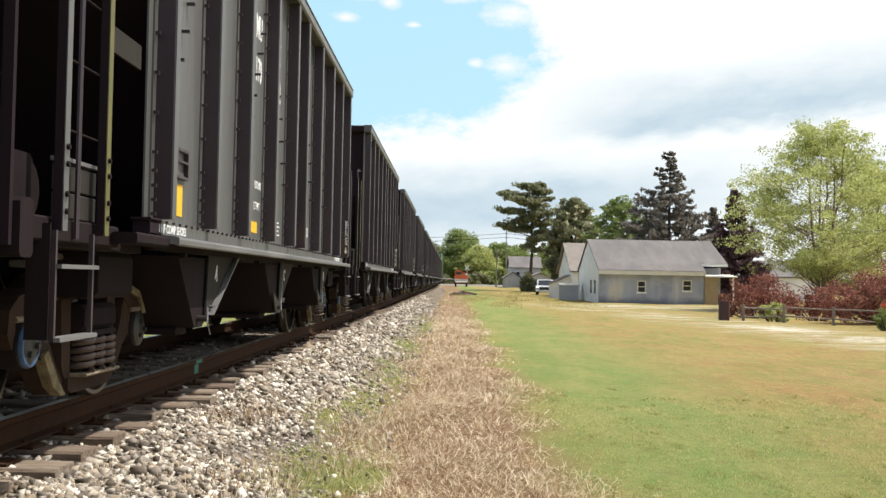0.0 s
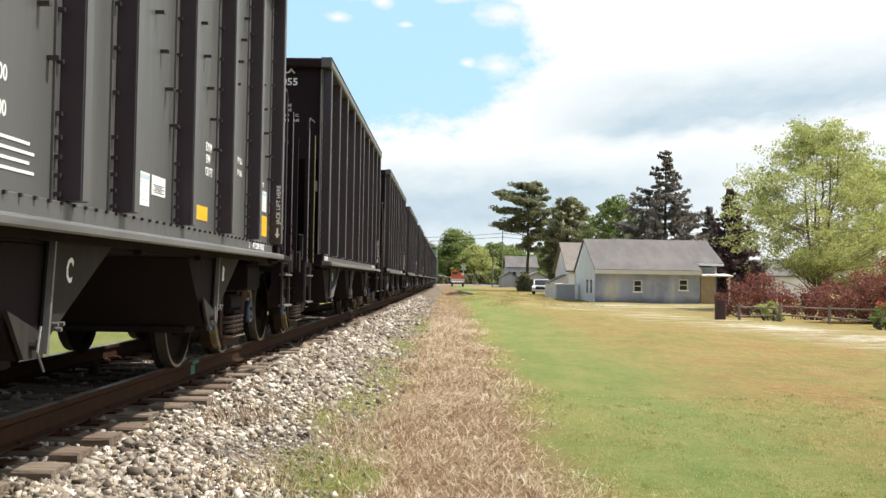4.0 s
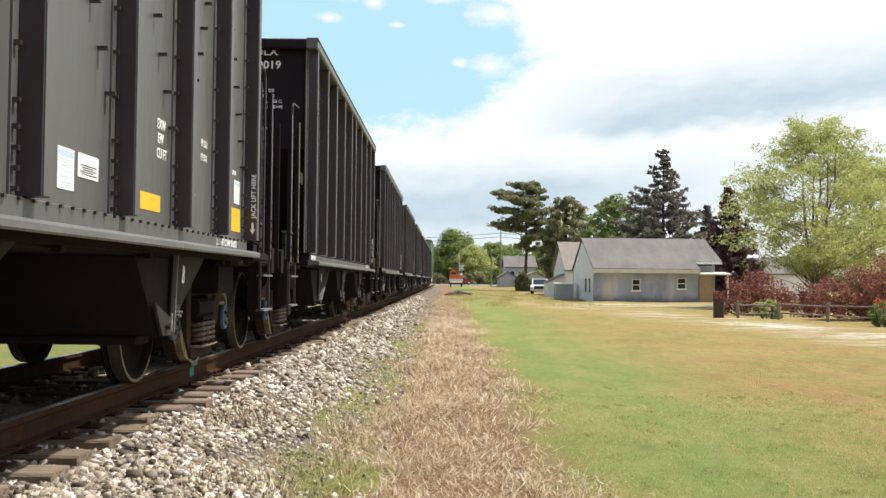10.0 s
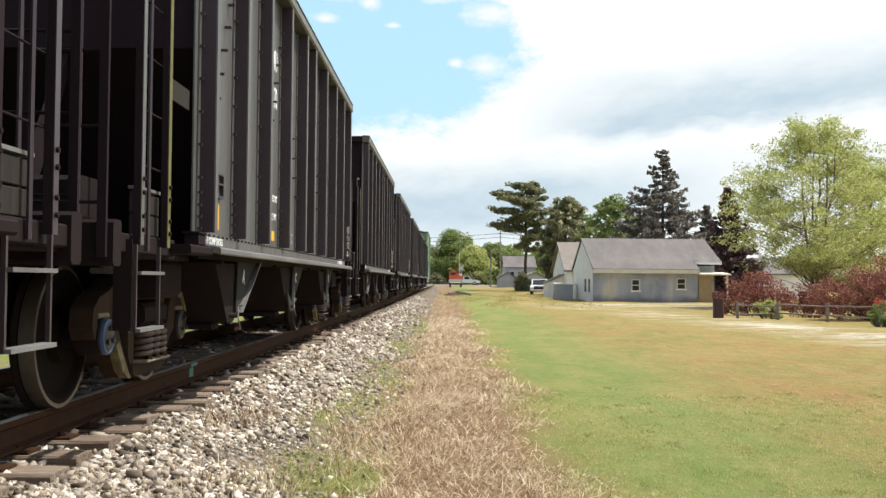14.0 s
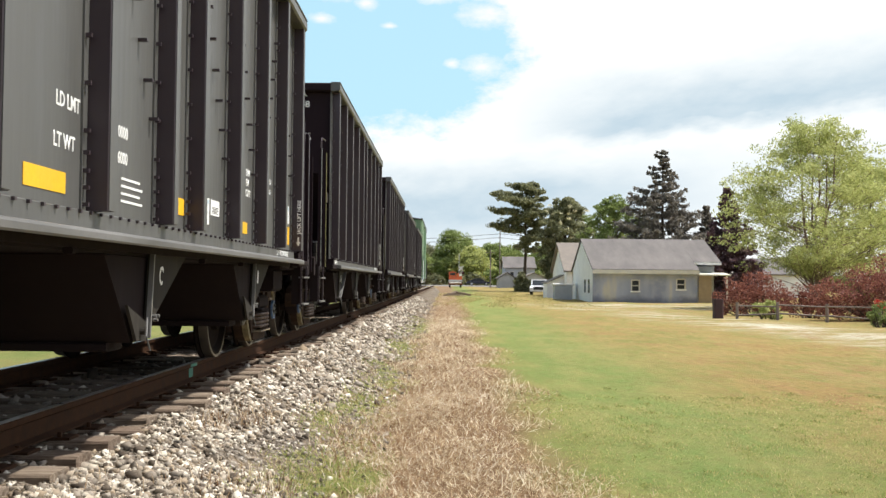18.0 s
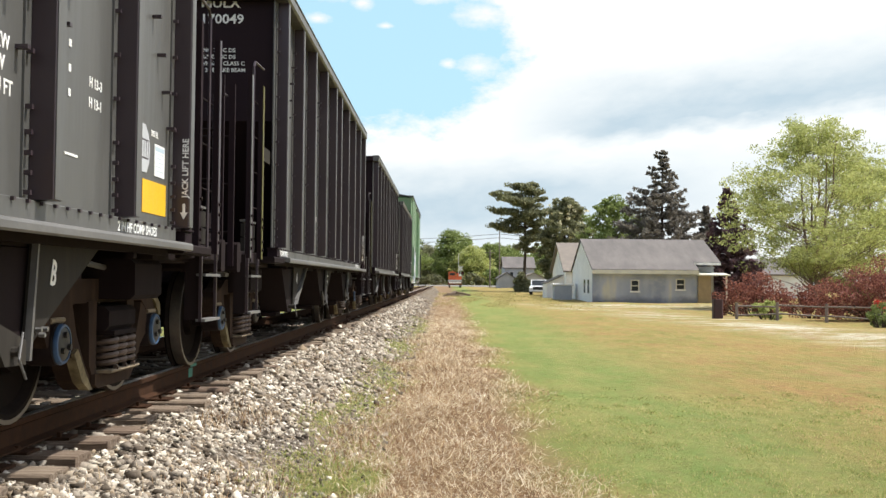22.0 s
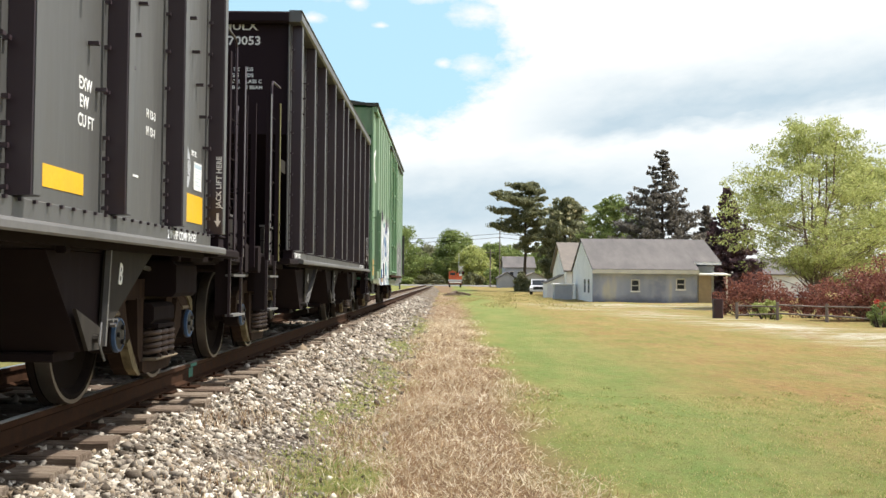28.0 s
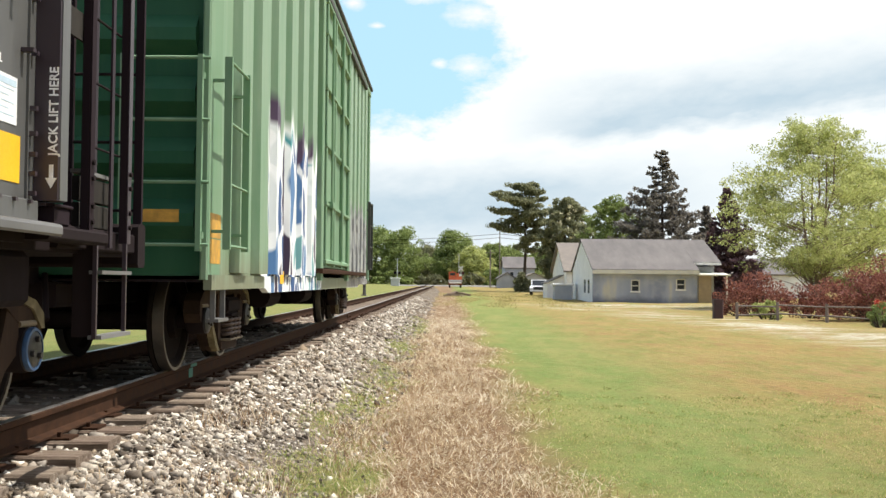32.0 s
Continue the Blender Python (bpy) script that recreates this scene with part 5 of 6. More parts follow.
spruce("tall dark spruce behind the house", 27.3, 112, ZF, 16.6, 6.6, 31, leaf=0.22, gap=0.06)
spruce("small dark cedar beside the tall spruce", 32.2, 112, ZF, 10.2, 2.2, 32, leaf=0.2)
spruce("dark purple-brown cedar beside the house", 29.9, 95, ZF, 10.8, 3.0, 33, "leaf_purple", leaf=0.2, gap=0.03, ragged=0.6)
broad_tree("light green tree behind the house", 22.9, 118, ZF, 11.4, 4.2, "leaf_mid", 24, 1, 0.05, 0.16, 65, 150, 0.6, 0.02, 0.13, sprays=3)
broad_tree("dark tree behind the white house", 20.6, 124, ZF, 8.6, 2.2, "leaf_dark", 25, 1, 0.05, 0.18, 60, 70, 0.6, 0.02, 0.16, sprays=3)
broad_tree("light green multi-stemmed tree in full leaf", 26.1, 62, ZF, 11.8, 7.0, "leaf_light", 26, 5, 0.24, 0.085, 44, 250, 0.45, 0.011, 0.085, sprays=5, droop=0.25, bark="bark_tan")
broad_tree("light green tree at the edge of the yard", 32.2, 70, ZF, 10.4, 5.2, "leaf_light", 27, 2, 0.06, 0.10, 60, 160, 0.45, 0.014, 0.10, sprays=4, droop=0.2, bark="bark_tan")
bush("red-brown leafy shrub behind the rail fence", 17.8, 47.5, ZF, 3.6, 2.4, 2.2, "leaf_red", 41, 0.06, 110, 70)
bush("red-brown leafy shrub behind the rail fence", 20.4, 47.5, ZF, 2.4, 2.2, 1.6, "leaf_red", 42, 0.06, 60, 70)
bush("large red-brown leafy shrub at the fence corner", 22.6, 43.5, ZF, 6.4, 3.6, 2.7, "leaf_red", 43, 0.06, 260, 80)
flowers = bush("dark green flowering shrub with red blossom", 19.1, 36.6, ZF, 1.0, 0.8, 0.95, "leaf_mid", 47, 0.05, 30, 60)
leaf_cloud("blossom", [(rb.uniform(-0.4, 0.4), rb.uniform(-0.45, 0.1), rb.uniform(0.68, 1.0), 0.10) for _ in range(7)], 12, 0.045, "red_flower", flowers, 48)
bush("yellow-green garden shrub at the fence", 17.2, 43.6, ZF, 1.5, 0.8, 0.95, "leaf_light", 44, 0.07, 26, 60)
bush("round dark green bush by the pine", 14.4, 146, ZF, 2.8, 2.6, 3.0, "leaf_dark", 45, 0.2, 40, 80)


# ---------------------------------------------------------------- houses
def wall_with_holes(x0, x1, z0, z1, y0, y1, holes):
    """A wall along x from y0 to y1 thick, with openings (xa, xb, za, zb)."""
    s = Shape()
    xs = sorted({x0, x1, *[h[0] for h in holes], *[h[1] for h in holes]})
    for a, b in zip(xs, xs[1:]):
        cut = sorted((h[2], h[3]) for h in holes if h[0] <= a + 1e-6 and h[1] >= b - 1e-6)
        z = z0
        for c, d in cut:
            if c > z:
                s.box(a, b, y0, y1, z, c)
            z = d
        if z < z1:
            s.box(a, b, y0, y1, z, z1)
    return s


def make_window(parent, xa, xb, za, zb, y):
    w = part("window", Shape().box(xa, xb, y + 0.10, y + 0.12, za, zb), "glassdark", parent, "dark sash window with white frame")
    t = 0.07
    fr = Shape().box(xa - t, xa, y - 0.03, y + 0.1, za - t, zb + t).box(xb, xb + t, y - 0.03, y + 0.1, za - t, zb + t)
    fr.box(xa, xb, y - 0.03, y + 0.1, zb, zb + t).box(xa, xb, y + 0.04, y + 0.1, (za + zb) / 2 - 0.03, (za + zb) / 2 + 0.03)
    part("frame", fr, "trim", w)
    part("sill", Shape().box(xa - 0.12, xb + 0.12, y - 0.10, y + 0.1, za - 0.12, za), "whitewall", w)


def make_house():
    h = tagged(new("house"), "low house with grey shingle roof and patchy blue front wall", "house")
    h.matrix_basis = pose(-0.12, 0, -0.14)
    X0, X1, Y0, Y1, Z0, E, R, RY = 14.62, 22.6, 77.0, 89.5, -0.7, 1.86, 4.48, 83.6
    wins = [(17.60, 18.12, 0.36, 1.14), (21.05, 21.62, 0.52, 1.24)]
    part("front_wall", wall_with_holes(X0, X1, Z0, E, Y0, Y0 + 0.25, wins), "bluewall", h, "blue-grey masonry wall with cream patches")
    for w in wins:
        make_window(h, *w, Y0)
    part("left_wall", Shape().prism([(Y0 + 0.25, Z0), (Y1, Z0), (Y1, E + 0.1), (RY, R - 0.05), (Y0 + 0.25, E + 0.15)], 0, X0, X0 + 0.25), "whitewall", h, "white gable wall")
    part("back_wall", Shape().box(X0, 24.4, Y1 - 0.25, Y1, Z0, E), "whitewall", h)
    part("right_wall", Shape().prism([(Y0 + 2.2, Z0), (Y1, Z0), (Y1, E + 0.1), (RY, R - 0.05), (Y0 + 2.2, E + 0.55)], 0, 24.2, 24.4), "greyhouse", h)
    part("porch_wall", Shape().box(X1 - 0.2, 24.4, Y0 + 2.0, Y0 + 2.2, Z0, 2.3), "greyhouse", h)
    part("porch_side", Shape().box(X1 - 0.2, X1, Y0 + 0.25, Y0 + 2.0, Z0, 1.8), "greyhouse", h)
    part("roof", Shape().prism([(Y0 - 0.45, E + 0.02), (Y0 - 0.45, E + 0.14), (RY, R + 0.12), (RY, R)], 0, X0 - 0.1, X1 + 0.05), "shingle", h, "weathered grey shingle roof slope")
    part("roof", Shape().prism([(Y0 + 1.2, E + 0.64), (Y0 + 1.2, E + 0.76), (RY, R + 0.12), (RY, R)], 0, X1 + 0.05, 24.75), "shingle", h)
    part("roof", Shape().prism([(RY, R), (RY, R + 0.12), (Y1 + 0.4, E + 0.14), (Y1 + 0.4, E + 0.02)], 0, X0 - 0.1, 24.75), "shingle", h)
    part("fascia", Shape().box(X0 - 0.1, X1 + 0.05, Y0 - 0.48, Y0 - 0.452, E - 0.20, E + 0.10), "trim", h, "cream eaves board")
    part("soffit", Shape().box(X0 - 0.1, X1 + 0.05, Y0 - 0.45, Y0 + 0.02, E - 0.16, E - 0.12), "trim", h)
    part("porch_fascia", Shape().box(X1 + 0.05, 24.75, Y0 + 1.17, Y0 + 1.198, E + 0.54, E + 0.74), "whitewall", h)
    part("porch_roof", Shape().prism([(Y0 - 0.3, 1.56), (Y0 - 0.3, 1.66), (Y0 + 2.0, 1.82), (Y0 + 2.0, 1.72)], 0, X1 + 0.02, 25.1), "trim", h)
    part("porch_post", Shape().box(24.75, 24.87, Y0 - 0.2, Y0 - 0.08, Z0, 1.56), "trim", h)
    part("porch_panel", Shape().box(X1 + 0.08, X1 + 1.05, Y0 - 0.1, Y0 - 0.04, Z0, 1.55), "tanwood", h, "tan board beside the porch")
    part("porch_rail", Shape().box(X1 + 1.1, 24.75, Y0 - 0.1, Y0 - 0.04, Z0, 0.28), "darkwood", h)
    for k in range(2):
        y = Y0 + 1.8 + k * 2.2
        part("side_window", Shape().box(X0 - 0.03, X0 - 0.002, y, y + 0.8, 0.15, 1.2), "glassdark", h)
    return h


make_house()


def gable_house(label, x0, x1, y0, y1, z0, eave, ridge, wall, roof, along="y", wins=()):
    h = tagged(new("house"), label, "house")
    if along == "y":
        m = (x0 + x1) / 2
        part("wall", Shape().prism([(x0, z0), (x1, z0), (x1, eave), (m, ridge), (x0, eave)], 1, y0, y1), wall, h)
        for a in (x0, x1):
            d = -0.3 if a == x0 else 0.3
            part("roof", Shape().prism([(a + d, eave - 0.12), (a + d, eave + 0.02), (m, ridge + 0.17), (m, ridge + 0.03)], 1, y0 - 0.3, y1 + 0.3), roof, h)
    else:
        m = (y0 + y1) / 2
        part("wall", Shape().prism([(y0, z0), (y1, z0), (y1, eave), (m, ridge), (y0, eave)], 0, x0, x1), wall, h)
        for a in (y0, y1):
            d = -0.3 if a == y0 else 0.3
            part("roof", Shape().prism([(a + d, eave - 0.12), (a + d, eave + 0.02), (m, ridge + 0.17), (m, ridge + 0.03)], 0, x0 - 0.3, x1 + 0.3), roof, h)
    for xa, xb, za, zb in wins:
        w = part("window", Shape().box(xa, xb, y0 - 0.02, y0 - 0.004, za, zb), "glassdark", h)
        part("frame", Shape().box(xa - 0.1, xb + 0.1, y0 - 0.05, y0 - 0.021, zb, zb + 0.1).box(xa - 0.1, xb + 0.1, y0 - 0.05, y0 - 0.021, za - 0.1, za), "trim", w)
    return h


gable_house("white house with a tan shingle roof", 14.5, 19.5, 94, 106, ZF - 0.1, 1.9, 4.6, "whitewall", "tanroof", "x")
shed = tagged(new("lean_to"), "white lean-to shed behind the house", "shed")
part("wall", Shape().prism([(12.9, ZF - 0.1), (15.6, ZF - 0.1), (15.6, 2.0), (12.9, 0.75)], 1, 96, 100), "whitewall", shed)
part("roof", Shape().prism([(12.75, 0.69), (12.75, 0.76), (15.6, 2.08), (15.6, 2.01)], 1, 95.85, 100.1), "tanroof", shed)
gable_house("grey two-storey house beyond the pines", 14.0, 19.5, 185, 195, ZF, 3.4, 5.4, "greyhouse", "shingle", "x", ((15.0, 15.6, 1.6, 2.6), (16.4, 17.0, 1.6, 2.6), (17.4, 18.0, 1.6, 2.6)))
gable_house("grey garage beyond the pines", 12.5, 15.5, 178, 185, ZF, 1.4, 2.4, "greyhouse", "shingle", "y")
gable_house("grey garage beyond the pines", 16.0, 20.5, 172, 180, ZF, 1.3, 2.3, "greyhouse", "tanroof", "y")
sh = tagged(new("utility_box"), "grey-blue storage box with a white lid", "storage box")
part("body", Shape().box(12.55, 14.05, 86.0, 87.4, -0.75, 0.55, c=0.02), "greyhouse", sh)
part("lid", Shape().box(12.40, 14.20, 85.9, 87.5, 0.55, 0.72, c=0.05), "whitewall", sh, "white lid")


# ---------------------------------------------------------------- fence
def make_fence():
    f = tagged(new("rail_fence"), "grey weathered split-rail fence along the shrubs", "fence")
    pts = [(15.7, 43.0), (17.1, 42.0), (18.7, 40.8), (19.9, 38.6), (21.0, 36.2), (22.2, 34.0)]
    r = random.Random(3)
    for x, y in pts:
        part("post", Shape().box(x - 0.055, x + 0.055, y - 0.055, y + 0.055, -0.9, 0.05 + r.uniform(-0.05, 0.1), c=0.02), "fence", f)
    for (xa, ya), (xb, yb) in zip(pts, pts[1:]):
        for z in (-0.45, -0.08):
            part("rail", Shape().tube((xa, ya, z + r.uniform(-0.06, 0.06)), (xb, yb, z + r.uniform(-0.06, 0.06)), 0.038, 0.03, n=7), "fence", f)
    return f


make_fence()
st = tagged(new("gate_post"), "short dark brown wooden post at the fence end", "post")
part("post_body", Shape().box(14.9, 15.3, 43.6, 44.0, -0.9, 0.15, c=0.05), "darkwood", st)


# ---------------------------------------------------------------- vehicles
def make_vehicle(name, label, paint, kind, length=5.6, width=1.95):
    """Points along +x; origin on the ground in the middle."""
    v = tagged(new(name), label, "pickup truck" if kind == "pickup" else "car")
    h, w = length / 2, width / 2
    if kind == "pickup":
        low = [(-h, 0.45), (-h, 1.08), (-0.35, 1.08), (0.9, 1.08), (h - 0.25, 1.02), (h, 0.85), (h, 0.42)]
        cab = [(-0.45, 1.08), (-0.30, 1.78), (0.65, 1.80), (1.35, 1.09)]
    else:
        low = [(-h, 0.42), (-h - 0.0, 0.85), (-h + 0.5, 0.95), (0.9, 0.92), (h - 0.3, 0.80), (h, 0.62), (h, 0.38)]
        cab = [(-1.75, 0.94), (-0.95, 1.42), (0.25, 1.45), (1.15, 0.92)]
    part("body", Shape().prism(low, 1, -w, w), paint, v)
    part("cab", Shape().prism(cab, 1, -w + 0.12, w - 0.12), paint, v)
    zc = cab[0][1]
    zt = max(c[1] for c in cab)
    for s in (-1, 1):
        y0, y1 = sorted((s * (w - 0.118), s * (w - 0.112)))
        part("side_window", Shape().prism([(cab[0][0] + 0.22, zc + 0.06), (cab[1][0] + 0.10, zt - 0.10), (cab[2][0] - 0.05, zt - 0.10), (cab[3][0] - 0.30, zc + 0.06)], 1, y0, y1), "glassdark", v)
        for x in (-h * 0.60, h * 0.62):
            t = part("wheel", Shape().lathe([(0.12, -0.11), (0.33, -0.11), (0.36, -0.08), (0.36, 0.08), (0.33, 0.11), (0.12, 0.11)], 1, (x, s * (w - 0.10), 0.36), 18), "tyre", v, smooth=True)
            part("rim", Shape().lathe([(0.02, 0.0), (0.21, 0.0), (0.21, s * 0.02), (0.02, s * 0.03)], 1, (x, s * (w + 0.012), 0.36), 14), "greybox", t)
        part("headlight", Shape().box(h - 0.02, h + 0.02, *sorted((s * (w - 0.1), s * (w - 0.45))), 0.66, 0.82), "greybox", v)
        part("tail_light", Shape().box(-h - 0.02, -h + 0.02, *sorted((s * (w - 0.02), s * (w - 0.2))), 0.70, 1.0), "lens_red", v)
    a, b = cab[2], cab[3]
    part("windscreen", Shape().prism([(a[0] + 0.08, a[1] - 0.06), (b[0] - 0.06, b[1] + 0.06), (b[0] - 0.02, b[1] + 0.06), (a[0] + 0.12, a[1] - 0.06)], 1, -w + 0.25, w - 0.25), "glassdark", v)
    part("grille", Shape().box(h - 0.01, h + 0.03, -w + 0.42, w - 0.42, 0.62, 0.98, c=0.01), "glassdark", v, "dark front grille")
    part("bumper", Shape().box(h - 0.03, h + 0.08, -w + 0.05, w - 0.05, 0.40, 0.58, c=0.03), "greybox", v)
    part("rear_bumper", Shape().box(-h - 0.08, -h + 0.03, -w + 0.05, w - 0.05, 0.42, 0.60, c=0.03), "greybox", v)
    return v


pk = make_vehicle("parked_pickup", "white pickup truck parked beside the house", "carwhite", "pickup", 5.4, 2.0)
pk.matrix_basis = pose(14.25, 119, ZF, 0, 0, -97)
west_pickup = make_vehicle("white_pickup", "white pickup truck driving over the crossing", "carwhite", "pickup")
red_car = make_vehicle("red_car", "red saloon car driving along the crossing road", "carred", "car", 4.7, 1.8)
east_pickup = make_vehicle("silver_pickup", "white crew-cab pickup truck driving along the crossing road", "carwhite", "pickup", 5.9)
dark_car = make_vehicle("dark_car", "dark blue car driving along the crossing road", "cardark", "car", 4.8, 1.85)


# ---------------------------------------------------------------- crossing equipment
def make_gate():
    g = tagged(new("crossing_signal"), "railway crossing signal mast with lights and crossbuck", "crossing signal")
    x, y, z = 6.1, 196.0, -0.15
    part("mast", Shape().tube((x, y, z), (x, y, z + 3.9), 0.07, n=10), "greybox", g)
    part("base", Shape().box(x - 0.3, x + 0.3, y - 0.3, y + 0.3, z - 0.1, z + 0.25, c=0.03), "greybox", g)
    cb = Shape()
    for s in (-1, 1):
        cb.box(-0.6, 0.6, -0.02, 0.02, -0.1, 0.1, Matrix.Translation((x, y - 0.1, z + 3.5)) @ pose(0, 0, 0, 0, s * 45, 0))
    part("crossbuck", cb, "white", g, "white crossbuck boards")
    for s in (-1, 1):
        lp = part("lamp_hood", Shape().lathe([(0.05, 0.1), (0.3, 0.08), (0.3, 0.0), (0.1, -0.02)], 1, (x + s * 0.4, y - 0.08, z + 2.6), 16), "under", g)
        part("lens", Shape().lathe([(0.02, -0.03), (0.12, -0.025)], 1, (x + s * 0.4, y - 0.08, z + 2.6), 12), "lens_red", lp)
    arm = Shape().box(-0.06, 0.06, -0.04, 0.04, -0.6, 5.2)
    return g, part("gate_arm", arm, "white", g, "white barrier arm")


signal_mast, gate_arm = make_gate()
GATE_AT = (5.7, 195.8, 1.0)


def make_rail_truck():
    """The red-orange work vehicle that stands by the crossing."""
    t = tagged(new("work_truck"), "orange-red railway work truck parked beside the track", "work truck")
    x, y, z = 4.9, 180.0, -0.3
    part("lower_body", Shape().box(x - 1.25, x + 1.2, y, y + 4.5, z + 0.55, z + 1.05, c=0.06), "rustred", t, "dull red lower body")
    part("deck_band", Shape().box(x - 1.28, x + 1.22, y - 0.02, y + 4.5, z + 1.051, z + 1.40, c=0.03), "greybox", t, "pale grey deck band")
    part("upper_body", Shape().box(x - 1.2, x + 1.15, y + 0.2, y + 3.2, z + 1.401, z + 2.05, c=0.08), "orange", t, "orange-red body panels")
    part("cab", Shape().box(x - 1.2, x + 0.15, y + 0.25, y + 2.4, z + 2.051, z + 2.85, c=0.10), "orange", t, "orange-red cab")
    part("window", Shape().box(x - 1.0, x - 0.05, y + 0.22, y + 0.248, z + 2.2, z + 2.62), "glassdark", t)
    part("boom", Shape().box(x + 0.3, x + 0.62, y + 0.3, y + 3.0, z + 2.051, z + 2.62, c=0.05), "orange", t, "folded orange boom")
    part("tool_box", Shape().box(x + 0.66, x + 1.12, y + 0.22, y + 1.2, z + 2.051, z + 2.40, c=0.04), "white", t, "white tool box")
    part("bumper", Shape().box(x - 1.1, x + 1.1, y - 0.15, y - 0.022, z + 0.75, z + 0.98, c=0.04), "white", t, "white rear bar")
    part("beacon", Shape().lathe([(0.10, 0.0), (0.10, 0.14), (0.06, 0.20), (0.02, 0.21)], 2, (x - 0.5, y + 0.8, z + 2.851), 12), "orange", t)
    for sx in (-0.95, 0.7):
        part("tail_light", Shape().box(x + sx, x + sx + 0.25, y - 0.03, y - 0.001, z + 0.62, z + 0.74), "lens_red", t)
    for sx in (-1.0, 0.95):
        for sy in (0.7, 3.7):
            part("wheel", Shape().lathe([(0.1, -0.13), (0.42, -0.13), (0.45, -0.1), (0.45, 0.1), (0.42, 0.13), (0.1, 0.13)], 0, (x + sx, y + sy, z + 0.43), 16), "tyre", t)
    return t


make_rail_truck()
cb = tagged(new("signal_cabinet"), "grey metal signal cabinet beside the track", "cabinet")
part("body", Shape().box(-7.2, -5.6, 190, 191.6, -0.6, 1.25, c=0.03), "greybox", cb)
part("lid", Shape().box(-7.35, -5.45, 189.9, 191.7, 1.25, 1.42, c=0.03), "whitewall", cb, "pale cabinet roof")
m2 = tagged(new("signal_mast"), "slim signal mast beside the cabinet", "signal mast")
part("mast", Shape().tube((-6.2, 194, -0.6), (-6.2, 194, 5.2), 0.06, n=8), "greybox", m2)
part("lamp_hood", Shape().lathe([(0.05, 0.1), (0.3, 0.08), (0.3, 0.0), (0.1, -0.02)], 1, (-6.6, 193.9, 2.4), 14), "under", m2)
part("lamp_hood", Shape().lathe([(0.05, 0.1), (0.3, 0.08), (0.3, 0.0), (0.1, -0.02)], 1, (-5.8, 193.9, 2.4), 14), "under", m2)
for k, (x, y, hgt) in enumerate(((11.2, 182, 6.6), (14.6, 214, 12.8), (-40, 214, 9.0), (60, 214, 9.5))):
    p = tagged(new("utility_pole"), "slim weathered wooden utility pole", "utility pole")
    part("pole", Shape().tube((x, y, -0.5), (x, y, hgt), 0.13, 0.10, n=8), "pole", p)
    part("cross_arm", Shape().box(x - 0.9, x + 0.9, y - 0.06, y + 0.06, hgt - 0.6, hgt - 0.48), "pole", p)
wires = tagged(new("power_lines"), "thin dark power lines strung between poles", "power line")
for dz in (10.2, 11.0):
    for x0, x1, e in ((-40, 14.6, 8.8), (14.6, 60, 9.2)):
        ends = (e + dz - 10.2, dz) if x0 < 0 else (dz, e + dz - 10.2)
        pts = [(x0 + (x1 - x0) * i / 12, 214, ends[0] + (ends[1] - ends[0]) * i / 12 - 0.9 * (1 - (i / 6 - 1) ** 2)) for i in range(13)]
        part("wire", cable(pts, 0.04), "under", wires)

pile = tagged(new("scrap_ties"), "jumbled pile of dark scrap ties in the grass", "scrap pile")
rp = random.Random(12)
for k in range(9):
    part("old_tie", Shape().box(-0.11, 0.11, -0.8, 0.8, 0, 0.2, pose(3.6 + rp.uniform(0, 1.5), 100 + rp.uniform(-1.4, 1.4), -0.70 + 0.07 * (k % 4), rp.uniform(-14, 14), rp.uniform(-9, 9), rp.uniform(0, 180)), c=0.02), "tie", pile)
gable_house("white house half hidden behind the trees", 34.5, 44.0, 112, 120, ZF, 1.9, 3.6, "whitewall", "shingle", "x")


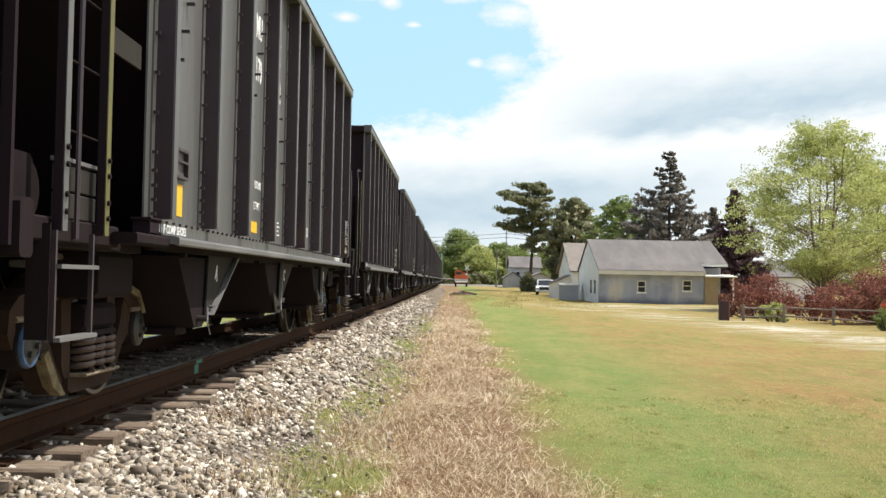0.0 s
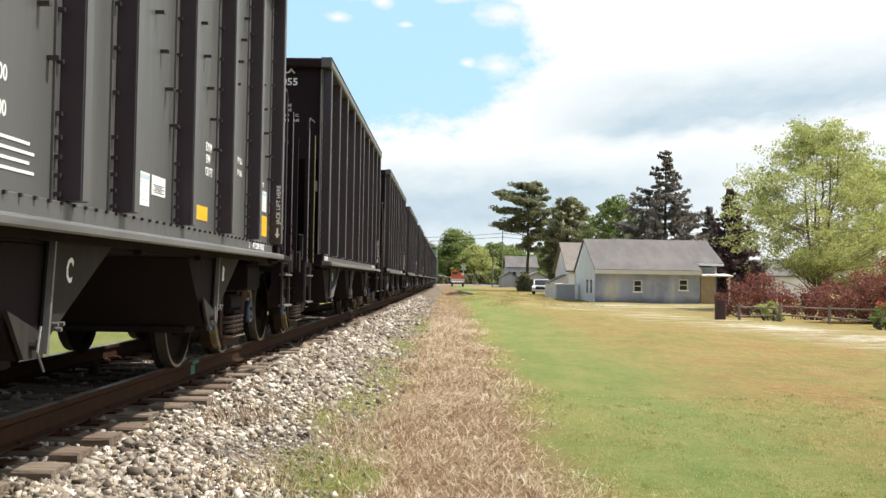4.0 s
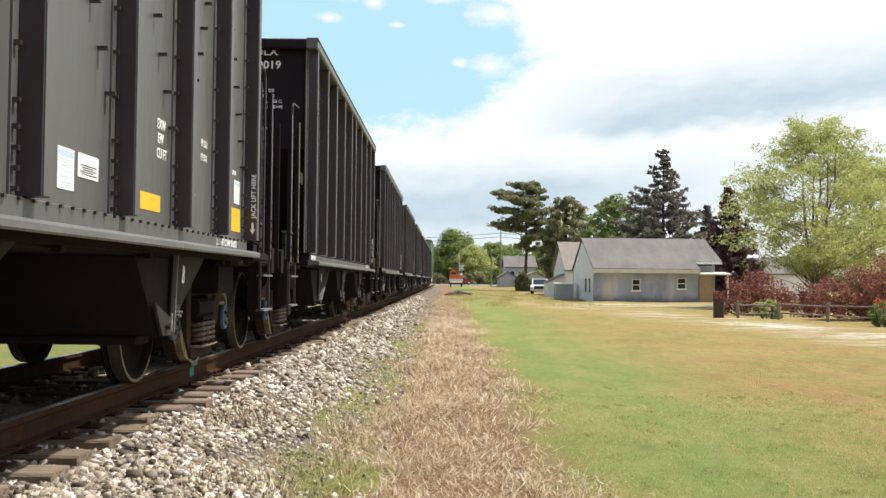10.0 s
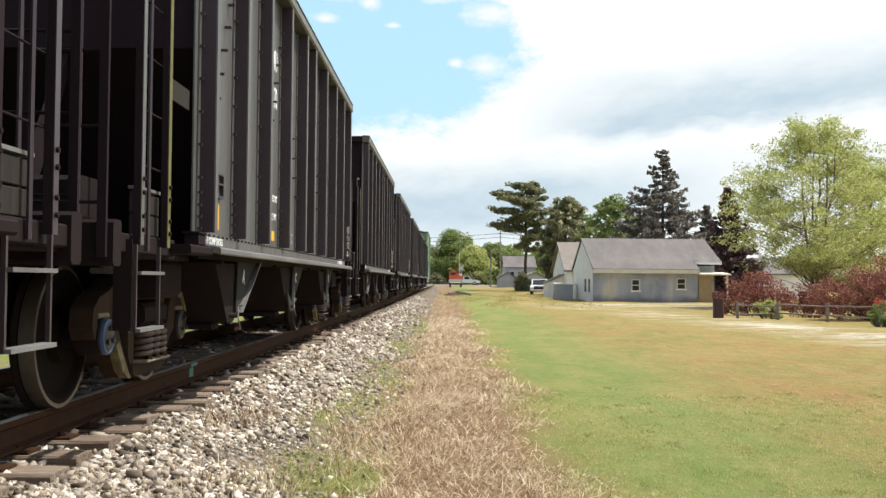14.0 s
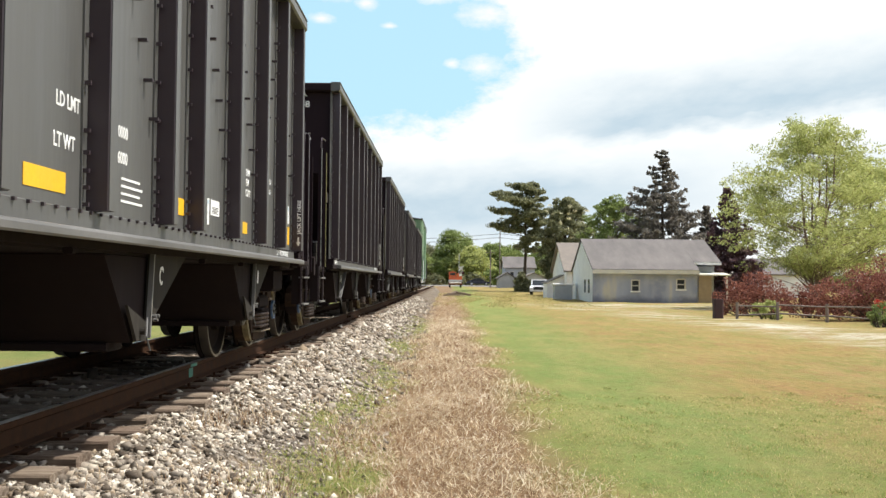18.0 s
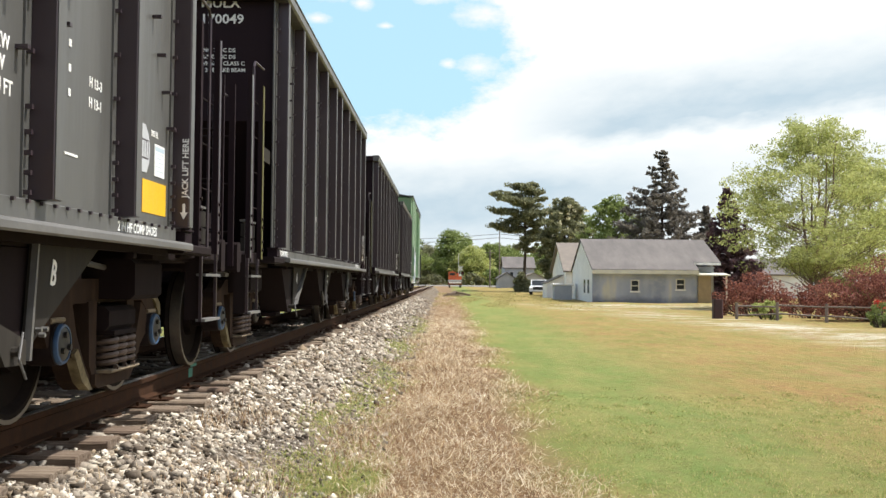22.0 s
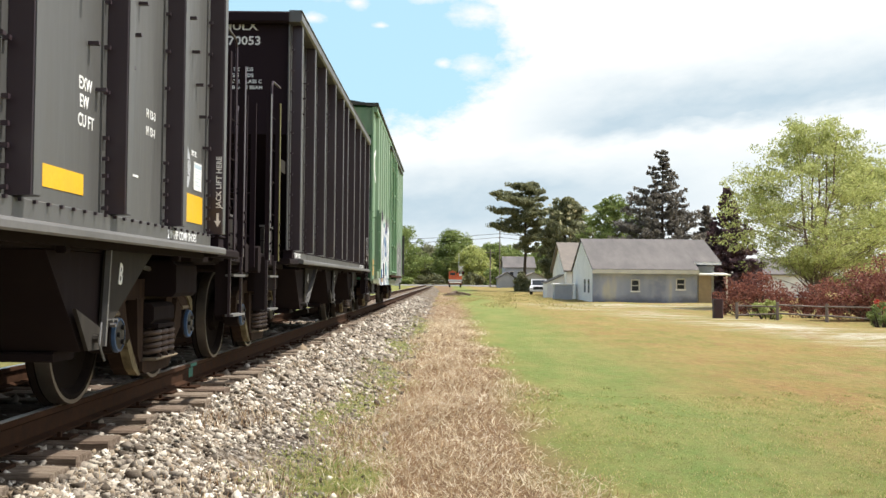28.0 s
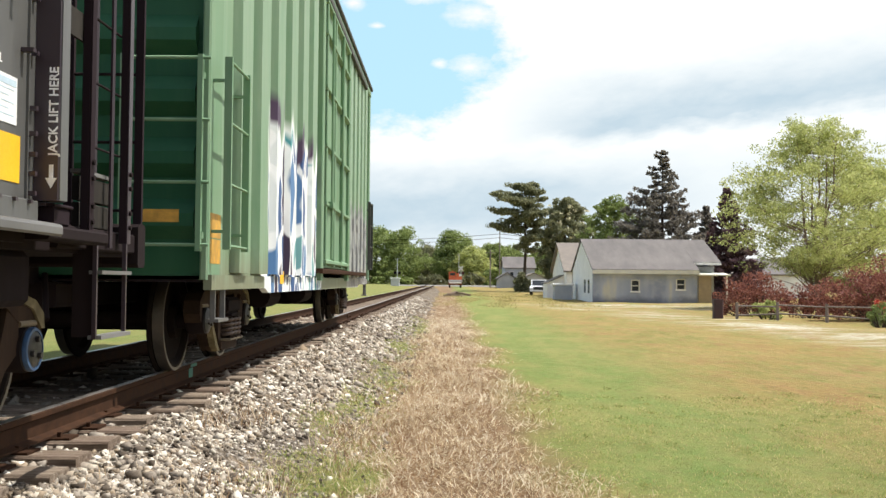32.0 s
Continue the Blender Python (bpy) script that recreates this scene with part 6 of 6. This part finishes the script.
# ---------------------------------------------------------------- clouds
def make_clouds():
    """A far bank of cloud over the horizon that drifts; its gaps let the sky through."""
    n = Nodes("cloud_bank", 1.0)
    x, y, z = n.axes()
    az = n.math("MULTIPLY", n.math("ARCTAN2", x, y), 57.2958)
    el = n.math("MULTIPLY", n.math("ARCTAN2", z, n.math("SQRT", n.math("ADD", n.math("MULTIPLY", x, x), n.math("MULTIPLY", y, y)))), 57.2958)
    comb = n.t.nodes.new("ShaderNodeCombineXYZ")
    n.link(az, comb.inputs[0])
    n.link(n.math("MULTIPLY", el, 1.9), comb.inputs[1])

    def cloud_noise(scale, detail, rough):
        t = n.t.nodes.new("ShaderNodeTexNoise")
        t.inputs["Scale"].default_value, t.inputs["Detail"].default_value, t.inputs["Roughness"].default_value = scale, detail, rough
        n.link(comb.outputs[0], t.inputs["Vector"])
        return t.outputs["Fac"]
    def line(a, b):
        return n.math("ADD", a, n.math("MULTIPLY", az, b))
    wob = n.math("MULTIPLY", n.math("SUBTRACT", cloud_noise(0.55, 9, 0.62), 0.5), 3.4)
    wisp = n.math("MULTIPLY", n.math("SUBTRACT", cloud_noise(2.0, 6, 0.6), 0.5), 1.0)
    # solid below a broken line and to the right of a steep one
    low = n.math("SUBTRACT", n.math("MAXIMUM", line(8.8, 0.10), line(8.5, 0.80)), el)
    right = n.math("MULTIPLY", n.math("ADD", n.math("SUBTRACT", az, 4.3), n.math("MULTIPLY", n.math("MAXIMUM", n.math("SUBTRACT", el, 13.6), 0.0), 0.9)), 0.8)
    body = n.math("ADD", n.math("ADD", n.math("MAXIMUM", low, right), wob), wisp)
    cover = n.grey(body, -0.9, 0.6)
    # loose puffs in the blue
    for pa, pe, wa, we in ((2.0, 12.1, 1.15, 0.65), (0.2, 12.3, 0.45, 0.28), (2.6, 15.0, 1.9, 0.85), (-4.7, 15.5, 0.65, 0.42), (-6.6, 15.9, 1.1, 0.45), (-7.3, 14.6, 0.8, 0.3), (-0.5, 15.9, 1.4, 0.4), (-3.4, 14.3, 0.5, 0.18), (-14.0, 13.0, 2.2, 0.7), (-12.0, 17.5, 3.0, 0.8)):
        da, de = n.math("DIVIDE", n.math("SUBTRACT", az, pa), wa), n.math("DIVIDE", n.math("SUBTRACT", el, pe), we)
        rad = n.math("SQRT", n.math("ADD", n.math("MULTIPLY", da, da), n.math("MULTIPLY", de, de)))
        soft = n.math("ADD", n.math("SUBTRACT", 1.0, rad), n.math("ADD", n.math("MULTIPLY", wob, 0.55), n.math("MULTIPLY", wisp, 0.6)))
        cover = n.math("MAXIMUM", cover, n.grey(soft, -0.2, 0.9, 0.0, 0.9))
    veil = n.math("MAXIMUM", cover, 0.8)
    # grey undersides in long level bands
    comb2 = n.t.nodes.new("ShaderNodeCombineXYZ")
    n.link(n.math("MULTIPLY", az, 0.4), comb2.inputs[0])
    n.link(line(0.0, -0.09), comb2.inputs[2])
    n.link(n.math("ADD", el, n.math("MULTIPLY", az, -0.09)), comb2.inputs[1])

    def band_noise(scale, detail):
        t = n.t.nodes.new("ShaderNodeTexNoise")
        t.inputs["Scale"].default_value, t.inputs["Detail"].default_value, t.inputs["Roughness"].default_value = scale, detail, 0.58
        n.link(comb2.outputs[0], t.inputs["Vector"])
        return n.math("SUBTRACT", t.outputs["Fac"], 0.5)
    rip = n.math("ADD", n.math("MULTIPLY", band_noise(0.35, 4), 2.6), n.math("MULTIPLY", band_noise(1.3, 6), 1.1))
    d1 = n.math("ADD", n.math("SUBTRACT", el, line(8.1, 0.09)), rip)
    band = n.math("MULTIPLY", n.math("MULTIPLY", n.grey(d1, 3.3, 0.3), n.grey(d1, -1.3, -0.3)), n.grey(az, 3.0, 9.5))
    d2 = n.math("ADD", n.math("SUBTRACT", el, line(4.6, 0.06)), n.math("MULTIPLY", rip, 0.9))
    band2 = n.math("MULTIPLY", n.math("MULTIPLY", n.grey(d2, 2.6, 0.2), n.grey(d2, -4.2, -1.0)), n.grey(az, 16.0, 6.0, 0.35, 1.0))
    shade = n.math("MAXIMUM", band, band2)
    shade = n.math("MULTIPLY", shade, n.grey(band_noise(0.8, 7), -0.3, 0.1, 0.7, 1.0))
    col = n.mix(shade, (0.97, 1.0, 1.0), (0.54, 0.67, 0.76))
    col = n.mix(n.grey(cover, 0.0, 0.8), (0.46, 0.80, 0.98), col)
    em = n.t.nodes.new("ShaderNodeEmission")
    em.inputs["Strength"].default_value = 0.84
    n.link(col, em.inputs[0])
    tr = n.t.nodes.new("ShaderNodeBsdfTransparent")
    mx = n.t.nodes.new("ShaderNodeMixShader")
    n.link(veil, mx.inputs[0])
    n.link(tr.outputs[0], mx.inputs[1])
    n.link(em.outputs[0], mx.inputs[2])
    n.link(mx.outputs[0], n.t.nodes["Material Output"].inputs[0])
    MAT["clouds"] = n.m
    R = 3800
    azs, els = np.radians(np.linspace(-70, 75, 60)), np.radians(np.linspace(-1.5, 34, 16))
    a, e = np.meshgrid(azs, els)
    v = np.stack([R * np.cos(e) * np.sin(a), R * np.cos(e) * np.cos(a), R * np.sin(e)], -1).reshape(-1, 3)
    i = (np.arange(15)[:, None] * 60 + np.arange(59)[None]).ravel()
    me = quick_mesh("backdrop", v, np.stack([i, i + 1, i + 61, i + 60], -1))
    me.materials.append(n.m)
    return tagged(new("backdrop", me), "broken white and grey clouds over the horizon", "sky", kind="structure")


clouds = make_clouds()


# ---------------------------------------------------------------- loose stone, straw and grass
def floor_z(x, y):
    return np.maximum(ground_z(x, y), bed_z(x, y)) - 0.005


def blob_shapes(n, seed):
    """n crushed stones of 8 corners and 12 faces, unit size."""
    v = np.array([(-1, -1, -1), (1, -1, -1), (1, 1, -1), (-1, 1, -1), (-1, -1, 1), (1, -1, 1), (1, 1, 1), (-1, 1, 1)]) * 0.62
    f = np.array([(0, 2, 1), (0, 3, 2), (4, 5, 6), (4, 6, 7), (0, 1, 5), (0, 5, 4), (1, 2, 6), (1, 6, 5), (2, 3, 7), (2, 7, 6), (3, 0, 4), (3, 4, 7)])
    r = np.random.default_rng(seed)
    out = (v[None] + r.uniform(-0.38, 0.38, (n, 8, 3))) * r.uniform(0.55, 1.25, (n, 1, 3))
    return out, f


def turned(v, r):
    """Each stone turned at random."""
    q = r.normal(size=(len(v), 4))
    q /= np.linalg.norm(q, axis=1, keepdims=True)
    w, x, y, z = q.T
    m = np.stack([np.stack([1 - 2 * (y * y + z * z), 2 * (x * y - w * z), 2 * (x * z + w * y)], -1), np.stack([2 * (x * y + w * z), 1 - 2 * (x * x + z * z), 2 * (y * z - w * x)], -1), np.stack([2 * (x * z - w * y), 2 * (y * z + w * x), 1 - 2 * (x * x + y * y)], -1)], 1)
    return np.einsum("nij,nkj->nki", m, v)


def scatter_stones(name, n, x0, x1, y0, y1, size, seed):
    r = np.random.default_rng(seed)
    x = r.uniform(x0, x1, n)
    y = y0 * (y1 / y0) ** r.uniform(0, 1, n)
    bare = np.sin(x * 4.3 + 2.1 * np.sin(y * 1.3)) * np.sin(y * 2.2 + 1.9 * np.sin(x * 2.7)) > 0.62 + 0.3 * r.uniform(-1, 1, n)
    thin = r.uniform(0, 1, n) > 1.0 - 0.93 * smooth(1.70, 2.25, x + 0.22 * np.sin(y * 0.9) + 0.1 * np.sin(y * 2.7))
    x, y = x[~(bare | thin)], y[~(bare | thin)]
    n = len(x)
    v, f = blob_shapes(n, seed)
    s = size * np.clip(y / 9.0, 1.0, 2.2) ** 0.5 * r.lognormal(0, 0.34, n)
    v = turned(v, r) * s[:, None, None]
    v[:, :, 2] *= 0.8
    v += np.stack([x, y, floor_z(x, y) + s * r.uniform(-0.25, 0.6, n)], -1)[:, None]
    faces = (f[None] + 8 * np.arange(n)[:, None, None]).reshape(-1, 3)
    me = quick_mesh(name, v.reshape(-1, 3), faces)
    me.materials.append(MAT["stones"])
    ob = new(name, me)
    ob.parent = bed
    return tagged(ob, "pale angular ballast stones", kind="stuff")


scatter_stones("loose_stones", 110000, 1.17, 2.75, 4.6, 70.0, 0.0185, 51)
scatter_stones("loose_stones", 5500, 0.86, 1.2, 4.4, 60.0, 0.0135, 55)
scatter_stones("loose_stones", 8000, -0.7, 1.0, 4.0, 30.0, 0.024, 53)
scatter_stones("loose_stones", 2500, -2.4, -0.8, 5.0, 30.0, 0.026, 54)

r4 = np.random.default_rng(60)
stone_v, stone_f = blob_shapes(10, 61)
stone_meshes = []
for k in range(10):
    me = quick_mesh("stone", stone_v[k], stone_f)
    me.materials.append(MAT["stone"])
    stone_meshes.append(me)
for k in range(300):
    x, y = r4.uniform(1.3, 2.3), 4.2 + 4.3 * r4.uniform() ** 1.2
    o = new("stone", stone_meshes[k % 10])
    o.parent = bed
    sz = float(np.clip(0.020 * r4.lognormal(0, 0.3), 0.014, 0.036))
    o.matrix_basis = pose(x, y, float(floor_z(np.array([x]), np.array([y]))[0]) + sz * 0.3, *r4.uniform(0, 360, 3)) @ Matrix.Diagonal((sz, sz, sz * 0.8, 1))


def blades(name, x, y, z, length, width, lean, material, seed, label, arch=1.0):
    """Thin bent blades standing or lying at the given places."""
    r = np.random.default_rng(seed)
    n = len(x)
    a = 2.2 * np.sin(x * 4.1 + 1.7 * np.sin(y * 3.3)) + 2.0 * np.sin(y * 2.9 + x) + r.normal(0, 1.9, n)
    d = np.stack([np.cos(a), np.sin(a), np.zeros(n)], -1)
    side = np.stack([-np.sin(a), np.cos(a), np.zeros(n)], -1) * (width * r.uniform(0.6, 1.3, n))[:, None]
    ln = length * r.uniform(0.5, 1.4, n)
    le = np.clip(lean + r.normal(0, 0.14, n), 0.02, 0.995)
    up = np.array([0, 0, 1.0])
    base = np.stack([x, y, z], -1)
    mid = base + d * (ln * le * (0.5 - 0.05 * arch))[:, None] + up * (ln * np.sqrt(1 - le ** 2) * (0.43 + 0.17 * arch))[:, None]
    tip = base + d * (ln * le)[:, None] + up * (ln * np.sqrt(1 - le ** 2) * 0.85)[:, None]
    v = np.stack([base - side, base + side, mid + side * 0.8, mid - side * 0.8, tip + side * 0.15, tip - side * 0.15], 1).reshape(-1, 3)
    k = 6 * np.arange(n)[:, None]
    f = np.concatenate([k + np.array([0, 1, 2, 3]), k + np.array([3, 2, 4, 5])])
    me = quick_mesh(name, v, f)
    me.materials.append(MAT[material])
    return tagged(new(name, me), label, "grass", kind="stuff")


def spread(n, x0, x1, y0, y1, seed, patch=None, pile=0.0):
    """Places that thin out with the distance; pile lifts some of them on top of others."""
    r = np.random.default_rng(seed)
    x, y = r.uniform(x0, x1, n), y0 * (y1 / y0) ** r.uniform(0, 1, n)
    if patch is not None:
        keep = patch(x, y) > r.uniform(0, 1, n)
        x, y = x[keep], y[keep]
    return x, y, floor_z(x, y) + pile * clumpy(x, y) * r.uniform(0, 1, len(x))


def far(a, y, reach=7.0):
    return a * np.clip(y / reach, 1.0, 4.0) ** 0.55


def clumpy(x, y):
    return np.clip(0.5 + 0.5 * np.sin(x * 3.1 + 2 * np.sin(y * 0.9)) + 0.35 * np.sin(y * 2.3 + 1.7 * np.sin(x * 1.9 + y * 0.31)) + 0.3 * np.sin(x * 11 + 3 * np.sin(y * 4.1)) * np.sin(y * 7.3 + 2 * np.sin(x * 6)), 0.04, 1)


def green(x, y):
    edge = 0.12 * np.sin(y * 2) + 0.08 * np.sin(y * 4.7 + x)
    out = 0.25 * smooth(1.85, 2.15, x + edge) * (1 - smooth(2.5, 2.9, x + edge))
    for cx, cy, rx, ry in ((2.35, 7.9, 0.30, 0.9), (2.72, 7.6, 0.2, 0.5), (2.12, 10.6, 0.20, 0.9), (2.22, 12.6, 0.24, 1.5), (2.4, 15.2, 0.18, 1.2), (2.2, 22.0, 0.22, 2.6), (2.5, 33.0, 0.22, 4.0)):
        out = np.maximum(out, 1 - smooth(0.6, 1.25, np.hypot((x + 0.6 * edge - cx) / rx, (y - cy) / ry)))
    return out


def strip(x, y):
    edge = 0.25 * np.sin(y * 0.8) + 0.15 * np.sin(y * 2.1 + 1) + 0.1 * np.sin(y * 5.3)
    return smooth(2.35, 2.8, x + edge) * (1 - smooth(3.3, 4.7, x + edge)) * (0.5 + 0.5 * clumpy(x, y)) * (1 - 0.85 * green(x, y))


sx, sy, sz = spread(85000, 2.2, 4.8, 6.4, 28, 71, strip, 0.07)
blades("dry_straw", sx, sy, sz, far(0.10, sy, 16), far(0.0027, sy), 0.965, "straw", 72, "flattened dry straw-coloured grass beside the ballast", 0.1)
sx, sy, sz = spread(45000, 2.2, 4.8, 28, 125, 70, strip, 0.06)
blades("dry_straw", sx, sy, sz, far(0.09, sy, 12), far(0.0019, sy), 0.95, "straw", 69, "dry straw-coloured grass along the far ballast", 0.1)
sx, sy, sz = spread(14000, 2.4, 4.5, 6.4, 40, 73, strip, 0.08)
blades("broken_straw", sx, sy, sz, far(0.10, sy, 12), far(0.0036, sy), 0.95, "pale_straw", 74, "bleached broken straw on the dry strip", 0.0)
sx, sy, sz = spread(6000, 2.3, 4.5, 6.4, 60, 75, strip)
blades("dry_stalk", sx, sy, sz, 0.14, far(0.002, sy), 0.6, "straw", 76, "upright dry grass stalks", 0.2)
sx, sy, sz = spread(190000, 1.8, 3.0, 6.4, 40, 77, lambda x, y: green(x, y) * (0.45 + 0.55 * clumpy(x * 1.7, y * 1.3)))
blades("green_tuft", sx, sy, sz, 0.045, far(0.0028, sy), 0.75, "grass", 78, "short green grass between ballast and straw")
sx, sy, sz = spread(70000, 2.4, 13.5, 50, 135, 87, lambda x, y: clumpy(x * 0.6, y * 0.14) ** 2 * smooth(52, 95, y + 3 * np.sin(x * 1.3)))
blades("verge_grass", sx, sy, sz, 0.17, 0.011, 0.65, "verge", 88, "tall rough grass at the far end of the field")


def clusters(count, per, x0, x1, y0, y1, size, seed):
    """Small groups of blades round chance centres."""
    r = np.random.default_rng(seed)
    cx, cy = np.repeat(r.uniform(x0, x1, count), per), np.repeat(y0 * (y1 / y0) ** r.uniform(0, 1, count), per)
    w = np.repeat(r.uniform(0.4, 1.4, count), per) * size
    x, y = cx + r.normal(0, 1, len(cx)) * w, cy + r.normal(0, 1, len(cy)) * w * 1.5
    return x, y, floor_z(x, y)


sx, sy, sz = clusters(420, 60, 4.3, 9.0, 6.8, 14, 0.10, 79)
blades("field_grass", sx, sy, sz, 0.035, far(0.0024, sy), 0.75, "grass", 80, "short mown grass of the field")
sx, sy, sz = clusters(110, 60, 4.4, 10.5, 6.9, 15, 0.06, 85)
blades("weed_tuft", sx, sy, sz, 0.045, far(0.0026, sy), 0.8, "weed", 86, "low green weeds in the field")
sx, sy, sz = spread(9000, 1.35, 2.6, 4.3, 22, 83, lambda x, y: clumpy(x * 2, y * 1.4) ** 4)
blades("track_weed", sx, sy, sz, 0.11, 0.0028, 0.6, "straw", 84, "dry weeds between the ballast stones")


# ---------------------------------------------------------------- what moves
def motions():
    for car, y in TRAIN:
        walk(car, [(t, pose(0, y - travel(t), 0)) for t in [k * 0.5 for k in range(65)]])
    for w, y in WHEELS:
        walk(w, [(k / 10, pose(0, y, 0.457, math.degrees(travel(k / 10) / 0.457), 0, 0)) for k in range(321)])
    walk(clouds, [(0.0, pose(0, 0, 0, 0, 0, -0.95)), (16.0, pose(0, 0, 0, 0, 0, -0.15)), (32.0, pose(0, 0, 0, 0, 0, 0.65))])
    lane_w, lane_e, zr = ROAD_Y + 1.6, ROAD_Y - 1.6, 0.0
    walk(west_pickup, [(0.0, pose(110, lane_w, zr, 0, 0, 180)), (6.5, pose(16.6, lane_w, zr, 0, 0, 180)), (7.0, pose(11.4, lane_w, zr, 0, 0, 180)), (7.5, pose(8.8, lane_w, zr, 0, 0, 180)),
                       (8.0, pose(2.4, lane_w, zr, 0, 0, 180)), (8.5, pose(-3.5, lane_w, zr, 0, 0, 180)), (32.0, pose(-280, lane_w, zr, 0, 0, 180))])
    walk(red_car, [(0.0, pose(-80, lane_e, zr)), (9.0, pose(-0.5, lane_e, zr)), (10.0, pose(6.2, lane_e, zr)), (10.5, pose(8.8, lane_e, zr)), (11.0, pose(11.6, lane_e, zr)), (11.5, pose(14.2, lane_e, zr)), (12.0, pose(17.4, lane_e, zr)), (32.0, pose(200, lane_e, zr))])
    walk(east_pickup, [(0.0, pose(-95, lane_e, zr)), (12.5, pose(-0.6, lane_e, zr)), (13.0, pose(2.2, lane_e, zr)), (13.5, pose(4.6, lane_e, zr)), (14.5, pose(9.6, lane_e, zr)), (16.0, pose(18.5, lane_e, zr)), (32.0, pose(170, lane_e, zr))])
    walk(dark_car, [(0.0, pose(-130, lane_e, zr)), (16.5, pose(0.5, lane_e, zr)), (17.5, pose(6.6, lane_e, zr)), (18.0, pose(9.8, lane_e, zr)), (18.5, pose(13.2, lane_e, zr)), (20.0, pose(26, lane_e, zr)), (32.0, pose(160, lane_e, zr))])
    walk(gate_arm, [(t, pose(*GATE_AT, 0, a, 0)) for t, a in ((0.0, -88), (4.0, -80), (5.0, -45), (6.0, -18), (8.0, -8), (10.0, -2), (12.0, 0), (32.0, 0))])


motions()
